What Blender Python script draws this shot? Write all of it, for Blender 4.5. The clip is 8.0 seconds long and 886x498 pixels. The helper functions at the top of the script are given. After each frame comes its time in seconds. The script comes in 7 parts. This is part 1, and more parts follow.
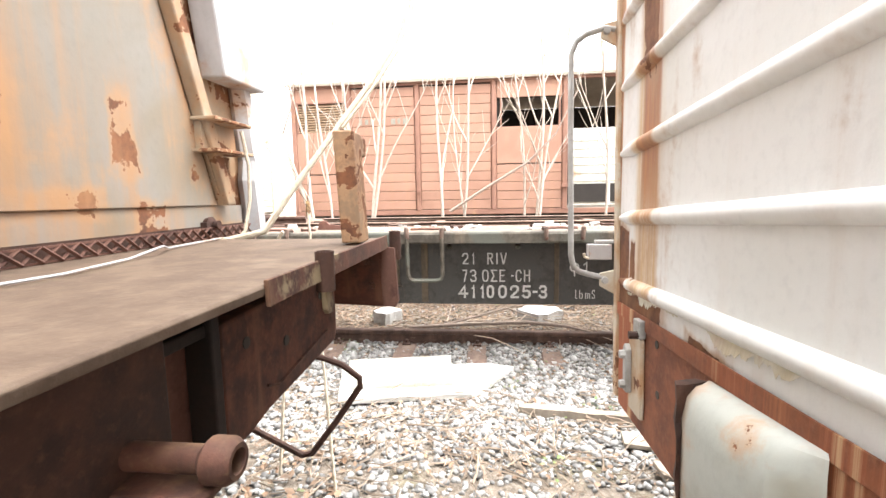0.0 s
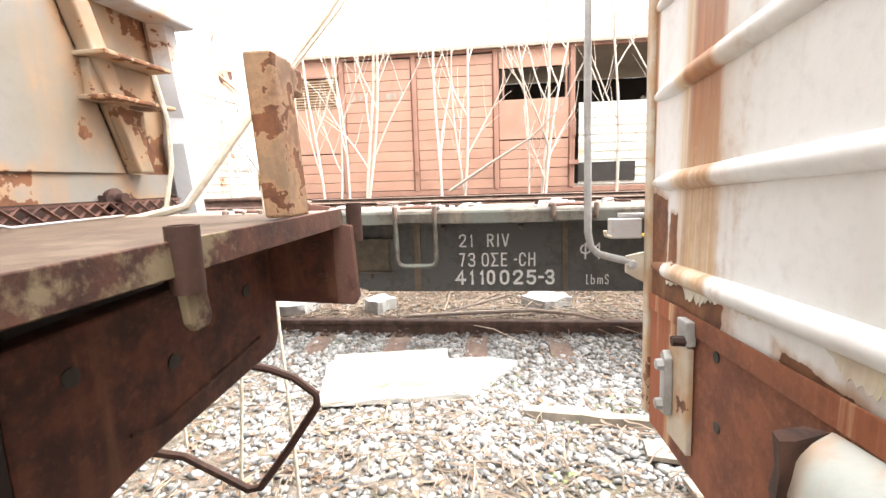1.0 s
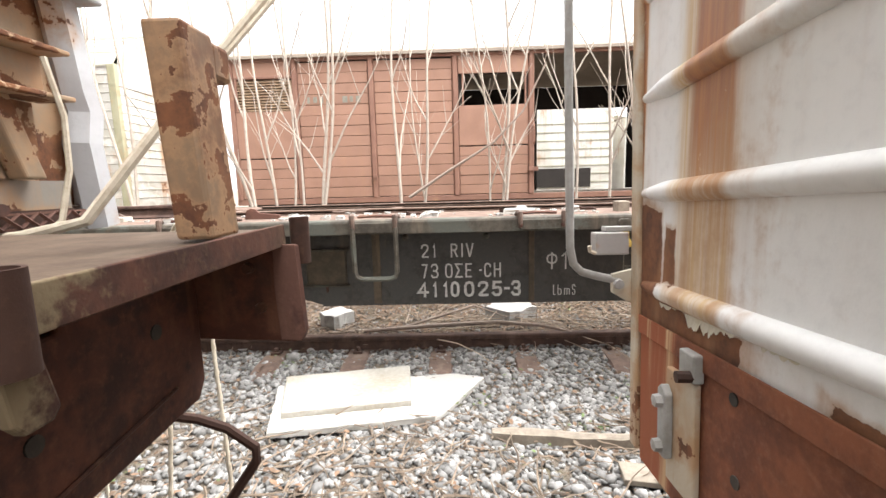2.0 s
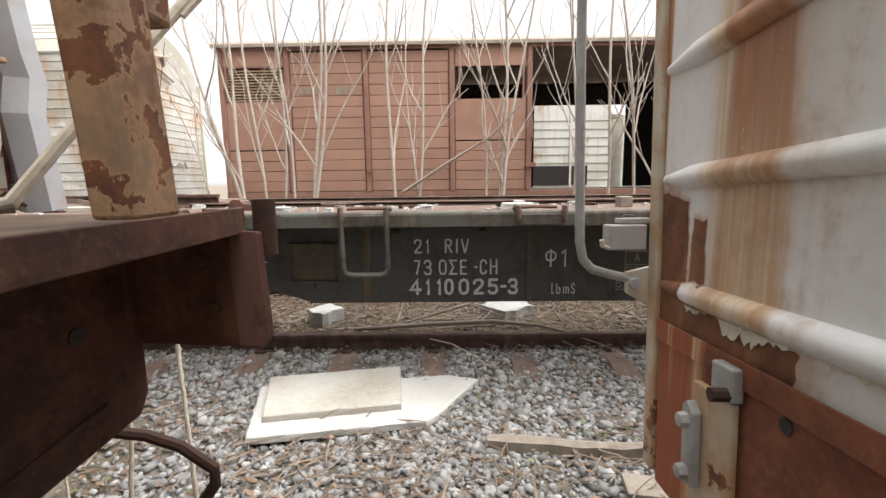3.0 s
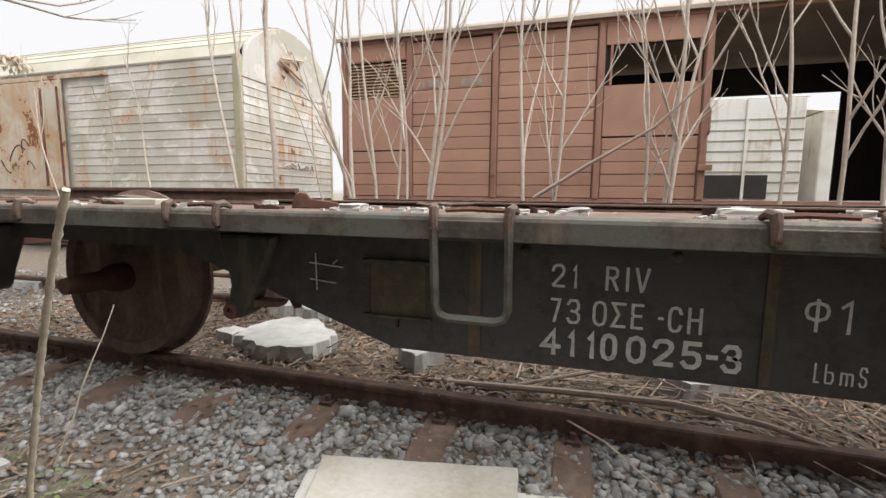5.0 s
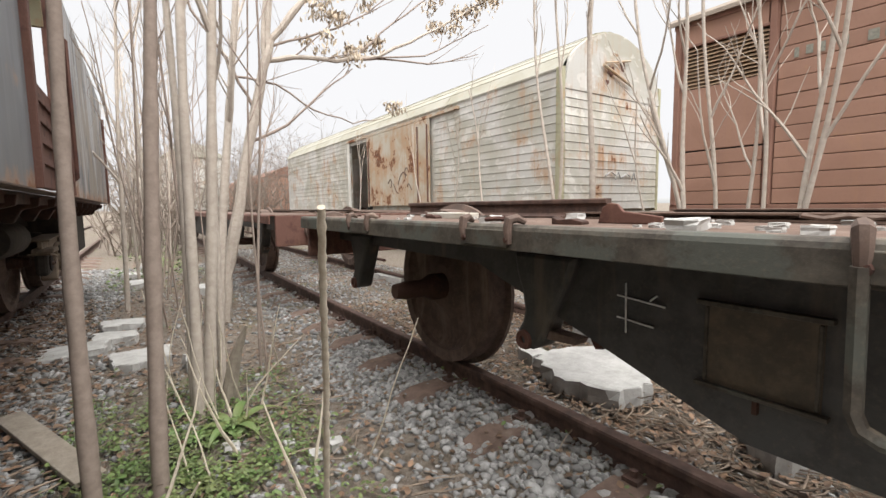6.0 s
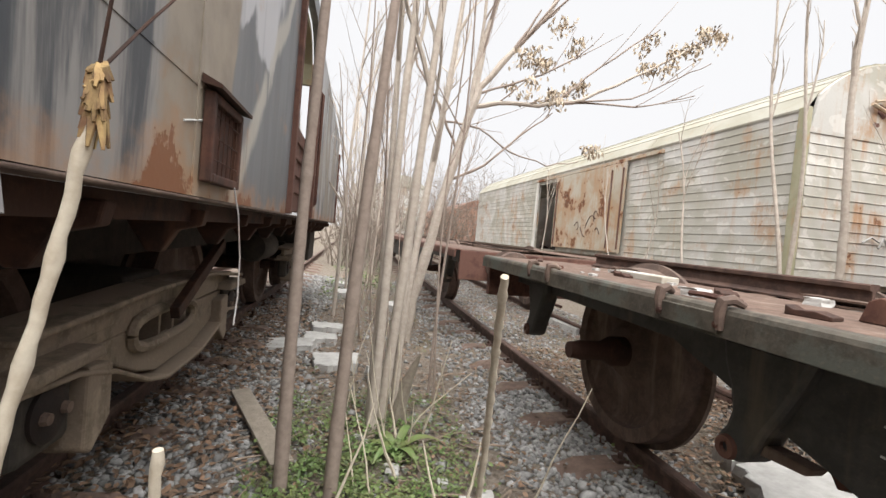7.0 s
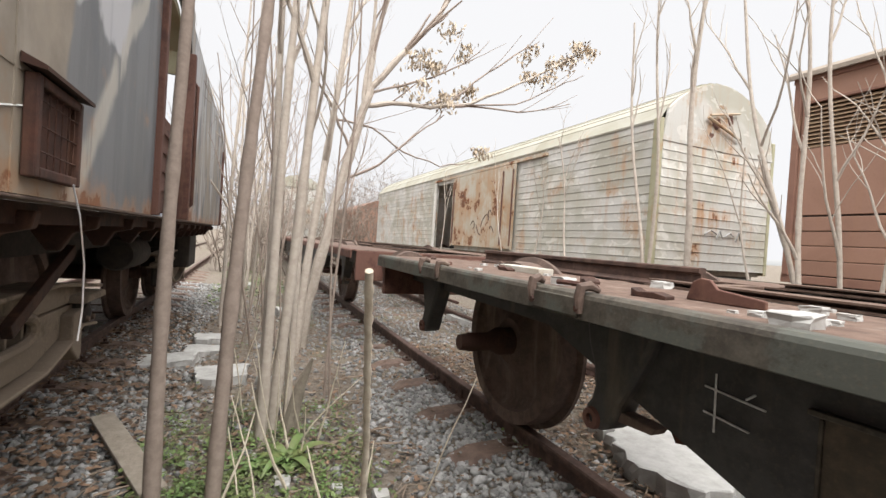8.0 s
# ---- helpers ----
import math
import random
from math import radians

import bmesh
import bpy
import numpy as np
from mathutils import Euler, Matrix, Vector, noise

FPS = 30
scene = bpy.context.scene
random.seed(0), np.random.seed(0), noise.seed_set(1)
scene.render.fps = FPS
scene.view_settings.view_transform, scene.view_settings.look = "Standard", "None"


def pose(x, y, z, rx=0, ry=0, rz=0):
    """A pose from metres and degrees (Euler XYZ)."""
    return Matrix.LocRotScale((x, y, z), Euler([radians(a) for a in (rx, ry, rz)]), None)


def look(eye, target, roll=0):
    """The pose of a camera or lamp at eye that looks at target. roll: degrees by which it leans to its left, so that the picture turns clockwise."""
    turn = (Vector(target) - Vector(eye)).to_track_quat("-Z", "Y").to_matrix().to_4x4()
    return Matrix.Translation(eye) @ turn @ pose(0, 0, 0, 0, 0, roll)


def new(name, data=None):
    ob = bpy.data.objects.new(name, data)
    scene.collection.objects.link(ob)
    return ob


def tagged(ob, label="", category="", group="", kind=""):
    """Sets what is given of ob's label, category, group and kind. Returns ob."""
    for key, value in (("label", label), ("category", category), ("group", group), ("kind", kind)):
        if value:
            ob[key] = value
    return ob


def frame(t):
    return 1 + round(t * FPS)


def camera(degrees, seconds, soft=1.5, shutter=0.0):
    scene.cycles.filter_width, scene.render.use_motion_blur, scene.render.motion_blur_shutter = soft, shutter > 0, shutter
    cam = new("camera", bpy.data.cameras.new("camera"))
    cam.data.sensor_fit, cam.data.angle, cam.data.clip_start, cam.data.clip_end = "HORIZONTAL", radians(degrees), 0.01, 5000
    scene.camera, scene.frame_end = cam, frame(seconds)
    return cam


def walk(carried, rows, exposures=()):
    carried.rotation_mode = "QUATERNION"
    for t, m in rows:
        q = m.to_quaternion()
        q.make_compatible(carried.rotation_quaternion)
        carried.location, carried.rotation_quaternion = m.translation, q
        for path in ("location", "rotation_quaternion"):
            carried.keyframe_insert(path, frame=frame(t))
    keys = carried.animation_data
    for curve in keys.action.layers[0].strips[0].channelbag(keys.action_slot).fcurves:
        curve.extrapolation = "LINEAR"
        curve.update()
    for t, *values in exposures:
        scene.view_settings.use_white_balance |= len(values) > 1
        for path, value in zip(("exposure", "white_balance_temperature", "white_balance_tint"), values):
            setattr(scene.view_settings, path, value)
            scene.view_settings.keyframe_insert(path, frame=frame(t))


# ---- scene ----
cam = camera(89.4, 8.0)
PATH = [
    (0, (0.668, 0.101, 1.416), (0.453, 2.077, 1.186), -1.0),
    (0.5, (0.679, 0.307, 1.37), (0.314, 2.26, 1.142), -3.3),
    (1, (0.703, 0.504, 1.351), (0.465, 2.467, 1.049), -1.8),
    (1.5, (0.667, 0.624, 1.364), (0.613, 2.608, 1.118), -1.1),
    (1.7, (0.666, 0.655, 1.363), (0.608, 2.636, 1.094), -1.6),
    (3, (0.667, 0.841, 1.327), (0.636, 2.819, 1.031), -0.7),
    (3.5, (0.651, 1.009, 1.298), (0.611, 2.991, 1.033), 0.0),
    (4, (0.572, 1.255, 1.313), (0.56, 3.247, 1.13), 0.3),
    (4.2, (0.587, 1.344, 1.31), (0.55, 3.334, 1.111), -0.1),
    (5.3, (0.448, 2.156, 1.194), (-0.311, 3.99, 0.946), 2.4),
    (5.5, (0.394, 2.246, 1.185), (-0.491, 4.022, 0.937), 3.5),
    (6, (0.267, 2.384, 1.228), (-1.382, 3.499, 1.035), -0.8),
    (6.5, (0.233, 2.417, 1.284), (-1.674, 3.013, 1.198), 1.9),
    (7, (0.2, 2.399, 1.295), (-1.76, 2.792, 1.231), 5.2),
    (7.5, (0.214, 2.428, 1.283), (-1.708, 2.975, 1.192), 3.2),
    (8, (0.234, 2.465, 1.289), (-1.598, 3.268, 1.262), 3.8),
]
EXPOSURES = [(0.0, 3.42), (1.0, 3.45), (1.7, 2.98), (2.8, 2.03), (3.5, 1.83), (4.2, 1.77), (5.5, 1.68), (6.5, 1.7), (8.0, 1.68)]
walk(cam, [(t, look(eye, target, roll)) for t, eye, target, roll in PATH], EXPOSURES)

# ---- world and light: bright overcast sky ----
SUN_EL, SUN_AZ = radians(66), radians(98)
world = bpy.data.worlds.new("overcast")
scene.world = world
world.use_nodes = True
wn = world.node_tree
sky = wn.nodes.new("ShaderNodeTexSky")
sky.sky_type, sky.sun_disc = "NISHITA", False
sky.sun_elevation, sky.sun_rotation = SUN_EL, SUN_AZ
sky.dust_density, sky.air_density = 1.5, 1.0
hsv = wn.nodes.new("ShaderNodeHueSaturation")
hsv.inputs["Saturation"].default_value = 0.10
wn.links.new(sky.outputs[0], hsv.inputs["Color"])
# an even cloud layer: the bright rim of the sky is held down to the white of the clouds
even = wn.nodes.new("ShaderNodeVectorMath")
even.operation = "MINIMUM"
even.inputs[1].default_value = (2.35, 2.35, 2.4)
wn.links.new(hsv.outputs[0], even.inputs[0])
wn.links.new(even.outputs[0], wn.nodes["Background"].inputs["Color"])
wn.nodes["Background"].inputs["Strength"].default_value = 0.125
sun = new("sun", bpy.data.lights.new("sun", "SUN"))
sun.data.energy, sun.data.angle, sun.data.color = 2.75, radians(75), (1.0, 0.985, 0.965)
sun_way = Vector((math.sin(SUN_AZ) * math.cos(SUN_EL), math.cos(SUN_AZ) * math.cos(SUN_EL), math.sin(SUN_EL)))
sun.matrix_world = look(sun_way * 30, (0, 0, 0))


# ---- materials ----
class Nodes:
    """A small wrapper to write node materials in few lines."""

    def __init__(self, name):
        self.mat = bpy.data.materials.new(name)
        self.mat.use_nodes = True
        self.t = self.mat.node_tree
        self.bsdf = self.t.nodes["Principled BSDF"]
        self.pos = self.t.nodes.new("ShaderNodeNewGeometry").outputs["Position"]

    def link(self, value, socket):
        if isinstance(value, (int, float)):
            socket.default_value = value
        elif isinstance(value, tuple):
            socket.default_value = value if len(value) == len(socket.default_value) else (*value, 1)
        else:
            self.t.links.new(value, socket)

    def scaled(self, s):
        n = self.t.nodes.new("ShaderNodeVectorMath")
        n.operation = "MULTIPLY"
        self.link(self.pos, n.inputs[0])
        n.inputs[1].default_value = s
        return n.outputs[0]

    def noise(self, scale, detail=6, rough=0.6, stretch=None, distort=0.0):
        n = self.t.nodes.new("ShaderNodeTexNoise")
        self.link(self.scaled(stretch) if stretch else self.pos, n.inputs["Vector"])
        n.inputs["Scale"].default_value, n.inputs["Detail"].default_value = scale, detail
        n.inputs["Roughness"].default_value, n.inputs["Distortion"].default_value = rough, distort
        return n.outputs["Fac"]

    def cells(self, scale):
        n = self.t.nodes.new("ShaderNodeTexVoronoi")
        self.link(self.pos, n.inputs["Vector"])
        n.inputs["Scale"].default_value = scale
        return n.outputs["Distance"]

    def math(self, op, a, b=0.0, clamp=False):
        n = self.t.nodes.new("ShaderNodeMath")
        n.operation, n.use_clamp = op, clamp
        self.link(a, n.inputs[0]), self.link(b, n.inputs[1])
        return n.outputs[0]

    def step(self, v, lo, hi):
        n = self.t.nodes.new("ShaderNodeMapRange")
        n.interpolation_type = "SMOOTHSTEP"
        self.link(v, n.inputs["Value"])
        self.link(lo, n.inputs["From Min"]), self.link(hi, n.inputs["From Max"])
        return n.outputs["Result"]

    def mix(self, f, a, b, blend="MIX"):
        n = self.t.nodes.new("ShaderNodeMix")
        n.data_type, n.blend_type = "RGBA", blend
        self.link(f, n.inputs[0]), self.link(a, n.inputs[6]), self.link(b, n.inputs[7])
        return n.outputs[2]

    def axis(self, i):
        n = self.t.nodes.new("ShaderNodeSeparateXYZ")
        self.link(self.pos, n.inputs[0])
        return n.outputs[i]

    def random(self, island=False):
        if island:
            return self.t.nodes.new("ShaderNodeNewGeometry").outputs["Random Per Island"]
        return self.t.nodes.new("ShaderNodeObjectInfo").outputs["Random"]

    def done(self, color, rough=0.7, bump=None, strength=0.3, metal=0.0, distance=0.01):
        self.link(color, self.bsdf.inputs["Base Color"])
        self.link(rough, self.bsdf.inputs["Roughness"])
        self.link(metal, self.bsdf.inputs["Metallic"])
        if bump is not None:
            n = self.t.nodes.new("ShaderNodeBump")
            n.inputs["Strength"].default_value, n.inputs["Distance"].default_value = strength, distance
            self.link(bump, n.inputs["Height"])
            self.t.links.new(n.outputs[0], self.bsdf.inputs["Normal"])
        return self.mat


RUST_DARK, RUST_MID, RUST_PALE = (0.085, 0.035, 0.02), (0.21, 0.085, 0.037), (0.40, 0.215, 0.105)


def painted(name, paint, second, rust=0.3, streak=0.4, rough=0.55, scale=2.2, vary=0.0, spots=(), columns=(), fresh=0.0):
    """Old paint with stains, vertical rust runs and rusted patches. spots: (axis a, centre, half, axis b, centre, half) fields of solid rust."""
    n = Nodes(name)
    big, fine = n.noise(scale, 8, 0.62), n.noise(38, 5, 0.6)
    run = n.noise(5.0, 5, 0.6, (1.9, 1.9, 0.16))
    grime = n.noise(scale * 0.6, 4, 0.5, None, 1.0)
    base = n.mix(n.step(grime, 0.38, 0.66), paint, second)
    base = n.mix(n.math("MULTIPLY", n.step(fine, 0.45, 0.8), 0.25), base, tuple(c * 0.62 for c in paint))
    base = n.mix(n.math("MULTIPLY", n.step(run, 0.50, 0.74), streak), base, RUST_PALE)
    worn = n.math("ADD", big, n.math("ADD", n.math("MULTIPLY", n.math("SUBTRACT", fine, 0.5), 0.13), n.math("MULTIPLY", n.math("SUBTRACT", n.noise(15, 6, 0.65), 0.5), 0.16)))
    stain = None
    for a, ca, ha, b, cb, hb, gain in spots:
        da = n.math("DIVIDE", n.math("ABSOLUTE", n.math("SUBTRACT", n.axis(a), ca)), ha)
        db = n.math("DIVIDE", n.math("ABSOLUTE", n.math("SUBTRACT", n.axis(b), cb)), hb)
        inside = n.math("SUBTRACT", 1.0, n.step(n.math("MAXIMUM", da, db), 0.5, 1.25))
        worn = n.math("ADD", worn, n.math("MULTIPLY", inside, gain))
        # soft orange stain that spreads round the bare field and runs down below it
        below = n.math("DIVIDE", n.math("ABSOLUTE", n.math("SUBTRACT", n.axis(b), cb - hb * 0.5)), hb * 1.9)
        wide = n.math("SUBTRACT", 1.0, n.step(n.math("MAXIMUM", n.math("MULTIPLY", da, 0.62), below), 0.35, 1.1))
        stain = wide if stain is None else n.math("MAXIMUM", stain, wide)
    edge = 0.80 - 0.36 * rust
    for ca, ha, zlo, zhi in columns:
        # broad run of rust water down the wall: tan wash, red-brown core, a few chips of paint left on it
        y = n.math("ADD", n.axis(1), n.math("MULTIPLY", n.math("SUBTRACT", n.noise(5, 5, 0.6, (1, 3.0, 0.25)), 0.5), ha * 0.9))
        d = n.math("DIVIDE", n.math("ABSOLUTE", n.math("SUBTRACT", y, ca)), ha)
        dc = n.math("DIVIDE", n.math("ABSOLUTE", n.math("SUBTRACT", y, ca - 0.2 * ha)), ha)
        line = n.noise(12, 6, 0.65, (1, 3.5, 0.06))
        wash = n.math("MULTIPLY", n.math("SUBTRACT", 1.0, n.step(d, 0.65, 1.3)), n.step(n.axis(2), zlo, zlo + 0.1))
        core = n.math("MULTIPLY", n.math("SUBTRACT", 1.0, n.step(dc, 0.55, 0.85)), n.step(n.math("ADD", n.axis(2), n.math("MULTIPLY", n.math("SUBTRACT", line, 0.5), 0.5)), zhi - 0.2, zhi + 0.05))
        chip = n.math("SUBTRACT", 1.0, n.step(n.noise(17, 5, 0.6, None, 0.5), 0.66, 0.68))
        base = n.mix(n.math("MULTIPLY", wash, n.math("ADD", 0.35, n.math("MULTIPLY", n.step(line, 0.35, 0.65), 0.5))), base, (0.53, 0.34, 0.13))
        base = n.mix(n.math("MULTIPLY", n.math("MULTIPLY", core, chip), 0.92), base, n.mix(n.step(line, 0.36, 0.66), (0.25, 0.068, 0.026), (0.43, 0.17, 0.055)))
    if fresh:
        base = n.mix(n.math("MULTIPLY", n.step(n.noise(3.4, 3, 0.5, (1.0, 1.0, 1.5), 0.8), 0.57, 0.62), fresh), base, tuple(min(0.8, c * 1.4) for c in paint))
    halo = n.step(n.math("ADD", worn, n.math("MULTIPLY", n.math("SUBTRACT", run, 0.5), 0.35)), edge - 0.16, edge + 0.02)
    bare = n.step(worn, edge, edge + 0.015)
    rusty = n.mix(n.step(n.noise(14, 6, 0.7), 0.35, 0.7), RUST_MID, RUST_DARK)
    rusty = n.mix(n.math("MULTIPLY", n.step(n.noise(5, 3, 0.5, (2, 2, 0.3)), 0.5, 0.75), 0.5), rusty, RUST_PALE)
    col = n.mix(n.math("MULTIPLY", halo, 0.72), base, (0.40, 0.235, 0.125))
    if stain is not None:
        col = n.mix(n.math("MULTIPLY", n.math("MULTIPLY", stain, n.step(n.math("ADD", run, n.math("MULTIPLY", grime, 0.3)), 0.48, 0.80)), 0.55), col, (0.36, 0.19, 0.085))
    col = n.mix(bare, col, rusty)
    if vary:
        shade = n.math("ADD", 1.0 - vary, n.math("MULTIPLY", n.random(), 2 * vary))
        tone = n.t.nodes.new("ShaderNodeHueSaturation")
        n.link(col, tone.inputs["Color"]), n.link(shade, tone.inputs["Value"])
        col = tone.outputs[0]
    rel = n.math("ADD", n.math("MULTIPLY", n.math("SUBTRACT", 1.0, bare), 0.6), n.math("MULTIPLY", fine, 0.5))
    return n.done(col, n.math("ADD", rough, n.math("MULTIPLY", bare, 0.3)), rel, 0.35, 0.0, 0.004)


def rusted(name, dark, mid, pale, paint=None, amount=0.3, rough=0.8):
    """Bare rusted steel with scale and runs, some old paint left on it."""
    n = Nodes(name)
    big, mid_n, fine = n.noise(2.6, 7, 0.6), n.noise(13, 7, 0.65), n.noise(70, 4, 0.6)
    col = n.mix(n.step(mid_n, 0.35, 0.68), dark, mid)
    col = n.mix(n.math("MULTIPLY", n.step(n.noise(4, 4, 0.6, (2, 2, 0.25)), 0.52, 0.72), 0.6), col, pale)
    if paint:
        col = n.mix(n.step(n.math("ADD", big, n.math("MULTIPLY", fine, 0.12)), 0.64 - 0.3 * amount, 0.70 - 0.3 * amount), col, paint)
    col = n.mix(n.math("MULTIPLY", n.step(fine, 0.5, 0.8), 0.3), col, pale)
    return n.done(col, rough, n.math("ADD", n.math("MULTIPLY", mid_n, 0.7), n.math("MULTIPLY", fine, 0.4)), 0.5, 0.1, 0.005)


def plain(name, a, b, scale=10, rough=0.8, bump=0.3, fine=60, per=0.0, island=False, distance=0.005):
    n = Nodes(name)
    f = n.noise(fine, 5, 0.6)
    col = n.mix(n.step(n.math("ADD", n.math("MULTIPLY", n.noise(scale, 6, 0.6), 0.7), n.math("MULTIPLY", f, 0.3)), 0.32, 0.68), a, b)
    if per:
        tone = n.t.nodes.new("ShaderNodeHueSaturation")
        n.link(col, tone.inputs["Color"])
        n.link(n.math("ADD", 1.0 - per, n.math("MULTIPLY", n.random(island), 2 * per)), tone.inputs["Value"])
        col = tone.outputs[0]
    return n.done(col, rough, f, bump, 0.0, distance)


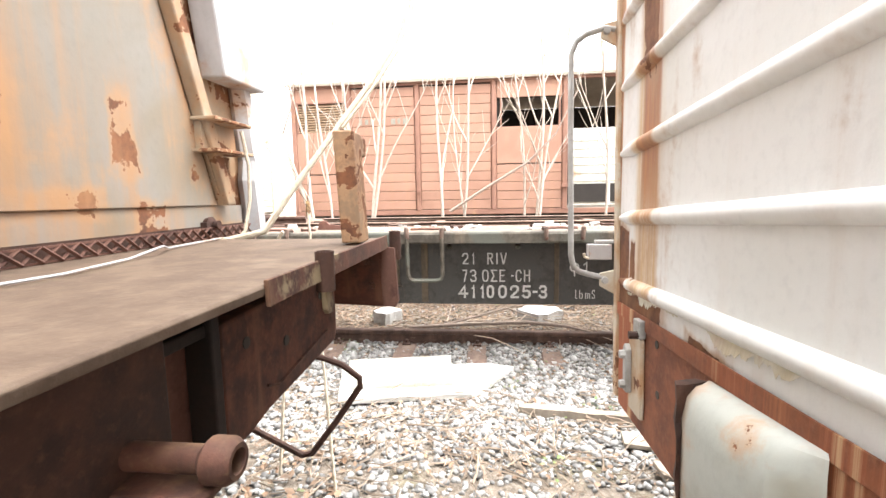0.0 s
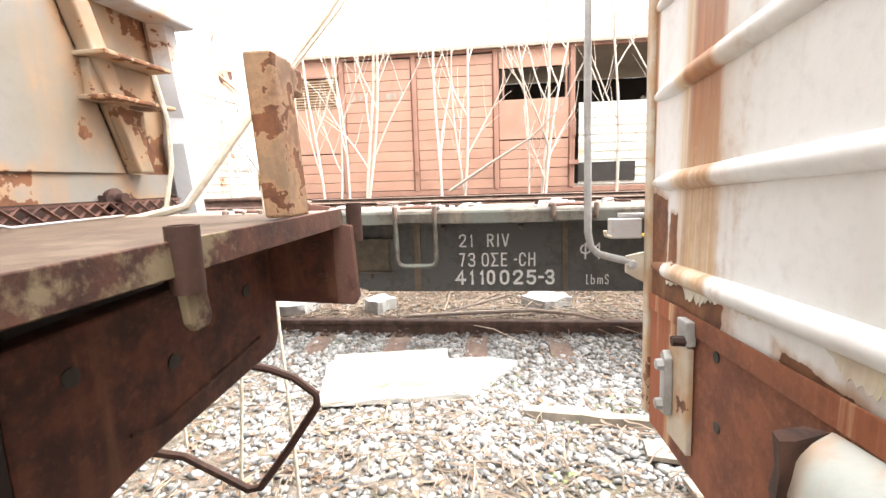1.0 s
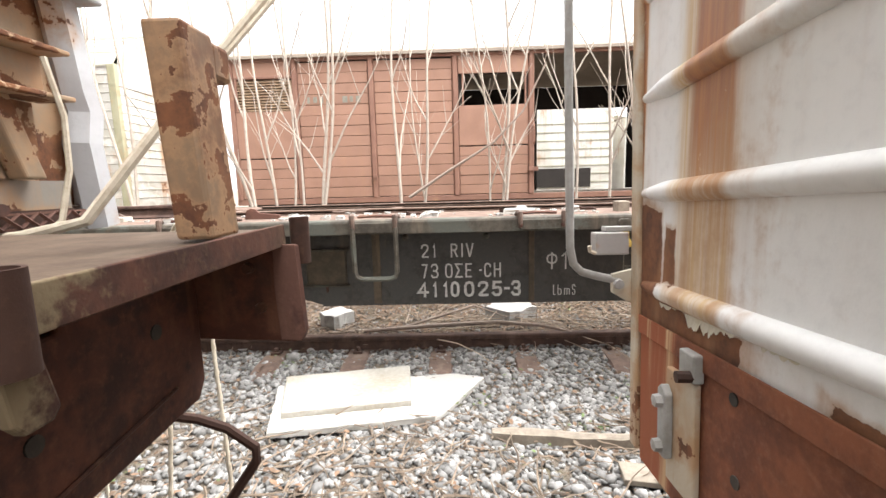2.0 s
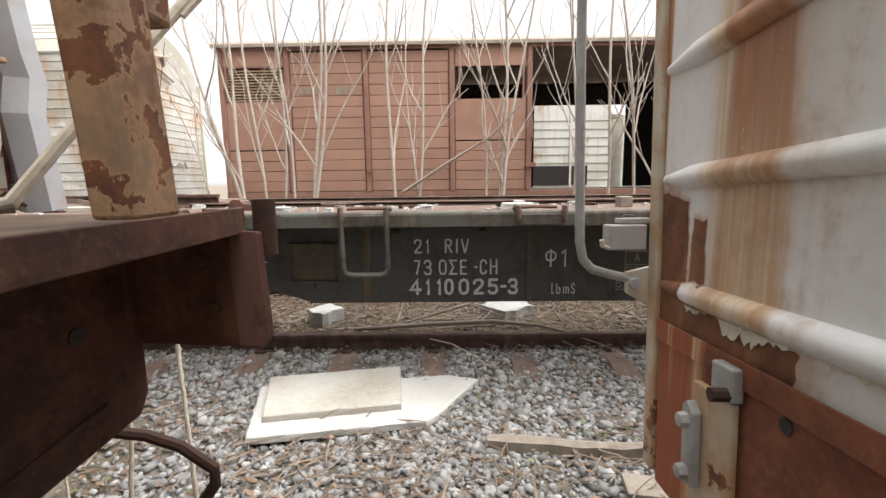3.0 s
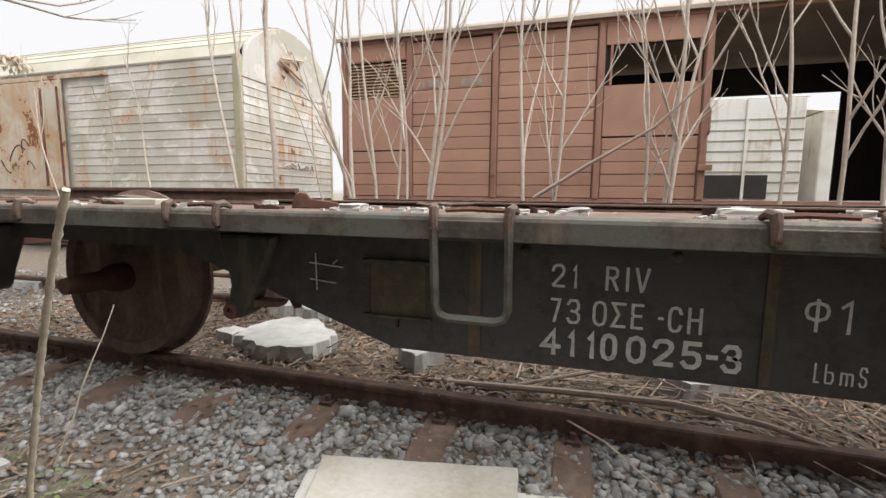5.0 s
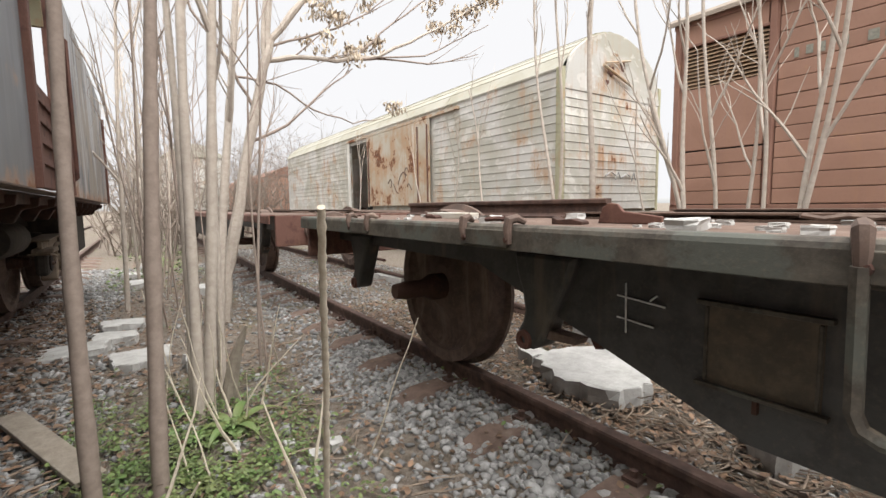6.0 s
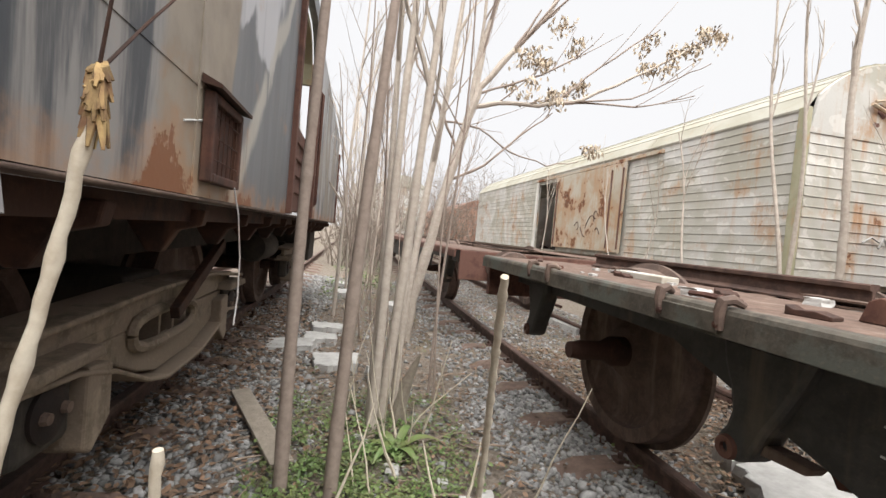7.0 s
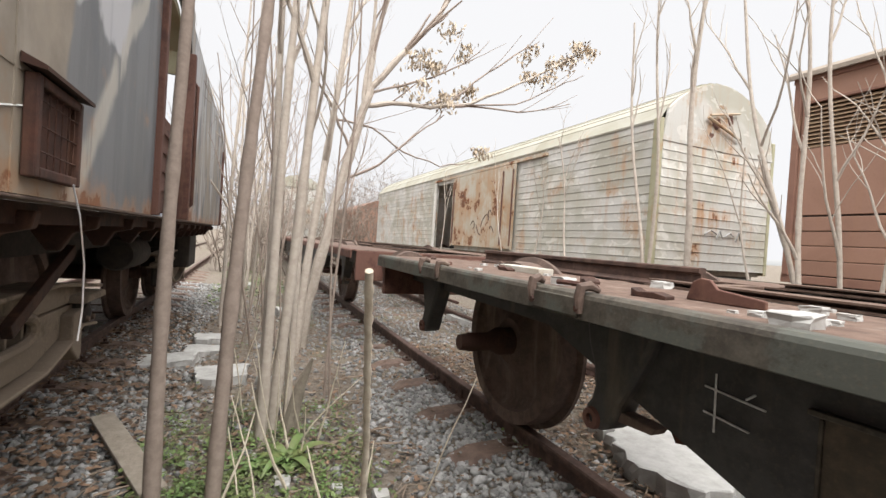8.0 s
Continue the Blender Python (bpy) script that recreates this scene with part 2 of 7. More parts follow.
M = {
    "white_end": painted("white_end", (0.76, 0.76, 0.755), (0.66, 0.655, 0.62), 0.24, 0.14, 0.5, 1.6, 0, (
        (1, 1.62, 0.08, 2, 2.2, 0.6, 0.20), (1, 1.845, 0.075, 2, 1.17, 0.13, 0.45), (1, 1.735, 0.03, 2, 1.19, 0.08, 0.30), (1, 1.60, 0.10, 2, 1.35, 0.25, 0.08),
        (1, 1.15, 0.14, 2, 1.00, 0.07, 0.34), (1, 1.72, 0.26, 2, 1.025, 0.05, 0.52), (1, 1.93, 0.03, 2, 1.6, 1.0, 0.06)), ((1.61, 0.105, 1.0, 1.45), (1.925, 0.028, 1.0, 1.05))),
    "white_skirt": None,
    "cab_white": painted("cab_white", (0.25, 0.235, 0.215), (0.22, 0.18, 0.13), 0.36, 0.5, 0.5, 2.4, 0, (
        (1, 1.30, 0.06, 2, 1.64, 0.15, 0.26), (1, 1.66, 0.10, 2, 1.9, 0.7, 0.12), (1, 1.2, 0.9, 2, 1.27, 0.06, 0.14), (1, 0.95, 0.05, 2, 1.78, 0.25, 0.2), (1, 1.08, 0.16, 2, 1.41, 0.05, 0.13), (1, 1.40, 0.08, 2, 1.35, 0.09, 0.22))),
    "cab_trim": painted("cab_trim", (0.34, 0.29, 0.22), (0.25, 0.17, 0.105), 0.72, 0.8, 0.6, 5.0),
    "pillar_white": painted("pillar_white", (0.46, 0.465, 0.48), (0.38, 0.37, 0.38), 0.30, 0.3, 0.5, 4.0),
    "grey_side": None,
    "rust_frame": rusted("rust_frame", (0.026, 0.012, 0.008), (0.062, 0.025, 0.014), (0.13, 0.062, 0.036), (0.05, 0.021, 0.013), 0.3),
    # rust darkened for the shade under the platform deck; reused on axle box covers
    "shaded_rust": rusted("shaded_rust", (0.011, 0.007, 0.006), (0.019, 0.010, 0.007), (0.045, 0.022, 0.015)),
    "rust_lip": rusted("rust_lip", (0.04, 0.015, 0.009), (0.095, 0.035, 0.02), (0.20, 0.12, 0.065), (0.19, 0.145, 0.085), 0.22),
    "rust_deep": rusted("rust_deep", (0.04, 0.018, 0.013), (0.085, 0.032, 0.02), (0.16, 0.08, 0.05)),
    "rust_beam": rusted("rust_beam", (0.036, 0.013, 0.008), (0.115, 0.038, 0.02), (0.21, 0.09, 0.05), (0.075, 0.024, 0.013), 0.35),
    "rust_red": rusted("rust_red", (0.065, 0.027, 0.02), (0.13, 0.058, 0.04), (0.22, 0.12, 0.08), (0.12, 0.055, 0.04), 0.4),
    "tread_plate": rusted("tread_plate", (0.075, 0.048, 0.032), (0.115, 0.078, 0.053), (0.155, 0.112, 0.08)),
    "rail_rust": rusted("rail_rust", (0.055, 0.032, 0.025), (0.105, 0.06, 0.045), (0.17, 0.11, 0.085)),
    "sleeper_rust": rusted("sleeper_rust", (0.12, 0.08, 0.062), (0.175, 0.118, 0.093), (0.24, 0.18, 0.145)),
    "wagon_black": rusted("wagon_black", (0.034, 0.033, 0.032), (0.06, 0.058, 0.055), (0.13, 0.105, 0.075), (0.052, 0.052, 0.05), 0.3, 0.6),
    "wagon_lip": rusted("wagon_lip", (0.042, 0.034, 0.026), (0.092, 0.08, 0.062), (0.19, 0.15, 0.105), (0.078, 0.08, 0.066), 0.25, 0.7),
    "deck_rust": rusted("deck_rust", (0.085, 0.05, 0.036), (0.15, 0.095, 0.07), (0.25, 0.19, 0.15)),
    "wheel_rust": rusted("wheel_rust", (0.075, 0.05, 0.04), (0.13, 0.085, 0.065), (0.24, 0.18, 0.14)),
    "bogie_dust": rusted("bogie_dust", (0.15, 0.115, 0.082), (0.285, 0.225, 0.165), (0.43, 0.355, 0.275), (0.23, 0.18, 0.135), 0.4, 0.85),
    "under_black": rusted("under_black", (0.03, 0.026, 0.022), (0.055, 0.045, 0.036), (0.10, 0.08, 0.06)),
    "post_paint": painted("post_paint", (0.235, 0.155, 0.095), (0.17, 0.08, 0.04), 0.72, 0.95, 0.6, 15.0),
    "rib_dark": rusted("rib_dark", (0.06, 0.048, 0.034), (0.105, 0.08, 0.054), (0.18, 0.13, 0.08), None, 0.3, 0.7),
    "corner_strip": painted("corner_strip", (0.50, 0.45, 0.36), (0.40, 0.25, 0.13), 0.50, 0.9, 0.6, 9.0),
    "cover_sheet": painted("cover_sheet", (0.36, 0.37, 0.335), (0.28, 0.27, 0.22), 0.35, 0.5, 0.5, 6.0),
    "old_paint": painted("old_paint", (0.62, 0.59, 0.50), (0.54, 0.47, 0.33), 0.12, 0.4, 0.6, 9.0),
    "stencil": plain("stencil", (0.62, 0.62, 0.60), (0.40, 0.41, 0.40), 40, 0.7),
    "stencil_old": plain("stencil_old", (0.30, 0.29, 0.24), (0.17, 0.17, 0.14), 40, 0.8),
    "yellow": painted("yellow", (0.62, 0.42, 0.05), (0.45, 0.30, 0.06), 0.3, 0.2, 0.5, 12),
    "galvanised": plain("galvanised", (0.38, 0.375, 0.365), (0.24, 0.23, 0.21), 9, 0.45, 0.15),
    "silver_pink": painted("silver_pink", (0.40, 0.38, 0.37), (0.32, 0.22, 0.20), 0.32, 0.2, 0.4, 9),
    "brown_plank": painted("brown_plank", (0.345, 0.195, 0.138), (0.295, 0.163, 0.114), 0.03, 0.14, 0.7, 2.0, 0.07),
    "brown_frame": painted("brown_frame", (0.265, 0.14, 0.10), (0.22, 0.112, 0.08), 0.10, 0.12, 0.7, 3.0),
    "brown_roof": plain("brown_roof", (0.30, 0.25, 0.20), (0.22, 0.18, 0.145), 3, 0.8),
    "louvre": plain("louvre", (0.34, 0.24, 0.15), (0.25, 0.16, 0.10), 4, 0.75),
    "cream": painted("cream", (0.50, 0.485, 0.45), (0.37, 0.35, 0.29), 0.34, 0.30, 0.6, 1.5, 0.07, (
        (1, 9.28, 0.09, 2, 2.08, 0.20, 0.17), (1, 9.75, 0.28, 2, 2.06, 0.12, 0.13), (1, 10.2, 0.15, 2, 1.75, 0.10, 0.12), (1, 9.25, 0.05, 2, 3.05, 0.10, 0.15), (1, 10.0, 0.05, 2, 3.02, 0.08, 0.15),
        (1, 9.55, 0.25, 2, 3.58, 0.20, 0.14), (1, 9.2, 0.10, 2, 1.45, 0.12, 0.12)), (), 0.38),
    "cream_roof": painted("cream_roof", (0.36, 0.345, 0.29), (0.29, 0.275, 0.21), 0.10, 0.15, 0.7, 1.5, 0.04),
    "cream_post": painted("cream_post", (0.36, 0.34, 0.23), (0.28, 0.27, 0.165), 0.25, 0.2, 0.7, 3.0),
    "cream_door": painted("cream_door", (0.46, 0.42, 0.345), (0.38, 0.29, 0.195), 0.60, 0.5, 0.6, 1.8),
    "far_white": painted("far_white", (0.68, 0.67, 0.63), (0.55, 0.53, 0.47), 0.18, 0.35, 0.6, 1.4),
    # near black: the shade inside the wagons is put into this colour
    "inside_shade": plain("inside_shade", (0.020, 0.016, 0.014), (0.030, 0.024, 0.02), 3, 0.9),
    "marble": plain("marble", (0.54, 0.53, 0.50), (0.44, 0.425, 0.39), 2.6, 0.6, 0.2, 45),
    "marble_top": plain("marble_top", (0.50, 0.485, 0.445), (0.34, 0.30, 0.235), 2.4, 0.65, 0.25, 45),
    "white_stone": plain("white_stone", (0.46, 0.45, 0.43), (0.31, 0.30, 0.28), 7, 0.85, 0.8, 30),
    "old_wood": plain("old_wood", (0.30, 0.26, 0.21), (0.20, 0.165, 0.13), 14, 0.9, 0.6, 50),
    "bark": plain("bark", (0.31, 0.245, 0.205), (0.225, 0.175, 0.143), 22, 0.85, 0.35, 55),
    "bark_pale": plain("bark_pale", (0.47, 0.41, 0.35), (0.36, 0.305, 0.255), 18, 0.85, 0.35, 55),
    "twig": plain("twig", (0.42, 0.345, 0.27), (0.22, 0.17, 0.13), 12, 0.9, 0.3, 60, 0.35, True),
    "dry_stem": plain("dry_stem", (0.58, 0.52, 0.42), (0.44, 0.37, 0.28), 40, 0.85, 0.4, 70),
    "twig_dark": plain("twig_dark", (0.27, 0.21, 0.155), (0.14, 0.105, 0.08), 12, 0.9, 0.3, 60, 0.35, True),
    "dry_head": plain("dry_head", (0.36, 0.25, 0.11), (0.17, 0.09, 0.05), 60, 0.9, 0.3, 60, 0.45, True),
    "seed": plain("seed", (0.54, 0.46, 0.36), (0.36, 0.28, 0.20), 20, 0.9, 0.3, 60, 0.35, True),
    "leaf_green": plain("leaf_green", (0.085, 0.15, 0.038), (0.12, 0.13, 0.045), 9, 0.6, 0.2, 60, 0.35, True),
    "leaf_dry": plain("leaf_dry", (0.215, 0.13, 0.08), (0.125, 0.085, 0.058), 20, 0.85, 0.2, 60, 0.45, True),
    "stone_grey": plain("stone_grey", (0.31, 0.305, 0.297), (0.19, 0.184, 0.175), 16, 0.92, 0.5, 60, 0.38, True),
    "far_bush": plain("far_bush", (0.26, 0.21, 0.175), (0.17, 0.14, 0.11), 4, 0.95, 0.2, 60, 0.3, True),
    "soil": None,
}
# grey side wall: dark and pale vertical smears over beige, with scratches
_n = Nodes("grey_side")
_s1, _s2 = _n.noise(1.5, 5, 0.55, (1.0, 1.0, 0.2), 1.6), _n.noise(7.0, 6, 0.6, (1.0, 1.0, 0.09), 0.4)
_s3, _s4 = _n.noise(1.5, 4, 0.5, (1.0, 1.0, 0.5), 2.5), _n.noise(40, 5, 0.6)
_col = _n.mix(_n.step(_s3, 0.49, 0.57), (0.27, 0.235, 0.185), (0.085, 0.094, 0.108))
_col = _n.mix(_n.step(_s1, 0.50, 0.60), _col, (0.45, 0.455, 0.465))
_col = _n.mix(_n.math("MULTIPLY", _n.step(_s2, 0.52, 0.62), 0.55), _col, (0.085, 0.095, 0.11))
_col = _n.mix(_n.math("MULTIPLY", _n.step(_n.noise(9, 5, 0.6, (1, 1, 0.35)), 0.60, 0.66), 0.8), _col, (0.55, 0.55, 0.55))
# broad fields along the wall: dark runs, a beige sheet, slate with a white patch above it and a pale slanting smear
_wav = _n.math("MULTIPLY", _n.math("SUBTRACT", _n.noise(2.4, 4, 0.5, (1.0, 1.0, 0.6), 0.6), 0.5), 0.7)
_x = _n.math("ADD", _n.axis(0), _n.math("MULTIPLY", _wav, 0.45))
_z = _n.math("ADD", _n.axis(2), _wav)
_beige = _n.mix(_n.step(_n.noise(6, 6, 0.6), 0.35, 0.7), (0.31, 0.265, 0.21), (0.22, 0.185, 0.145))
_slate = _n.mix(_n.step(_s2, 0.45, 0.62), (0.125, 0.135, 0.15), (0.165, 0.175, 0.19))
_white = _n.mix(_n.step(_s2, 0.48, 0.66), (0.50, 0.51, 0.54), (0.40, 0.41, 0.44))
_runs = _n.mix(_n.step(_s2, 0.44, 0.56), (0.27, 0.26, 0.25), (0.045, 0.052, 0.062))
_near = _n.mix(_n.step(_x, -0.84, -0.78), _beige, _runs)
_patch = _n.math("MULTIPLY", _n.step(_z, 1.86, 1.90), _n.step(_n.math("ADD", _n.axis(0), _wav), -2.05, -1.95))
_far = _n.mix(_patch, _slate, _white)
_slant = _n.math("ADD", _n.axis(0), _n.math("ADD", _n.math("MULTIPLY", _n.math("SUBTRACT", _n.axis(2), 1.35), 0.85), _n.math("MULTIPLY", _wav, 0.5)))
_smear = _n.math("MULTIPLY", _n.step(_n.math("ABSOLUTE", _n.math("ADD", _slant, 1.36)), 0.10, 0.03), _n.step(_s2, 0.36, 0.50))
_far = _n.mix(_n.math("MULTIPLY", _smear, 0.9), _far, (0.46, 0.44, 0.39))
_field = _n.mix(_n.step(_x, -1.30, -1.34), _near, _far)
_end = _n.step(_n.axis(0), -3.7, -3.8)
_col = _n.mix(_n.math("SUBTRACT", 0.93, _n.math("MULTIPLY", _end, 0.8)), _col, _field)
_edge = _n.math("ADD", _n.noise(3.0, 7, 0.65), _n.math("MULTIPLY", _n.step(_n.axis(2), 1.50, 1.33), 0.20))
_bare = _n.step(_edge, 0.70, 0.73)
_col = _n.mix(_n.math("MULTIPLY", _n.step(_edge, 0.56, 0.72), 0.55), _col, RUST_PALE)
_col = _n.mix(_bare, _col, RUST_MID)
M["grey_side"] = _n.done(_col, 0.5, _n.math("SUBTRACT", _n.math("MULTIPLY", _s4, 0.5), _n.math("MULTIPLY", _bare, 0.6)), 0.3, 0.0, 0.004)

# end plate: bare brown steel, with orange and cream runs towards the corner
_n = Nodes("white_skirt")
_r, _f, _b = _n.noise(9, 6, 0.65, (1, 3.2, 0.06)), _n.noise(60, 5, 0.6), _n.noise(4.5, 7, 0.65)
_run = _n.mix(_n.step(_r, 0.50, 0.70), (0.29, 0.082, 0.032), (0.55, 0.37, 0.21))
_run = _n.mix(_n.math("MULTIPLY", _n.step(_n.noise(3, 4, 0.6, (1, 3, 0.07)), 0.5, 0.6), 0.7), _run, (0.34, 0.13, 0.055))
_steel = _n.mix(_n.step(_n.noise(11, 7, 0.7), 0.35, 0.68), (0.23, 0.075, 0.031), (0.12, 0.036, 0.017))
_steel = _n.mix(_n.math("MULTIPLY", _n.step(_f, 0.5, 0.75), 0.35), _steel, (0.30, 0.14, 0.075))
_bare = _n.step(_n.math("ADD", _b, _n.step(_n.axis(1), 1.74, 1.56)), 0.70, 0.95)
_low = _n.math("MULTIPLY", _n.step(_n.axis(1), 1.22, 1.05), _n.step(_r, 0.4, 0.6))
_col = _n.mix(_n.math("MULTIPLY", _n.math("SUBTRACT", 1.0, _low, True), _bare), _run, _steel)
M["white_skirt"] = _n.done(_col, 0.75, _n.math("ADD", _n.math("MULTIPLY", _b, 0.6), _n.math("MULTIPLY", _f, 0.5)), 0.4, 0.0, 0.004)

_n = Nodes("soil")
_a, _b, _c = _n.noise(1.3, 8, 0.65), _n.noise(22, 8, 0.7), _n.noise(90, 5, 0.6)
_col = _n.mix(_n.step(_b, 0.35, 0.68), (0.115, 0.09, 0.068), (0.24, 0.20, 0.16))
_col = _n.mix(_n.math("MULTIPLY", _n.step(_a, 0.52, 0.66), 0.6), _col, (0.15, 0.14, 0.075))
_col = _n.mix(_n.math("MULTIPLY", _n.step(_c, 0.55, 0.75), 0.6), _col, (0.40, 0.38, 0.35))
M["soil"] = _n.done(_col, 0.95, _n.math("ADD", _b, _n.math("MULTIPLY", _c, 0.6)), 0.9, 0.0, 0.03)


# ---- geometry helpers ----
class G:
    """A growing list of vertices and faces, in world metres."""

    def __init__(self):
        self.v, self.f = [], []

    def add(self, vs, fs):
        o = len(self.v)
        self.v += [tuple(p) for p in vs]
        self.f += [tuple(i + o for i in f) for f in fs]
        return self

    def box(self, x0, x1, y0, y1, z0, z1, m=None):
        vs = [Vector((x, y, z)) for x in (x0, x1) for y in (y0, y1) for z in (z0, z1)]
        if m:
            vs = [m @ p for p in vs]
        return self.add(vs, [(0, 1, 3, 2), (4, 6, 7, 5), (0, 4, 5, 1), (2, 3, 7, 6), (0, 2, 6, 4), (1, 5, 7, 3)])

    def prism(self, poly, axis, a0, a1):
        """A polygon in the plane of the two other axes (in x, y, z order), drawn along axis from a0 to a1."""
        k, n = "xyz".index(axis), len(poly)
        vs = []
        for a in (a0, a1):
            for p in poly:
                q = list(p)
                q.insert(k, a)
                vs.append(q)
        return self.add(vs, [tuple(range(n)), tuple(range(2 * n - 1, n - 1, -1))] + [(i, i + n, (i + 1) % n + n, (i + 1) % n) for i in range(n)])

    def tube(self, pts, r, n=8):
        pts = [Vector(p) for p in pts]
        rs = r if isinstance(r, (list, tuple)) else [r] * len(pts)
        d0 = (pts[1] - pts[0]).normalized()
        up = Vector((0, 0, 1)) if abs(d0.z) < 0.9 else Vector((1, 0, 0))
        u = d0.cross(up).normalized()
        vs = []
        for i, p in enumerate(pts):
            d = (pts[min(i + 1, len(pts) - 1)] - pts[max(i - 1, 0)]).normalized()
            u = (u - d * u.dot(d)).normalized()
            w = d.cross(u)
            vs += [p + (u * math.cos(2 * math.pi * k / n) + w * math.sin(2 * math.pi * k / n)) * rs[i] for k in range(n)]
        fs = [(i * n + k, i * n + (k + 1) % n, (i + 1) * n + (k + 1) % n, (i + 1) * n + k) for i in range(len(pts) - 1) for k in range(n)]
        fs += [tuple(range(n - 1, -1, -1)), tuple(range((len(pts) - 1) * n, len(pts) * n))]
        return self.add(vs, fs)

    def lathe(self, prof, origin, axis, n=32):
        """A closed profile of (radius, distance along axis), turned about the axis through origin."""
        k = "xyz".index(axis)
        vs = []
        for r, h in prof:
            for i in range(n):
                a = 2 * math.pi * i / n
                q = [r * math.cos(a), r * math.sin(a)]
                q.insert(k, h)
                vs.append([q[j] + origin[j] for j in range(3)])
        m = len(prof)
        return self.add(vs, [(j * n + i, j * n + (i + 1) % n, (j + 1) % m * n + (i + 1) % n, (j + 1) % m * n + i) for j in range(m) for i in range(n)])


def base_of(ob):
    p = Vector((0, 0, 0))
    while ob:
        p = p + ob.location
        ob = ob.parent
    return p


def mesh_of(name, g, material, at=(0, 0, 0), bevel=0.0, smooth=False, tidy=True):
    me = bpy.data.meshes.new(name)
    at = Vector(at)
    me.from_pydata([Vector(p) - at for p in g.v], [], g.f)
    if tidy:
        bm = bmesh.new()
        bm.from_mesh(me)
        bmesh.ops.recalc_face_normals(bm, faces=bm.faces)
        if bevel:
            edges = [e for e in bm.edges if len(e.link_faces) == 2 and e.calc_face_angle(0) > 0.6]
            bmesh.ops.bevel(bm, geom=edges, offset=bevel, segments=2, profile=0.5, affect="EDGES", clamp_overlap=True)
        bm.to_mesh(me)
        bm.free()
    if smooth:
        me.polygons.foreach_set("use_smooth", [True] * len(me.polygons))
        me.set_sharp_from_angle(angle=radians(38))
    me.materials.append(material)
    return me


def part(name, g, material, parent, label="", bevel=0.0, smooth=False):
    ob = new(name, mesh_of(name, g, material, base_of(parent), bevel, smooth))
    ob.parent = parent
    if label:
        ob["label"] = label
    return ob


def thing(name, at, label, category, group="", kind=""):
    ob = new(name)
    ob.location = at
    ob.empty_display_size = 0.2
    return tagged(ob, label, category, group, kind)


def single(name, g, material, at, label, category, group="", kind="", bevel=0.0, smooth=False, tidy=True):
    ob = new(name, mesh_of(name, g, material, at, bevel, smooth, tidy))
    ob.location = at
    return tagged(ob, label, category, group, kind)


GLYPHS = {
    "0": [[(.40, 1), (.15, .95), (0, .75), (0, .25), (.15, .05), (.40, 0)], [(.62, 1), (.85, .95), (1, .75), (1, .25), (.85, .05), (.62, 0)]],
    "1": [[(.1, .82), (1, 1), (1, 0)]],
    "2": [[(0, .76), (.1, .93), (.35, 1), (.7, 1), (.93, .92), (1, .76), (.9, .58), (.06, .06), (.1, 0), (1, 0)]],
    "3": [[(0, .84), (.2, 1), (.75, 1), (.95, .86), (.95, .66), (.75, .54)], [(.35, .52), (.75, .48), (1, .34), (1, .15), (.8, 0), (.2, 0), (0, .15)]],
    "4": [[(.70, 0), (.70, 1), (0, .30), (.50, .30)], [(.86, .30), (1, .30)]],
    "5": [[(.95, 1), (.10, 1), (.05, .56), (.6, .6), (.9, .52), (1, .34), (.95, .14), (.7, 0), (.2, 0), (0, .14)]],
    "7": [[(0, 1), (1, 1), (.35, 0)]],
    "A": [[(0, 0), (.45, 1), (.55, 1), (1, 0)], [(.3, .33), (.7, .33)]],
    "B": [[(0, 0), (0, 1), (.7, 1), (.9, .88), (.9, .65), (.7, .53), (.2, .53)], [(.7, .47), (1, .36), (1, .14), (.8, 0), (.2, 0)]],
    "R": [[(0, 0), (0, 1), (.7, 1), (.95, .88), (.95, .66), (.7, .53), (.2, .53)], [(.55, .45), (1, 0)]],
    "I": [[(.5, 0), (.5, 1)]],
    "V": [[(0, 1), (.46, 0)], [(.60, .12), (1, 1)]],
    "S": [[(1, .82), (.8, 1), (.2, 1), (0, .84), (0, .66), (.2, .55), (.8, .45), (1, .34), (1, .16), (.8, 0), (.2, 0), (0, .16)]],
    "C": [[(1, .78), (.85, .95), (.6, 1), (.4, 1), (.15, .95), (0, .75), (0, .25), (.15, .05), (.4, 0), (.6, 0), (.85, .05), (1, .22)]],
    "E": [[(1, 1), (0, 1), (0, .6)], [(0, .42), (0, 0), (1, 0)], [(.2, .52), (.85, .52)]],
    "H": [[(0, 0), (0, 1)], [(1, 0), (1, 1)], [(.28, .54), (.72, .54)]],
    "L": [[(0, 1), (0, 0), (1, 0)]],
    "b": [[(0, 1), (0, .1)], [(.25, .6), (.8, .6), (1, .45), (1, .15), (.8, 0), (.1, 0)]],
    "m": [[(0, 0), (0, .62)], [(.16, .6), (.4, .62), (.5, .5), (.5, 0)], [(.64, .6), (.9, .6), (1, .5), (1, 0)]],
    "\u03a3": [[(1, 1), (.05, 1), (.55, .52), (.05, 0), (1, 0)]],
    "\u03a6": [[(.5, 0), (.5, 1)], [(.36, .90), (.1, .84), (0, .70), (0, .56), (.1, .42), (.36, .36)], [(.64, .90), (.9, .84), (1, .70), (1, .56), (.9, .42), (.64, .36)]],
    "-": [[(0, .5), (1, .5)]],
}


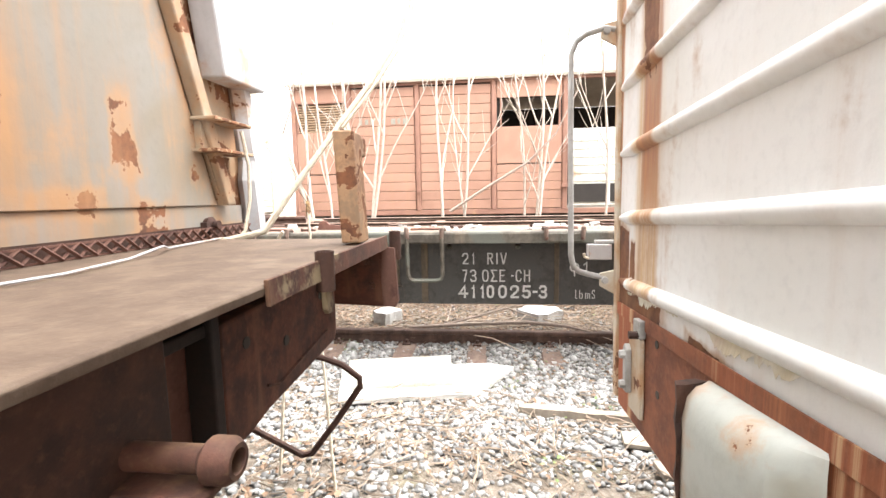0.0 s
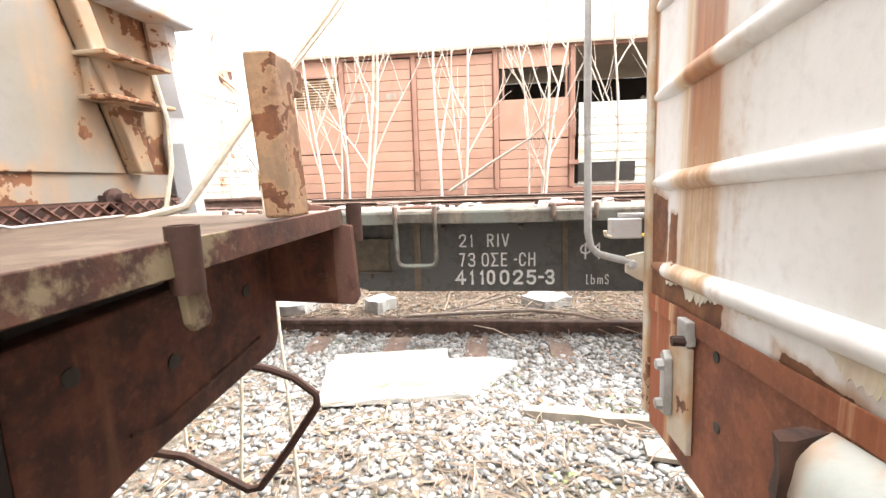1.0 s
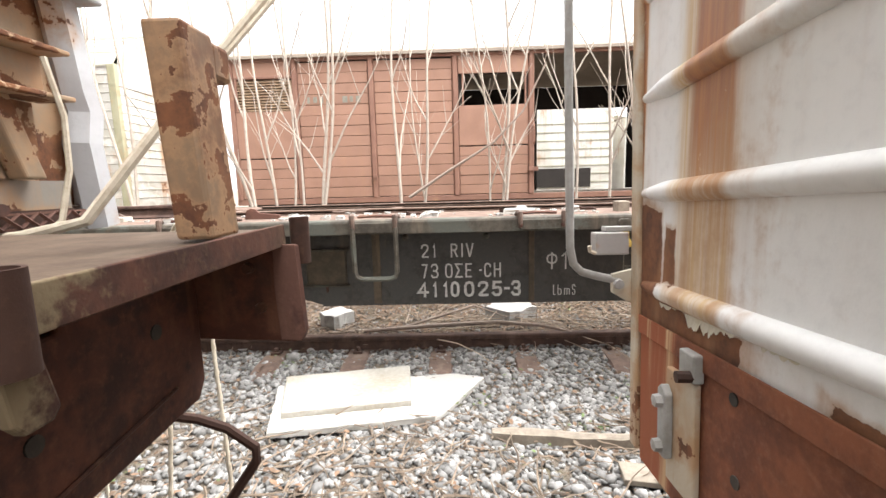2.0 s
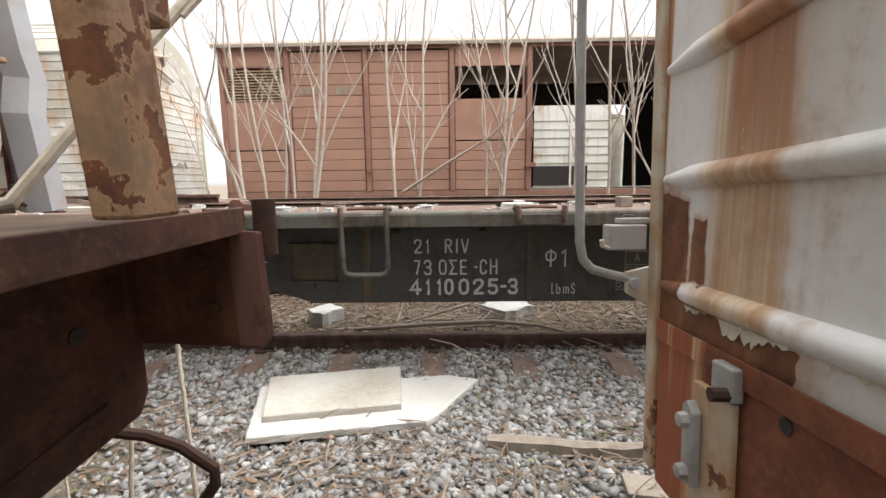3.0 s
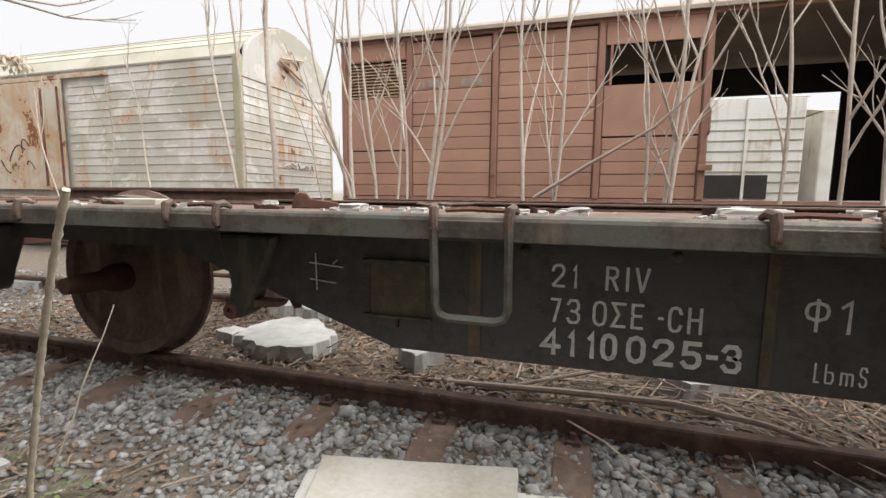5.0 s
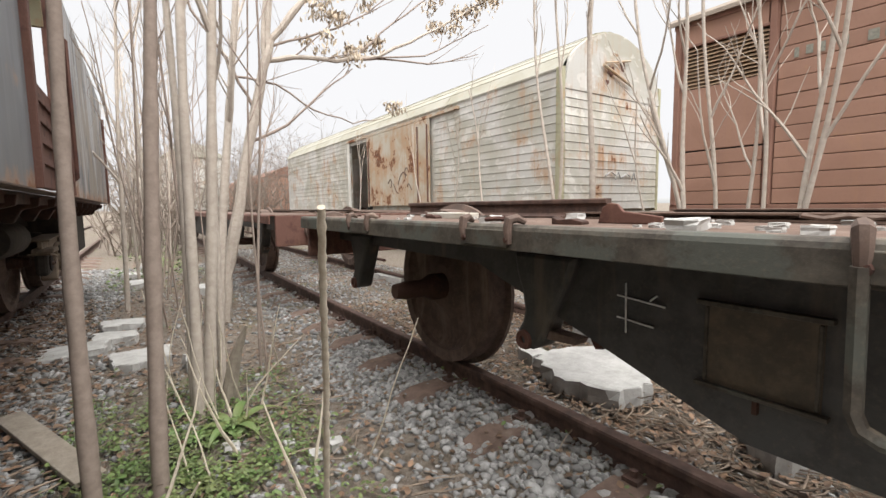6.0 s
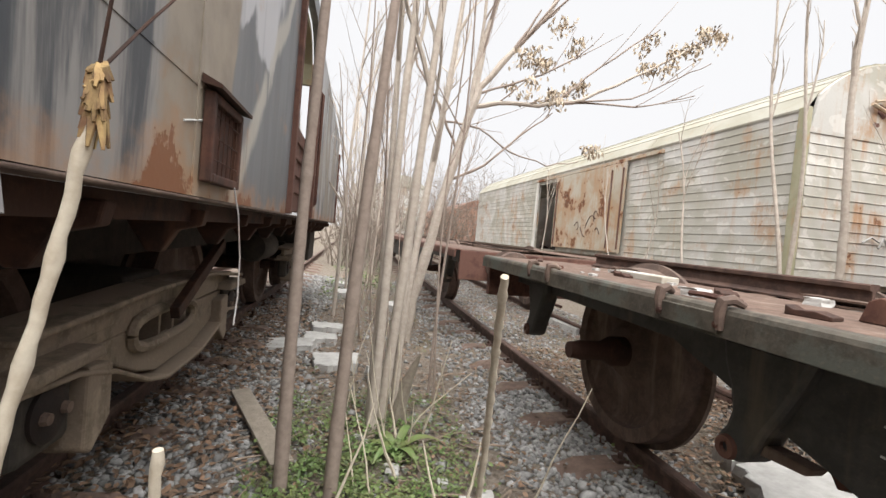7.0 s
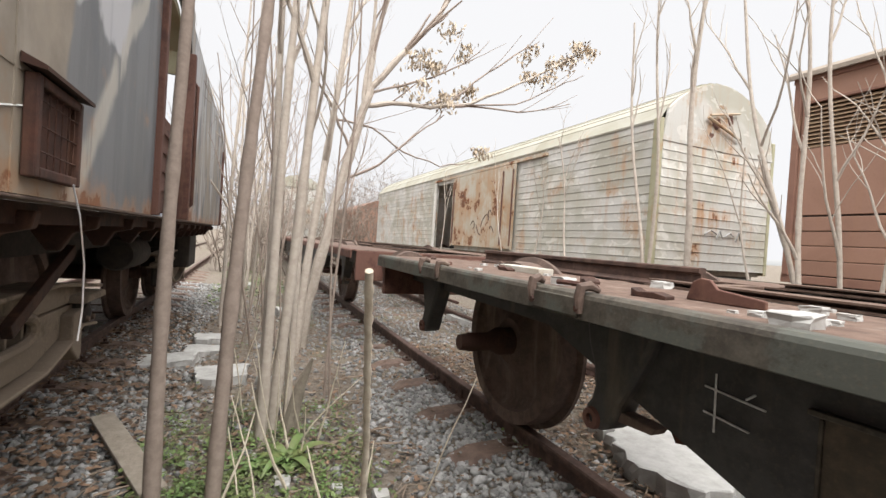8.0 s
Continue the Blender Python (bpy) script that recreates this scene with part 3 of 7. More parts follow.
def stencil(char, x0, x1, z0, z1, y, wide, material, parent, label="white stencilled letter, worn"):
    """One painted letter on a wall that faces -y, drawn in broad strokes with stencil gaps."""
    g = G()
    h = wide / 2
    for line in GLYPHS[char]:
        pts = [Vector((x0 + h + (x1 - x0 - 2 * h) * a, z0 + h + (z1 - z0 - 2 * h) * b)) for a, b in line]
        left, right = [], []
        for i, p in enumerate(pts):
            d0 = (p - pts[i - 1]).normalized() if i else (pts[1] - p).normalized()
            d1 = (pts[i + 1] - p).normalized() if i < len(pts) - 1 else d0
            m = (d0 + d1).normalized()
            n = Vector((-m.y, m.x)) * min(h / max(m.dot(d0), 0.4), h * 1.9)
            end = -d0 * h if i == 0 else (d0 * h if i == len(pts) - 1 else Vector((0, 0)))
            left.append(p + n + end), right.append(p - n + end)
        k = len(pts)
        g.add([(p.x, y, p.y) for p in left + right], [(i, i + 1, k + i + 1, k + i) for i in range(k - 1)])
    return part("letter", g, material, parent, label)


# ---- setting: ground, tracks ----
RAIL_TOP = 0.205
TRACK_A, TRACK_B, TRACK_C = 0.42, 4.83, 9.67


def ground_height(x, y):
    bed = 0.082 * math.exp(-((y - 4.83) / 1.25) ** 6) + 0.02 * math.exp(-((y - 4.83) / 0.62) ** 6) + 0.088 * math.exp(-((y - 0.42) / 1.3) ** 4)
    return 0.022 * noise.noise((x * 0.55, y * 0.55, 3.0)) + 0.010 * noise.noise((x * 2.6, y * 2.6, 7.0)) - 0.008 + bed


def build_ground():
    g = G()
    xs = [-900, -300, -120, -60] + [-40 + i * 1.0 for i in range(30)] + [-10 + 0.2 * i for i in range(91)] + [9 + i * 1.0 for i in range(30)] + [60, 120, 300, 900]
    ys = [-900, -300, -100, -40, -20] + [-10 + i * 0.5 for i in range(20)] + [0.2 * i for i in range(51)] + [10.7 + i for i in range(25)] + [50, 100, 300, 900]
    n = len(ys)
    g.add([(x, y, ground_height(x, y)) for x in xs for y in ys],
          [(i * n + j, (i + 1) * n + j, (i + 1) * n + j + 1, i * n + j + 1) for i in range(len(xs) - 1) for j in range(n - 1)])
    single("ground", g, M["soil"], (0, 0, 0), "dark soil with gravel, dead leaves and weeds", "ground", "", "structure", 0, True)


def rail_profile(yc, z0, s=1.0):
    half = [(0.062, 0.0), (0.062, 0.011), (0.022, 0.024), (0.009, 0.036), (0.009, 0.105), (0.034, 0.116), (0.035, 0.142), (0.028, 0.150)]
    pts = [(yc + a * s, z0 + b * s) for a, b in half]
    return pts + [(2 * yc - y, z) for y, z in reversed(pts)]


def build_track(yc, x0, x1, first, count, label):
    for side in (-0.7525, 0.7525):
        g = G().prism(rail_profile(yc + side, RAIL_TOP - 0.15), "x", x0, x1)
        ob = single("rail", g, M["rail_rust"], ((x0 + x1) / 2, yc + side, 0), "rusty steel rail with worn head, " + label, "rail", "rails", "", 0, True)
        for xj in (-3.1, 6.4):
            fp = part("fishplate", G().box(xj - 0.25, xj + 0.25, yc + side - 0.026, yc + side - 0.012, RAIL_TOP - 0.115, RAIL_TOP - 0.045), M["rail_rust"], ob, "bolted joint plate", 0.004)
            for d in (-0.18, -0.06, 0.06, 0.18):
                part("joint_bolt", G().lathe([(0.0, -0.016), (0.012, -0.015), (0.014, 0.0), (0.0, 0.0)], (xj + d, yc + side - 0.026, RAIL_TOP - 0.08), "y", 6), M["rust_frame"], fp, "", 0, True)
    # pressed steel sleeper: flat top, sloping flanks, ends turned down into the ballast
    prof = [(-1.26, -0.07), (-1.20, 0.0), (-1.08, 0.042), (-0.9, 0.05), (0.9, 0.05), (1.08, 0.042), (1.20, 0.0), (1.26, -0.07)]
    g = G()
    for x, dz in ((-0.125, -0.075), (-0.075, 0.0), (0.075, 0.0), (0.125, -0.075)):
        g.v += [(x * (0.8 if abs(y) > 1.22 else 1.0), y, z + dz) for y, z in prof]
    n = len(prof)
    g.f += [(i * n + j, i * n + j + 1, (i + 1) * n + j + 1, (i + 1) * n + j) for i in range(3) for j in range(n - 1)]
    g.f += [tuple(range(n)), tuple(range(4 * n - 1, 3 * n - 1, -1))]
    me = mesh_of("sleeper", g, M["sleeper_rust"], (0, 0, 0), 0.0, True)
    clip = G().box(-0.035, 0.035, -0.035, 0.035, 0, 0.022)
    clip.lathe([(0.0, 0.05), (0.016, 0.05), (0.016, 0.0), (0.0, 0.0)], (0, 0, 0), "z", 8)
    clip_me = mesh_of("rail_clip", clip, M["rail_rust"])
    for k in range(count):
        ob = new("sleeper", me)
        ob.matrix_world = pose(first + 0.65 * k, yc, 0.040, 0, 0, random.uniform(-1.5, 1.5))
        tagged(ob, "pressed steel sleeper, brown with rust, sunk in gravel", "sleeper", "sleepers of the " + label)
        for y in (-0.83, 0.83):
            c = new("rail_clip", clip_me)
            c.parent = ob
            c.location = (0, y, 0.046)


build_ground()
build_track(TRACK_B, -40, 25, -0.76 - 0.65 * 22, 36, "middle track")
build_track(TRACK_A, -40, 25, -0.5 - 0.65 * 20, 26, "near track")
build_track(TRACK_C, -40, 25, -9.0, 6, "far track")


# ---- flat wagons on the middle track ----
def wheel(parent, x, y, z, out, mat=None):
    """Disc wheel on its axle, outer face towards out (-1 or 1 along y)."""
    g = G()
    prof = [(r * 1.07 if r > 0.3 else r, h) for r, h in [(0.10, -0.02), (0.14, -0.025), (0.20, 0.02), (0.33, 0.035), (0.385, 0.0), (0.395, -0.03), (0.462, -0.03), (0.468, 0.03), (0.466, 0.09), (0.498, 0.105), (0.497, 0.13), (0.40, 0.135), (0.33, 0.075), (0.20, 0.06), (0.12, 0.12), (0.08, 0.12), (0.08, -0.02)]]
    g.lathe([(r, -out * h) for r, h in prof], (x, y, z), "y", 48)
    return part("wheel", g, mat or M["wheel_rust"], parent, "rusty disc wheel with worn tread", 0, True)


def axle(parent, x, y0, y1, z):
    g = G().lathe([(0.0, y0), (0.045, y0), (0.05, y0 + 0.03), (0.05, y0 + 0.05), (0.056, y0 + 0.06), (0.056, y0 + 0.2), (0.085, y0 + 0.26), (0.085, y1 - 0.24), (0.062, y1 - 0.2), (0.062, y1 - 0.06), (0.05, y1 - 0.05), (0.045, y1), (0.0, y1)], (x, 0, z), "y", 20)
    part("axle", g, M["rust_frame"], parent, "dark rusty axle with bare journal end", 0, True)


def w_iron(parent, x, y, s):
    """Forged spring shoe that hangs from the sole bar: broad head, swept waist, rusty eye at the foot."""
    g = G().prism([(x - 0.13, 1.02), (x + 0.22, 1.02), (x + 0.17, 0.90), (x + 0.12, 0.80), (x + 0.075, 0.72), (x + 0.05, 0.655), (x + 0.03, 0.615), (x - 0.02, 0.59), (x - 0.07, 0.59), (x - 0.105, 0.62), (x - 0.105, 0.665), (x - 0.075, 0.705), (x - 0.06, 0.76), (x - 0.075, 0.84), (x - 0.11, 0.92)], "y", y, y + 0.12)
    part("spring_shoe", g, M["wagon_black"], parent, "forged spring shoe with rusty foot", 0.02)
    part("shoe_eye", G().lathe([(0.018, -0.015), (0.04, -0.015), (0.045, 0.0), (0.045, 0.12), (0.04, 0.135), (0.018, 0.135)], (x - 0.055, y, 0.63), "y", 14), M["rust_red"], parent, "rusty pin eye", 0, True)
    # diagonal brace from the sole bar down past the shoe
    if s > 0:
        part("diagonal_brace", G().prism([(x - 0.32, 0.99), (x - 0.24, 1.0), (x + 0.22, 0.72), (x + 0.26, 0.64), (x + 0.22, 0.63), (x + 0.17, 0.71)], "y", y + 0.13, y + 0.15), M["rust_deep"], parent, "rusty diagonal brace", 0.004)
        part("leaf_spring", G().prism([(x - 0.06, 0.64), (x + 0.20, 0.66), (x + 0.22, 0.69), (x - 0.04, 0.69)], "y", y + 0.03, y + 0.10), M["wheel_rust"], parent, "", 0.006)


def tie_hook(parent, x, y, loop, z=1.15):
    """Lashing fitting: back plate, two curled ears and, on some, a hanging bar loop."""
    part("hook_plate", G().box(x - 0.13, x + 0.13, y - 0.012, y - 0.002, z - 0.085, z - 0.02), M["wagon_lip"], parent, "", 0.004)
    for s in (-1, 1):
        pts = [(x + s * 0.135, y - 0.008, z - 0.07), (x + s * 0.135, y - 0.014, z - 0.015), (x + s * 0.137, y - 0.008, z + 0.016), (x + s * 0.145, y + 0.022, z + 0.024), (x + s * 0.155, y + 0.055, z + 0.008)]
        part("hook_ear", G().tube(pts, [0.012, 0.017, 0.019, 0.017, 0.010], 8), M["wheel_rust"], parent, "curled rusty hook end", 0, True)
        part("rivet", G().lathe([(0.0, -0.012), (0.012, -0.009), (0.014, 0.0), (0.0, 0.0)], (x + s * 0.13, y - 0.012, z - 0.055), "y", 8), M["rust_deep"], parent, "", 0, True)
    part("hook_rod", G().tube([(x - 0.12, y + 0.10, z + 0.012), (x - 0.03, y + 0.075, z + 0.018), (x + 0.11, y + 0.085, z + 0.014)], 0.011, 6), M["rust_red"], parent, "", 0, True)
    if loop:
        w, zt, zb, r = 0.136, z - 0.05, z - 0.385, 0.045
        pts = [(x - w, y - 0.014, zt), (x - w, y + 0.012, zb + r), (x - w + 0.3 * r, y + 0.012, zb + 0.3 * r), (x - w + r, y + 0.012, zb), (x + w - r, y + 0.012, zb), (x + w - 0.3 * r, y + 0.012, zb + 0.3 * r), (x + w, y + 0.012, zb + r), (x + w, y - 0.014, zt)]
        part("bar_loop", G().tube(pts, 0.0165, 6), M["wagon_lip"], parent, "hanging bar loop, worn grey steel", 0, True)


def flat_wagon(x0, x1, first_axle, label, lip):
    w = thing("flat_wagon", ((x0 + x1) / 2, TRACK_B, 0), label, "railway wagon", "wagons on the middle track")
    xm, zt = (x0 + x1) / 2, 1.155
    ax = (first_axle, 2 * xm - first_axle)
    for s in (-1, 1):
        yo = TRACK_B + s * 1.33
        inner = yo - s * 0.06
        part("edge_beam", G().prism([(yo + s * 0.002, zt - 0.094), (yo, zt - 0.022), (yo - s * 0.005, zt - 0.009), (yo - s * 0.016, zt - 0.001), (yo - s * 0.03, zt), (inner, zt), (inner, zt - 0.01), (yo - s * 0.016, zt - 0.014), (yo - s * 0.014, zt - 0.094)], "x", x0, x1), lip, w, "grey-green edge beam with rounded top, scuffed", 0.003)
        yw = TRACK_B + s * 1.005
        b = 1.85
        pts = [(x0 + 0.05, 1.12), (x0 + 0.05, 0.95), (ax[0] + 0.62, 0.93), (ax[0] + b, 0.525), (ax[1] - b, 0.525), (ax[1] - 0.62, 0.93), (x1 - 0.05, 0.95), (x1 - 0.05, 1.12)]
        part("sole_bar", G().prism(pts, "y", yw - 0.006, yw + 0.006), M["wagon_black"], w, "deep black side girder with sloping ends")
        part("girder_flange", G().box(ax[0] + b, ax[1] - b, min(yw, yw - s * 0.09), max(yw, yw - s * 0.09), 0.513, 0.523), M["wagon_black"], w)
    # plated ledges along both sides, the middle of the frame open between cross members
    for s in (-1, 1):
        a, b = sorted((TRACK_B + s * 0.60, TRACK_B + s * 1.268))
        part("deck_plate", G().box(x0 + 0.04, x1 - 0.04, a, b, zt - 0.016, zt - 0.004), M["deck_rust"], w, "rust-brown steel deck plate strewn with grit")
    for k in range(9):
        xc = x0 + 0.3 + (x1 - x0 - 0.6) * k / 8
        part("deck_bar", G().box(xc - 0.05, xc + 0.05, TRACK_B - 0.595, TRACK_B + 0.595, zt - 0.03, zt - 0.006), M["deck_rust"], w, "rusty cross member", 0.004)
    for s, za in ((-1, 0.03), (1, 0.03)):
        yc = TRACK_B + s * 0.52
        part("deck_stringer", G().prism([(yc - 0.06, zt - 0.003), (yc + 0.06, zt - 0.003), (yc + 0.06, zt + 0.006), (yc + 0.006, zt + 0.006), (yc + 0.006, zt + za - 0.008), (yc + 0.06, zt + za - 0.008), (yc + 0.06, zt + za), (yc - 0.06, zt + za), (yc - 0.06, zt + za - 0.008), (yc - 0.006, zt + za - 0.008), (yc - 0.006, zt + 0.006), (yc - 0.06, zt + 0.006)], "x", x0 + 2.15, x1 - 2.15), M["deck_rust"], w, "rusty deck stringer")
    for x in (x0, x1):
        part("headstock", G().box(x - 0.03, x + 0.03, TRACK_B - 1.27, TRACK_B + 1.27, 0.82, zt - 0.01), M["rust_red"], w, "red-rusted end beam with bolt holes", 0.006)
        s = -1 if x < xm else 1
        for yb in (TRACK_B - 0.875, TRACK_B + 0.875):
            g = G().lathe([(0.0, 0.0), (0.10, 0.0), (0.10, s * 0.05), (0.075, s * 0.08), (0.075, s * 0.40), (0.2, s * 0.42), (0.21, s * 0.45), (0.0, s * 0.47)], (x + s * 0.03, yb, 0.98), "x", 20)
            part("buffer", g, M["wheel_rust"], w, "rusty round buffer", 0, True)
    for a in ax:
        for s in (-1, 1):
            wheel(w, a, TRACK_B + s * 0.805, RAIL_TOP + 0.50, s)
            for d in (-1, 1):
                w_iron(w, a + (1.06 if d > 0 else -0.84), TRACK_B + s * 1.0 - 0.06, d)
        axle(w, a, TRACK_B - 1.175, TRACK_B + 1.175, RAIL_TOP + 0.50)
    for k in range(5):
        xc = ax[0] + 0.9 + (ax[1] - ax[0] - 1.8) * k / 4
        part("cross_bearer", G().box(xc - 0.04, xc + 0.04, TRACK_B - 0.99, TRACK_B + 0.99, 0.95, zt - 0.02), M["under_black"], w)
    part("brake_rod", G().tube([(x0 + 0.4, TRACK_B + 0.2, 0.52), (x1 - 0.4, TRACK_B + 0.2, 0.52)], 0.02, 6), M["rust_deep"], w, "", 0, True)
    return w


FW = flat_wagon(-3.50, 10.25, -2.15, "long flat wagon, black girder and grey-green edge, no load", M["wagon_lip"])
FY, FZ = 3.50, 1.155
for hx, lp in ((0.155, True), (1.21, False), (2.28, True), (-1.08, False), (-2.30, False), (3.6, False)):
    tie_hook(FW, hx, FY, lp, FZ)
# label plate with its frame
pl = part("plate", G().box(-0.405, -0.11, 3.812, 3.823, 0.672, 0.915), M["rib_dark"], FW, "rough dark label plate", 0.003)
for a, b, c, d in ((-0.425, -0.09, 0.915, 0.930), (-0.425, -0.09, 0.66, 0.673), (-0.402, -0.392, 0.68, 0.91), (-0.122, -0.112, 0.68, 0.91)):
    part("plate_rim", G().box(a, b, 3.795 if d - c < 0.1 else 3.803, 3.824, c, d), M["wagon_lip"], pl, "", 0.003)
part("plate_clip", G().box(-0.262, -0.250, 3.80, 3.824, 0.62, 0.672), M["rust_frame"], pl)
for x, z0, hw in ((0.105, 0.53, 0.028), (1.20, 0.53, 0.02), (-1.0, 0.83, 0.03), (2.42, 0.53, 0.03)):
    part("stiffener", G().box(x - hw, x + hw, 3.806, 3.819, z0, 1.06), M["rib_dark"], FW, "dark stiffening rib with brown streaks", 0.004)
for x in (0.315, 0.885):
    part("stud", G().lathe([(0.0, -0.032), (0.010, -0.031), (0.02, -0.005), (0.024, 0.0), (0.0, 0.0)], (x, 3.819, 1.0), "y", 12), M["wagon_lip"], FW, "pale worn stud", 0, True)
ST = M["stencil"]
YT = 3.8155
for z0, z1, wide, line in ((0.853, 0.950, 0.0115, (("2", 0.424, 0.478), ("1", 0.507, 0.525), ("R", 0.633, 0.683), ("I", 0.705, 0.723), ("V", 0.741, 0.795))),
                           (0.705, 0.808, 0.0115, (("7", 0.424, 0.467), ("3", 0.489, 0.543), ("0", 0.590, 0.644), ("\u03a3", 0.658, 0.716), ("E", 0.734, 0.780), ("-", 0.831, 0.852), ("C", 0.867, 0.917), ("H", 0.935, 0.986))),
                           (0.566, 0.677, 0.0185, (("4", 0.388, 0.471), ("1", 0.500, 0.528), ("1", 0.575, 0.604), ("0", 0.626, 0.690), ("0", 0.723, 0.795), ("2", 0.820, 0.896), ("5", 0.921, 0.993), ("-", 1.007, 1.047), ("3", 1.058, 1.126))),
                           (0.752, 0.873, 0.0115, (("\u03a6", 1.306, 1.382), ("1", 1.410, 1.446))),
                           (0.566, 0.640, 0.0065, (("L", 1.353, 1.371), ("b", 1.385, 1.414), ("m", 1.432, 1.472), ("S", 1.486, 1.511)))):
    for char, a, b in line:
        stencil(char, a, b, z0, z1, YT, wide, ST, FW)
for char, a, b, c, d in (("A", 1.945, 1.985, 0.765, 0.82), ("B", 2.105, 2.14, 0.765, 0.82), ("2", 1.895, 1.93, 0.675, 0.735), ("2", 1.945, 1.98, 0.675, 0.735), ("S", 1.84, 1.87, 0.59, 0.65), ("2", 1.895, 1.93, 0.59, 0.65), ("2", 1.945, 1.98, 0.59, 0.65)):
    stencil(char, a - 0.044, b - 0.044, c + 0.016, d + 0.016, YT, 0.007, M["stencil_old"], FW, "faded load table figure")
for a, b, c, d in ((1.885, 2.33, 0.835, 0.841), (1.885, 2.33, 0.745, 0.75), (1.83, 2.33, 0.66, 0.665), (1.83, 2.33, 0.575, 0.58), (1.885, 1.89, 0.575, 0.84), (2.05, 2.055, 0.575, 0.84), (2.2, 2.205, 0.575, 0.84), (2.325, 2.33, 0.575, 0.84), (1.83, 1.835, 0.575, 0.665),
                   (2.08, 2.18, 0.69, 0.72), (2.09, 2.17, 0.605, 0.635), (2.225, 2.30, 0.69, 0.72)):
    part("table_line", G().box(a - 0.044, b - 0.044, 3.8145, 3.8185, c + 0.016, d + 0.016), M["stencil_old"], FW)
for pts in (((-0.678, 0.942), (-0.674, 0.762)), ((-0.712, 0.895), (-0.53, 0.880)), ((-0.712, 0.815), (-0.57, 0.803)), ((-0.585, 0.893), (-0.56, 0.915))):
    part("chalk_line", G().tube([(x, 3.812, z) for x, z in pts], 0.0035, 5), M["stencil"], FW, "white chalk line")
# yellow rope cleat with two curled horns under the edge
cx = 1.72
part("rope_cleat", G().prism([(cx - 0.03, 1.055), (cx + 0.03, 1.055), (cx + 0.034, 1.0), (cx + 0.055, 0.975), (cx + 0.085, 0.978), (cx + 0.10, 1.0), (cx + 0.098, 0.965), (cx + 0.07, 0.945), (cx - 0.07, 0.945), (cx - 0.098, 0.965), (cx - 0.10, 1.0), (cx - 0.085, 0.978), (cx - 0.055, 0.975), (cx - 0.034, 1.0)], "y", 3.49, 3.52), M["yellow"], FW, "yellow painted rope cleat", 0.006)
part("cleat_stem", G().prism([(cx - 0.035, 1.055), (cx + 0.035, 1.055), (cx + 0.04, 1.11), (cx + 0.025, 1.125), (cx - 0.025, 1.125), (cx - 0.04, 1.11)], "y", 3.482, 3.498), M["wagon_lip"], FW, "worn steel cleat root", 0.004)

FW2 = flat_wagon(-21.5, -4.62, -18.70, "second flat wagon with red-rusted end beam", M["rust_red"])

# length of rail lying on the deck
single("loose_rail", G().prism(rail_profile(4.36, 1.152, 0.68), "x", -3.15, -1.15), M["rail_rust"], (-2.15, 4.36, 1.152), "loose rusty rail lying on the wagon deck", "rail", "", "", 0, True)


# ---- brown covered wagon on the far track ----
def plank_wall(parent, x0, x1, z0, z1, y, count, mat, t=0.03):
    h = (z1 - z0) / count
    me = mesh_of("plank", G().box(0, x1 - x0, -t, 0, 0.0, h - 0.006), mat, (0, 0, 0), 0.007)
    for k in range(count):
        ob = new("plank", me)
        ob.parent = parent
        ob.location = Vector((x0, y + random.uniform(-0.003, 0.003), z0 + k * h)) - base_of(parent)


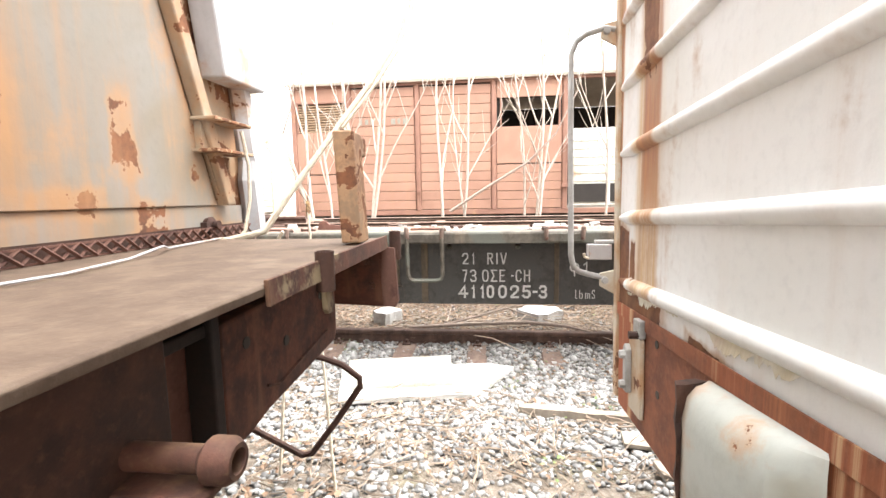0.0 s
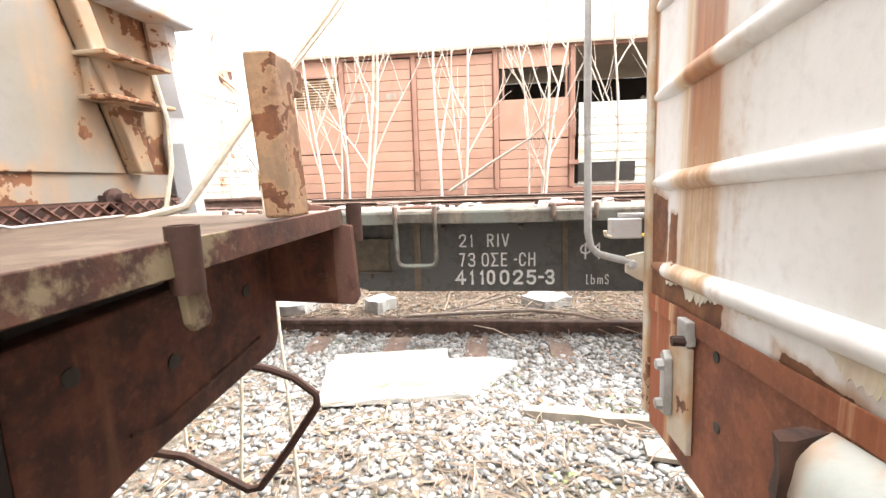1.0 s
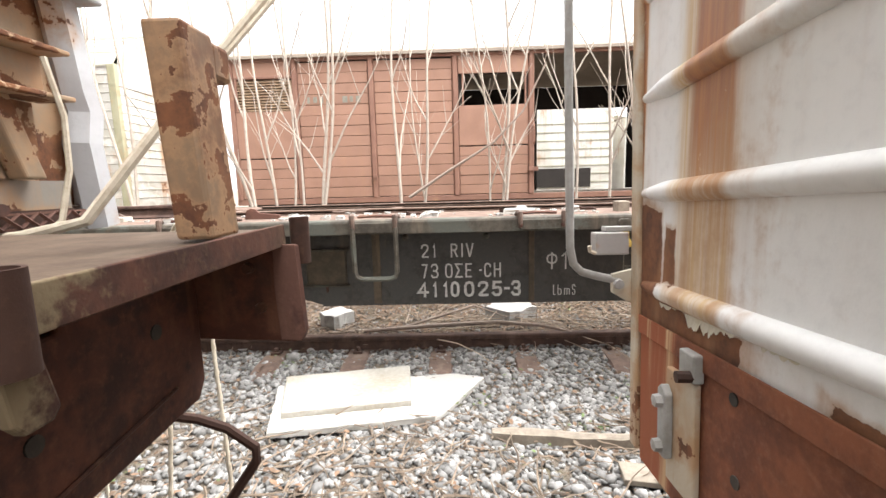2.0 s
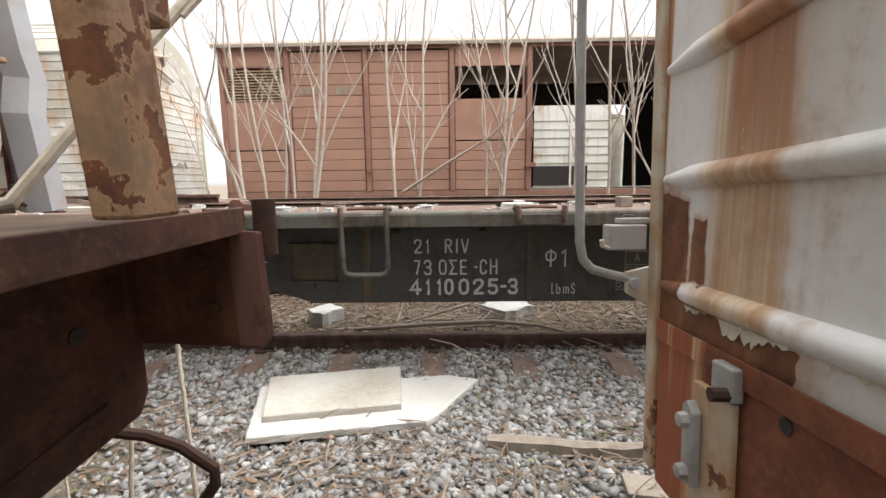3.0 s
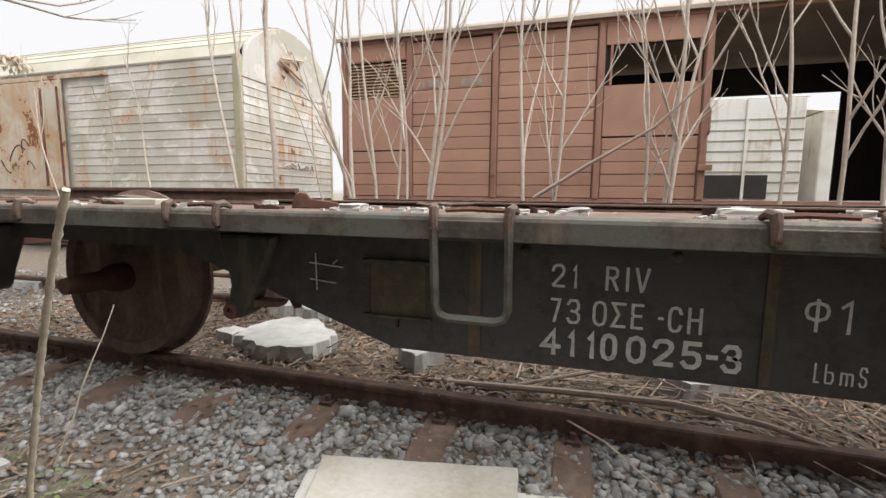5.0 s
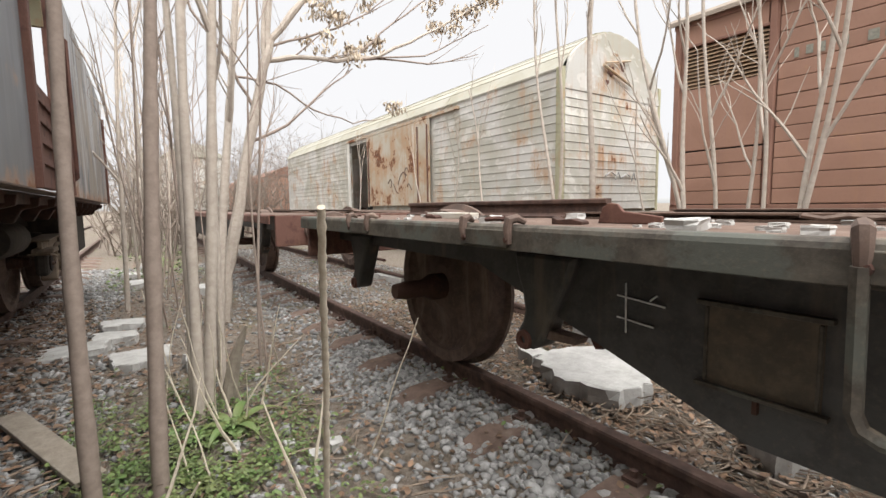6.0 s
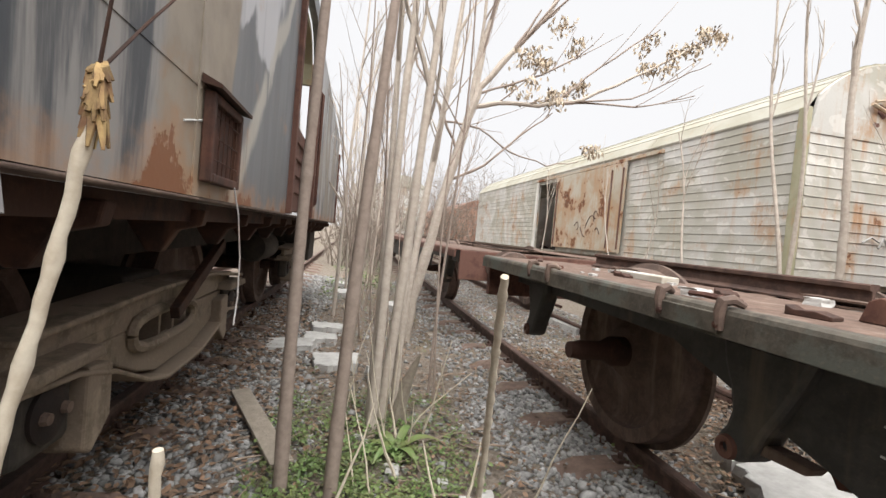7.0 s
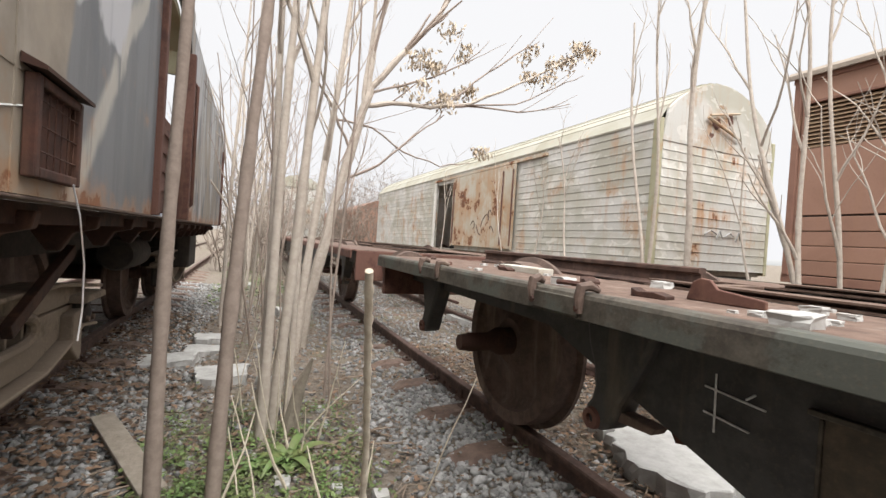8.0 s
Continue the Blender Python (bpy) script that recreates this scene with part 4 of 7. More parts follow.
def brown_wagon():
    w = thing("covered_wagon", (2.2, TRACK_C, 0), "brown boarded covered wagon with open doorway", "railway wagon", "wagons on the far track")
    y, x0, x1, z0, z1 = 8.27, -3.0, 8.6, 1.19, 3.42
    yb = 2 * TRACK_C - y
    F, D = M["brown_frame"], M["inside_shade"]
    posts = [-2.95, -1.90, -0.645, 0.72, 1.95, 4.12, 5.3, 6.5, 7.6, 8.55]
    for x in posts:
        part("side_post", G().prism([(x - 0.055, y - 0.004), (x - 0.03, y - 0.05), (x + 0.03, y - 0.05), (x + 0.055, y - 0.004)], "z", z0, z1), F, w, "", 0.004)
    part("top_rail", G().box(x0, x1, y - 0.045, y + 0.03, z1 - 0.02, z1 + 0.07), F, w, "", 0.006)
    part("bottom_rail", G().box(x0, x1, y - 0.03, y + 0.05, z0 - 0.09, z0), F, w, "", 0.006)
    # linings take the inside shade tone; vent, window and doorway stay open
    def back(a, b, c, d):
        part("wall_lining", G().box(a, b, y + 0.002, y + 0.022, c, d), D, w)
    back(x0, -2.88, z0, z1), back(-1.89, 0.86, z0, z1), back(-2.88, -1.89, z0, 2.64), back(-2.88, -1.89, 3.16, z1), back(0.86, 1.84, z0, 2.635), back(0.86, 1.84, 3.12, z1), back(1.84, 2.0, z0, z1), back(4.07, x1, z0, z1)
    for a, b in ((-1.84, -0.70), (-0.59, 0.665), (4.18, 5.245), (5.355, 6.445), (6.555, 7.545), (7.655, 8.5)):
        plank_wall(w, a, b, z0 + 0.01, z1 - 0.04, y, 13, M["brown_plank"])
    plank_wall(w, -2.90, -1.955, z0 + 0.01, 1.86, y, 4, M["brown_plank"])
    plank_wall(w, 0.775, 1.895, z0 + 0.01, 1.98, y, 5, M["brown_plank"])
    part("panel", G().box(-2.90, -1.955, y - 0.03, y, 1.875, 2.63), M["brown_plank"], w, "plain sheet panel", 0.004)
    part("panel", G().box(-2.90, -1.955, y - 0.03, y, 3.175, z1 - 0.02), M["brown_plank"], w, "", 0.004)
    part("panel", G().box(0.775, 1.895, y - 0.03, y, 1.995, 2.63), M["brown_plank"], w, "plain sheet panel", 0.004)
    part("panel", G().box(0.775, 1.895, y - 0.03, y, 3.13, z1 - 0.02), M["brown_plank"], w, "", 0.004)
    # louvred vent
    fr = part("vent_frame", G().box(-2.885, -2.85, y - 0.045, y, 2.63, 3.175).box(-1.905, -1.87, y - 0.045, y, 2.63, 3.175).box(-2.85, -1.905, y - 0.045, y, 3.145, 3.175), F, w, "brown vent frame", 0.004)
    me = mesh_of("slat", G().prism([(-0.035, -0.012), (-0.028, -0.016), (0.012, 0.022), (0.005, 0.026)], "x", -2.85, -1.905), M["louvre"], (-2.4, 0, 0))
    for k in range(11):
        s = new("slat", me)
        s.parent = fr
        s.location = Vector((-2.4, y, 2.655 + 0.045 * k)) - base_of(fr)
    # window frame
    for xw in (0.83, 1.84):
        part("window_frame", G().box(xw, xw + 0.03, y - 0.04, y + 0.02, 2.62, 3.14), F, w, "", 0.004)
    # end wall, floor, roof, far side with its open doorway
    part("end_wall", G().box(x0, x0 + 0.03, y + 0.03, yb, z0, z1), M["brown_plank"], w)
    for yy in (y + 0.5, y + 1.4, y + 2.3):
        part("end_post", G().box(x0 - 0.05, x0 - 0.002, yy - 0.04, yy + 0.04, z0, z1 + 0.1), F, w, "", 0.006)
    part("end_wall", G().box(x1 - 0.03, x1, y + 0.03, yb, z0, z1), M["brown_plank"], w)
    part("floor", G().box(x0 + 0.04, x1 - 0.04, y + 0.06, yb - 0.04, z0 - 0.07, z0 - 0.01), M["old_wood"], w)
    # far wall: the dimness of the interior is put into its colour
    part("far_wall", G().box(x0 + 0.04, 2.55, yb - 0.03, yb, z0, z1).box(4.55, x1 - 0.04, yb - 0.03, yb, z0, z1).box(2.55, 4.55, yb - 0.03, yb, 2.96, z1), D, w, "inner wall with doorway, coloured near black for the inside shade")
    n = 14
    ring = []
    for k in range(n + 1):
        a = k / n
        ring.append((y - 0.09 + (yb - y + 0.18) * a, z1 + 0.06 + 0.33 * math.sin(math.pi * a) ** 0.8))
    poly = ring + [(p, q - 0.035) for p, q in reversed(ring)]
    part("roof", G().prism(poly, "x", x0 - 0.05, x1 + 0.1), M["brown_roof"], w, "low arched roof, weathered grey-brown", 0, True)
    for x in (x0 + 0.015, x1 - 0.015):
        part("gable", G().prism([(p, q - 0.036) for p, q in ring[1:-1]] + [(yb, z1), (y, z1)], "x", x - 0.012, x + 0.012), M["brown_plank"], w)
    part("roof_edge", G().prism([(y - 0.105, z1 + 0.02), (y - 0.10, z1 + 0.075), (y - 0.02, z1 + 0.135), (y - 0.02, z1 + 0.075), (y - 0.085, z1 + 0.02)], "x", x0 - 0.06, x1 + 0.1), M["brown_roof"], w, "weathered pale roof edge", 0.006)
    part("door_handle", G().tube([(1.99, y - 0.06, 2.3), (1.99, y - 0.10, 2.26), (1.99, y - 0.10, 2.02), (1.99, y - 0.06, 1.98)], 0.014, 6), F, w, "", 0, True)
    part("door_latch", G().box(1.90, 2.06, y - 0.09, y - 0.04, 1.55, 1.62), F, w, "", 0.006)
    part("bolt", G().box(-0.67, -0.60, y - 0.09, y - 0.05, 1.50, 1.56), F, w, "", 0.004)
    part("underframe", G().box(x0 + 0.05, x1 - 0.05, y + 0.25, yb - 0.25, 0.82, z0 - 0.09), M["under_black"], w)
    for s in (-1, 1):
        for a in (-1.3, 6.7):
            wheel(w, a, TRACK_C + s * 0.81, RAIL_TOP + 0.50, s)
    # worn white number, no longer readable
    for k, (a, b) in enumerate(((-1.70, -1.66), (-1.60, -1.54), (-1.50, -1.44), (-1.28, -1.26), (-1.12, -1.04), (-1.0, -0.95), (-0.90, -0.83))):
        part("number_bar", G().box(a, b, y - 0.037, y - 0.033, 2.735 + 0.01 * (k % 2), 2.835), M["stencil_old"], w, "worn pale number")


brown_wagon()


# ---- cream insulated wagon on the far track ----
def cream_wagon(x1, length, y, name_label):
    w = thing("insulated_wagon", (x1 - length / 2, TRACK_C, 0), name_label, "railway wagon", "wagons on the far track")
    x0, z0, ze, zr = x1 - length, 1.12, 3.45, 4.23
    yb = 2 * TRACK_C - y
    C, P = M["cream"], M["cream_post"]
    ym = (y + yb) / 2
    half = (yb - y) / 2
    def arch(n, grow=0.0):
        out = []
        for k in range(n + 1):
            a = k / n
            out.append((ym + (2 * a - 1) * (half + grow), ze + (zr - ze + grow) * math.sin(math.pi * a) ** 0.72))
        return out
    # the side boards lap over one another
    def boards(a, b, zb, zt, count):
        h = (zt - zb) / count
        me = mesh_of("cladding_board", G().prism([(0.0, 0.004), (-0.009, 0.004), (-0.012, h * 0.08), (-0.009, h * 0.18), (-0.003, h), (0.0, h)], "x", 0, b - a), C)
        for k in range(count):
            ob = new("cladding_board", me)
            ob.parent = w
            ob.location = Vector((a, y, zb + k * h)) - base_of(w)
    boards(-7.72, x1 - 0.12, z0, ze, 16)
    boards(-8.75, -7.73, z0, 3.28, 15)
    boards(x0 + 0.12, -13.95, z0, ze, 16)
    part("core_wall", G().box(-12.2, x1 - 0.03, y + 0.002, y + 0.08, z0, ze).box(x0 + 0.03, -13.85, y + 0.002, y + 0.08, z0, ze).box(-13.85, -12.2, y + 0.002, y + 0.08, 3.2, ze), C, w)
    # added near-black sheet behind the open door, in place of interior shade
    part("inner_screen", G().box(-14.5, -11.5, y + 0.9, y + 0.95, z0, 3.2), M["inside_shade"], w)
    part("inner_back", G().box(x0 + 0.03, x1 - 0.03, yb - 0.08, yb, z0, ze), C, w)
    part("floor", G().box(x0 + 0.05, x1 - 0.05, y + 0.09, yb - 0.09, z0 - 0.08, z0), M["old_wood"], w)
    part("door_header", G().box(-13.95, -7.72, y - 0.06, y + 0.0, 3.30, 3.37), M["cream_door"], w, "rusty door track", 0.006)
    # sliding door, pushed back, with its bars
    d = part("sliding_door", G().box(-12.25, -8.85, y - 0.085, y - 0.045, z0 + 0.12, 3.28), M["cream_door"], w, "rust-stained white sliding door, partly open", 0.012)
    for x in (-12.2, -9.35, -8.9):
        part("door_bar", G().tube([(x, y - 0.11, z0 + 0.2), (x, y - 0.11, 3.15)], 0.022, 6), M["rust_red"], d, "", 0, True)
    for x in (-12.28, -8.86, -9.3):
        part("door_edge", G().box(x - 0.03, x + 0.03, y - 0.10, y - 0.086, z0 + 0.1, 3.29), M["cream_door"], d, "", 0.004)
    for k, (x, z, r) in enumerate(((-10.2, 1.95, 0.20), (-9.9, 2.12, 0.12), (-10.5, 1.7, 0.16), (-9.8, 1.72, 0.10), (-10.9, 1.85, 0.13))):
        pts = [(x + r * math.cos(a * 0.7 + k), y - 0.089, z + r * 0.8 * math.sin(a)) for a in [i * 0.45 for i in range(12)]]
        part("paint_scrawl", G().tube(pts, 0.012, 4), M["rust_deep"], d, "dark scrawled paint line")
    part("door_frame", G().box(-13.95, -13.8, y - 0.05, y + 0.0, z0, 3.29), M["far_white"], w, "", 0.006)
    # corner posts, end boards and the rounded end panel
    for yy in (y, yb):
        part("corner_post", G().box(x1 - 0.12, x1 + 0.012, yy - 0.045, yy + 0.045, z0 - 0.05, ze + 0.02), P, w, "mossy yellow-green corner post", 0.012)
    def end_boards(count, zb, zt):
        h = (zt - zb) / count
        me = mesh_of("end_board", G().prism([(0.0, 0.004), (0.009, 0.004), (0.012, h * 0.08), (0.009, h * 0.18), (0.003, h), (0.0, h)], "y", 0, yb - y - 0.1), C)
        # the profile above lies in x and z
        for k in range(count):
            ob = new("end_board", me)
            ob.parent = w
            ob.location = Vector((x1, y + 0.05, zb + k * h)) - base_of(w)
    end_boards(14, z0, 3.12)
    part("end_core", G().box(x1 - 0.06, x1 - 0.002, y + 0.05, yb - 0.05, z0, 3.12), C, w)
    part("end_cap", G().prism(arch(20)[1:-1] + [(yb - 0.02, 3.12), (y + 0.02, 3.12)], "x", x1 - 0.04, x1 + 0.018), C, w, "rounded top end panel", 0.008)
    rg = random.Random(14)

    def bloom(yc, zc, ry, rz, mat, off, name="rust_patch", label="patch of flaking rust"):
        ring = []
        for k in range(30):
            a = 2 * math.pi * k / 30
            q = 0.9 + 0.35 * noise.noise((math.cos(a) * 1.6 + yc, math.sin(a) * 1.6 + zc, 2.0))
            ring.append((yc + ry * q * math.cos(a), zc + rz * q * math.sin(a)))
        return part(name, G().prism(ring, "x", x1 + off, x1 + off + 0.003), mat, w, label)
    hatch = bloom(ym - 0.18, 3.56, 0.12, 0.10, M["rust_red"], 0.019, "end_hatch", "rusted remains of a small hatch")
    bloom(ym + 0.16, 3.68, 0.09, 0.11, M["rust_red"], 0.019)
    bloom(ym - 0.28, 3.36, 0.06, 0.04, M["rust_red"], 0.019)
    bloom(ym - 0.05, 3.86, 0.10, 0.03, M["louvre"], 0.019)
    part("hatch_bar", G().tube([(x1 + 0.07, ym - 0.45, 3.62), (x1 + 0.07, ym + 0.38, 3.36)], 0.025, 6), M["cream_door"], hatch, "", 0, True)
    part("hatch_bar", G().tube([(x1 + 0.07, ym - 0.4, 3.66), (x1 + 0.07, ym + 0.32, 3.80)], 0.02, 6), M["cream_door"], hatch, "", 0, True)
    for k, (a, b, c, d2) in enumerate(((-0.3, 0.0, 1.72, 1.80), (0.0, 0.15, 1.66, 1.8), (0.2, 0.45, 1.7, 1.78), (0.5, 0.62, 1.64, 1.8))):
        part("paint_scrawl", G().tube([(x1 + 0.036, ym + a, c), (x1 + 0.036, ym + (a + b) / 2, d2), (x1 + 0.036, ym + b, c + 0.02)], 0.014, 4), M["galvanised"], w, "grey scrawled paint")
    # roof of lapped strips
    ring = arch(16, 0.02)
    for k in range(16):
        (ya, za), (yc, zc) = ring[k], ring[k + 1]
        lift = 0.012 if k < 8 else 0.0
        part("roof_strip", G().prism([(ya, za - 0.02), (ya - 0.002, za + lift), (yc, zc + 0.0), (yc, zc - 0.02)], "x", x0, x1 - 0.03), M["cream_roof"], w)
    part("underframe", G().box(x0 + 0.1, x1 - 0.1, y + 0.2, yb - 0.2, 0.85, z0 - 0.08), M["under_black"], w)
    for a in (x1 - 1.6, x1 - 3.4, x0 + 1.6, x0 + 3.4):
        for s in (-1, 1):
            wheel(w, a, TRACK_C + s * 0.81, RAIL_TOP + 0.50, s)
    return w


cream_wagon(-4.86, 16.4, 8.27, "cream clad insulated wagon with rounded roof, rust stains")
# ---- white ribbed wagon beside the camera's way ----
def white_wagon():
    w = thing("ribbed_wagon", (6.5, TRACK_A, 0), "white steel wagon with ribbed end wall, peeling paint and rust", "railway wagon", "wagons on the near track")
    x, y1, y0, x1, z0, z1 = 1.165, 1.945, -0.85, 12.5, 0.985, 3.6
    E_, S = M["white_end"], M["white_skirt"]
    part("end_wall", G().box(x, x + 0.04, y0, y1, z0, z1), E_, w, "white sheet wall with rust stains")
    for yy in (y0, y1):
        s = 1 if yy == y1 else -1
        part("side_wall", G().box(x + 0.042, x1, min(yy, yy - s * 0.05), max(yy, yy - s * 0.05), z0, z1), E_, w)
        part("corner_post", G().box(x - 0.012, x + 0.045, min(yy - s * 0.035, yy + s * 0.012), max(yy - s * 0.035, yy + s * 0.012), 0.62, z1), M["corner_strip"], w, "white corner strip with rusty edge", 0.006)
    part("end_wall", G().box(x1 - 0.04, x1, y0 + 0.06, y1 - 0.06, z0, z1), E_, w)
    part("roof", G().prism([(y0 - 0.05, z1), (TRACK_A - 0.7, z1 + 0.28), (TRACK_A, z1 + 0.35), (TRACK_A + 0.7, z1 + 0.28), (y1 + 0.05, z1), (y1 + 0.05, z1 - 0.03), (y0 - 0.05, z1 - 0.03)], "x", x - 0.03, x1), M["far_white"], w)
    for k in range(10):
        z = 1.083 + 0.242 * k
        if z > z1 - 0.1:
            break
        pts, rs = [], []
        for i in range(23):
            y = y1 - 0.05 - (y1 - y0 - 0.1) * i / 22
            pts.append((x + 0.002, y, z + 0.002 * noise.noise((y * 3, z, 0))))
            rs.append(0.026 if 0 < i < 22 else 0.012)
        part("rib", G().tube(pts, rs, 12), E_, w, "rounded pressed rib", 0, True)
    # lower end plate with its lap joint and bolt holes
    skirt = part("headstock_plate", G().box(x - 0.004, x + 0.05, y0 + 0.02, y1 - 0.04, 0.60, z0 - 0.006), S, w, "rust-brown end plate with white paint runs", 0.004)
    part("lap_strip", G().box(x - 0.010, x - 0.005, y0 + 0.02, y1 - 0.04, z0 - 0.03, z0 + 0.018), S, w, "", 0.002)
    for y, z in ((1.497, 0.94), (1.487, 0.79), (1.19, 0.86), (1.0, 0.92), (1.02, 0.76)):
        part("bolt_hole", G().lathe([(0.0, -0.0025), (0.0125, -0.0025), (0.0125, 0.0), (0.0, 0.0)], (x - 0.004, y, z), "x", 12), M["under_black"], skirt, "dark bolt hole")
    # latch fittings
    lt = part("latch_block", G().box(x - 0.028, x - 0.005, 1.59, 1.65, 0.93, 0.99), M["galvanised"], w, "grey latch block", 0.004)
    part("latch_bolt", G().tube([(x - 0.055, 1.606, 0.942), (x - 0.02, 1.603, 0.942)], 0.013, 8), M["rust_frame"], lt, "rusty bolt", 0, True)
    hb = part("hinge_plate", G().box(x - 0.02, x - 0.005, 1.60, 1.72, 0.66, 0.925), M["corner_strip"], w, "pale hinge plate with rust runs", 0.004)
    part("hinge_bar", G().prism([(1.685, 0.72), (1.722, 0.72), (1.722, 0.875), (1.705, 0.89), (1.685, 0.87)], "x", x - 0.04, x - 0.02), M["galvanised"], hb, "grey steel bar", 0.004)
    for z in (0.745, 0.85):
        part("hinge_bolt", G().lathe([(0.0, -0.018), (0.014, -0.016), (0.016, 0.0), (0.0, 0.0)], (x - 0.04, 1.704, z), "x", 6), M["galvanised"], hb, "", 0, True)
    # bent cover sheet, torn at its edge
    g = G()
    pts = [(x - 0.012, 1.155), (x - 0.04, 1.16), (x - 0.075, 1.145), (x - 0.085, 1.10), (x - 0.085, 0.95), (x - 0.07, 0.85), (x - 0.012, 0.80)]
    for z, out in ((0.42, 1.0), (0.70, 1.03), (0.87, 1.0), (0.915, 0.86), (0.94, 0.55), (0.95, 0.1)):
        g.v += [(x - 0.008 - (x - 0.008 - a) * out, b, z + 0.05 * (1.155 - b)) for a, b in pts]
    n = len(pts)
    g.f += [(i * n + k, i * n + (k + 1) % n, (i + 1) * n + (k + 1) % n, (i + 1) * n + k) for i in range(5) for k in range(n)] + [tuple(range(n - 1, -1, -1)), tuple(range(5 * n, 6 * n))]
    cover = part("bent_cover", g, M["cover_sheet"], w, "bent pale sheet cover with rusty torn edge", 0, True)
    rng = random.Random(3)
    g = G()
    for i in range(13):
        z = 0.42 + 0.525 * i / 12
        j = rng.uniform(-0.012, 0.012)
        g.v += [(x - 0.006, 1.168, z), (x - 0.03, 1.178 + j, z), (x - 0.082, 1.16 + j, z), (x - 0.09, 1.135 + j * 0.5, z), (x - 0.07, 1.14, z)]
    g.f += [(i * 5 + k, i * 5 + (k + 1) % 5, (i + 1) * 5 + (k + 1) % 5, (i + 1) * 5 + k) for i in range(12) for k in range(5)] + [(4, 3, 2, 1, 0), (60, 61, 62, 63, 64)]
    part("torn_edge", g, M["rust_frame"], cover, "dark rusted torn sheet edge")
    # torn sheets of old paint that hang under the lowest rib, lifting at the edge
    def torn_paint(ya, yb, ztop, deep, seed):
        cols = int((yb - ya) / 0.004)
        g = G()
        for i in range(cols + 1):
            y = ya + (yb - ya) * i / cols
            edge = min(1.0, 6 * i / cols, 6 * (cols - i) / cols)
            big = 0.5 + 0.9 * noise.noise((y * 7, seed, 0.0))
            fine = 0.28 * noise.noise((y * 60, seed, 1.0)) + 0.16 * noise.noise((y * 170, seed, 2.0))
            d = max(0.004, deep * edge * (max(0.12, big) + fine))
            lift = 0.004 + 0.009 * max(0.0, 0.4 + noise.noise((y * 25, seed, 3.0))) * d / deep
            for q, out in ((0.0, 0.001), (0.55, 0.003), (1.0, lift)):
                g.v.append((x - out - 0.001, y, ztop - d * q))
            for q, out in ((1.0, lift - 0.0012), (0.55, 0.0018), (0.0, 0.0)):
                g.v.append((x - out - 0.001, y, ztop - d * q))
        g.f += [(i * 6 + k, i * 6 + (k + 1) % 6, (i + 1) * 6 + (k + 1) % 6, (i + 1) * 6 + k) for i in range(cols) for k in range(6)]
        part("peeling_paint", g, M["old_paint"], w, "torn sheet of cream paint lifting from rust")
    torn_paint(1.70, 1.80, 1.066, 0.030, 1.3)
    torn_paint(1.47, 1.69, 1.066, 0.058, 4.1)
    torn_paint(1.33, 1.46, 1.066, 0.035, 7.7)
    torn_paint(0.86, 1.20, 1.066, 0.060, 9.2)
    # handrail
    hx, hy = 0.985, 1.965
    pts = [(1.15, 1.955, 2.055), (1.11, 1.957, 2.065), (1.04, 1.96, 2.045), (1.005, 1.963, 2.02), (hx, hy, 1.97), (hx, hy, 1.6), (hx + 0.003, hy, 1.18), (hx + 0.012, hy, 1.135), (hx + 0.035, hy, 1.112), (hx + 0.075, hy, 1.10), (1.125, 1.96, 1.085)]
    hr = part("handrail", G().tube(pts, 0.0115, 10), M["galvanised"], w, "galvanised bent handrail", 0, True)
    for z in (2.05, 1.078):
        part("handrail_lug", G().prism([(1.10, z + 0.028), (1.10, z - 0.024), (1.135, z - 0.045), (1.175, z - 0.065), (1.175, z + 0.045)], "y", 1.952, 1.966), M["corner_strip"], hr, "pale rust-streaked mounting lug", 0.003)
        part("lug_bolt", G().lathe([(0.0, -0.013), (0.013, -0.012), (0.015, 0.0), (0.0, 0.0)], (1.118, 1.952, z), "y", 8), M["galvanised"], hr, "", 0, True)
    lb = part("lamp_bracket", G().box(1.055, 1.145, 1.945, 2.0, 1.16, 1.222), M["silver_pink"], w, "boxy grey lamp bracket with rust spots", 0.004)
    part("bracket_cap", G().box(1.085, 1.16, 1.957, 2.0, 1.224, 1.238), M["galvanised"], lb, "", 0.003)
    part("bracket_pin", G().tube([(1.055, 1.95, 1.165), (1.038, 1.948, 1.172), (1.036, 1.946, 1.186)], 0.006, 6), M["dry_stem"], lb, "", 0, True)
    # underframe and bogie far under the wagon
    part("underframe", G().box(x + 0.06, x1 - 0.1, 0.1, 1.0, 0.75, z0 - 0.01), M["under_black"], w)
    part("sole_bar", G().box(x + 0.055, x1 - 0.1, y1 - 0.16, y1 - 0.06, 0.70, z0 - 0.01), M["rust_frame"], w)
    for a in (3.4, 5.2, 9.0, 10.8):
        for s in (-1, 1):
            wheel(w, a, TRACK_A + s * 0.81, RAIL_TOP + 0.50, s)
    for s in (-1, 1):
        part("side_frame", G().prism([(3.0, 0.5), (3.3, 0.85), (5.3, 0.85), (5.6, 0.5), (5.0, 0.55), (4.6, 0.42), (4.0, 0.42), (3.6, 0.55)], "y", TRACK_A + s * 1.0 - 0.05, TRACK_A + s * 1.0 + 0.05), M["rust_frame"], w)
    w.matrix_basis = Matrix.Translation((6.5, -0.02, 0)) @ Matrix.Translation((0, 1.9, 1.2)) @ Matrix.Rotation(radians(-3.5), 4, "X") @ Matrix.Translation((0, -1.9, -1.2)) @ Matrix.Translation((0, TRACK_A, 0))
    return w


white_wagon()


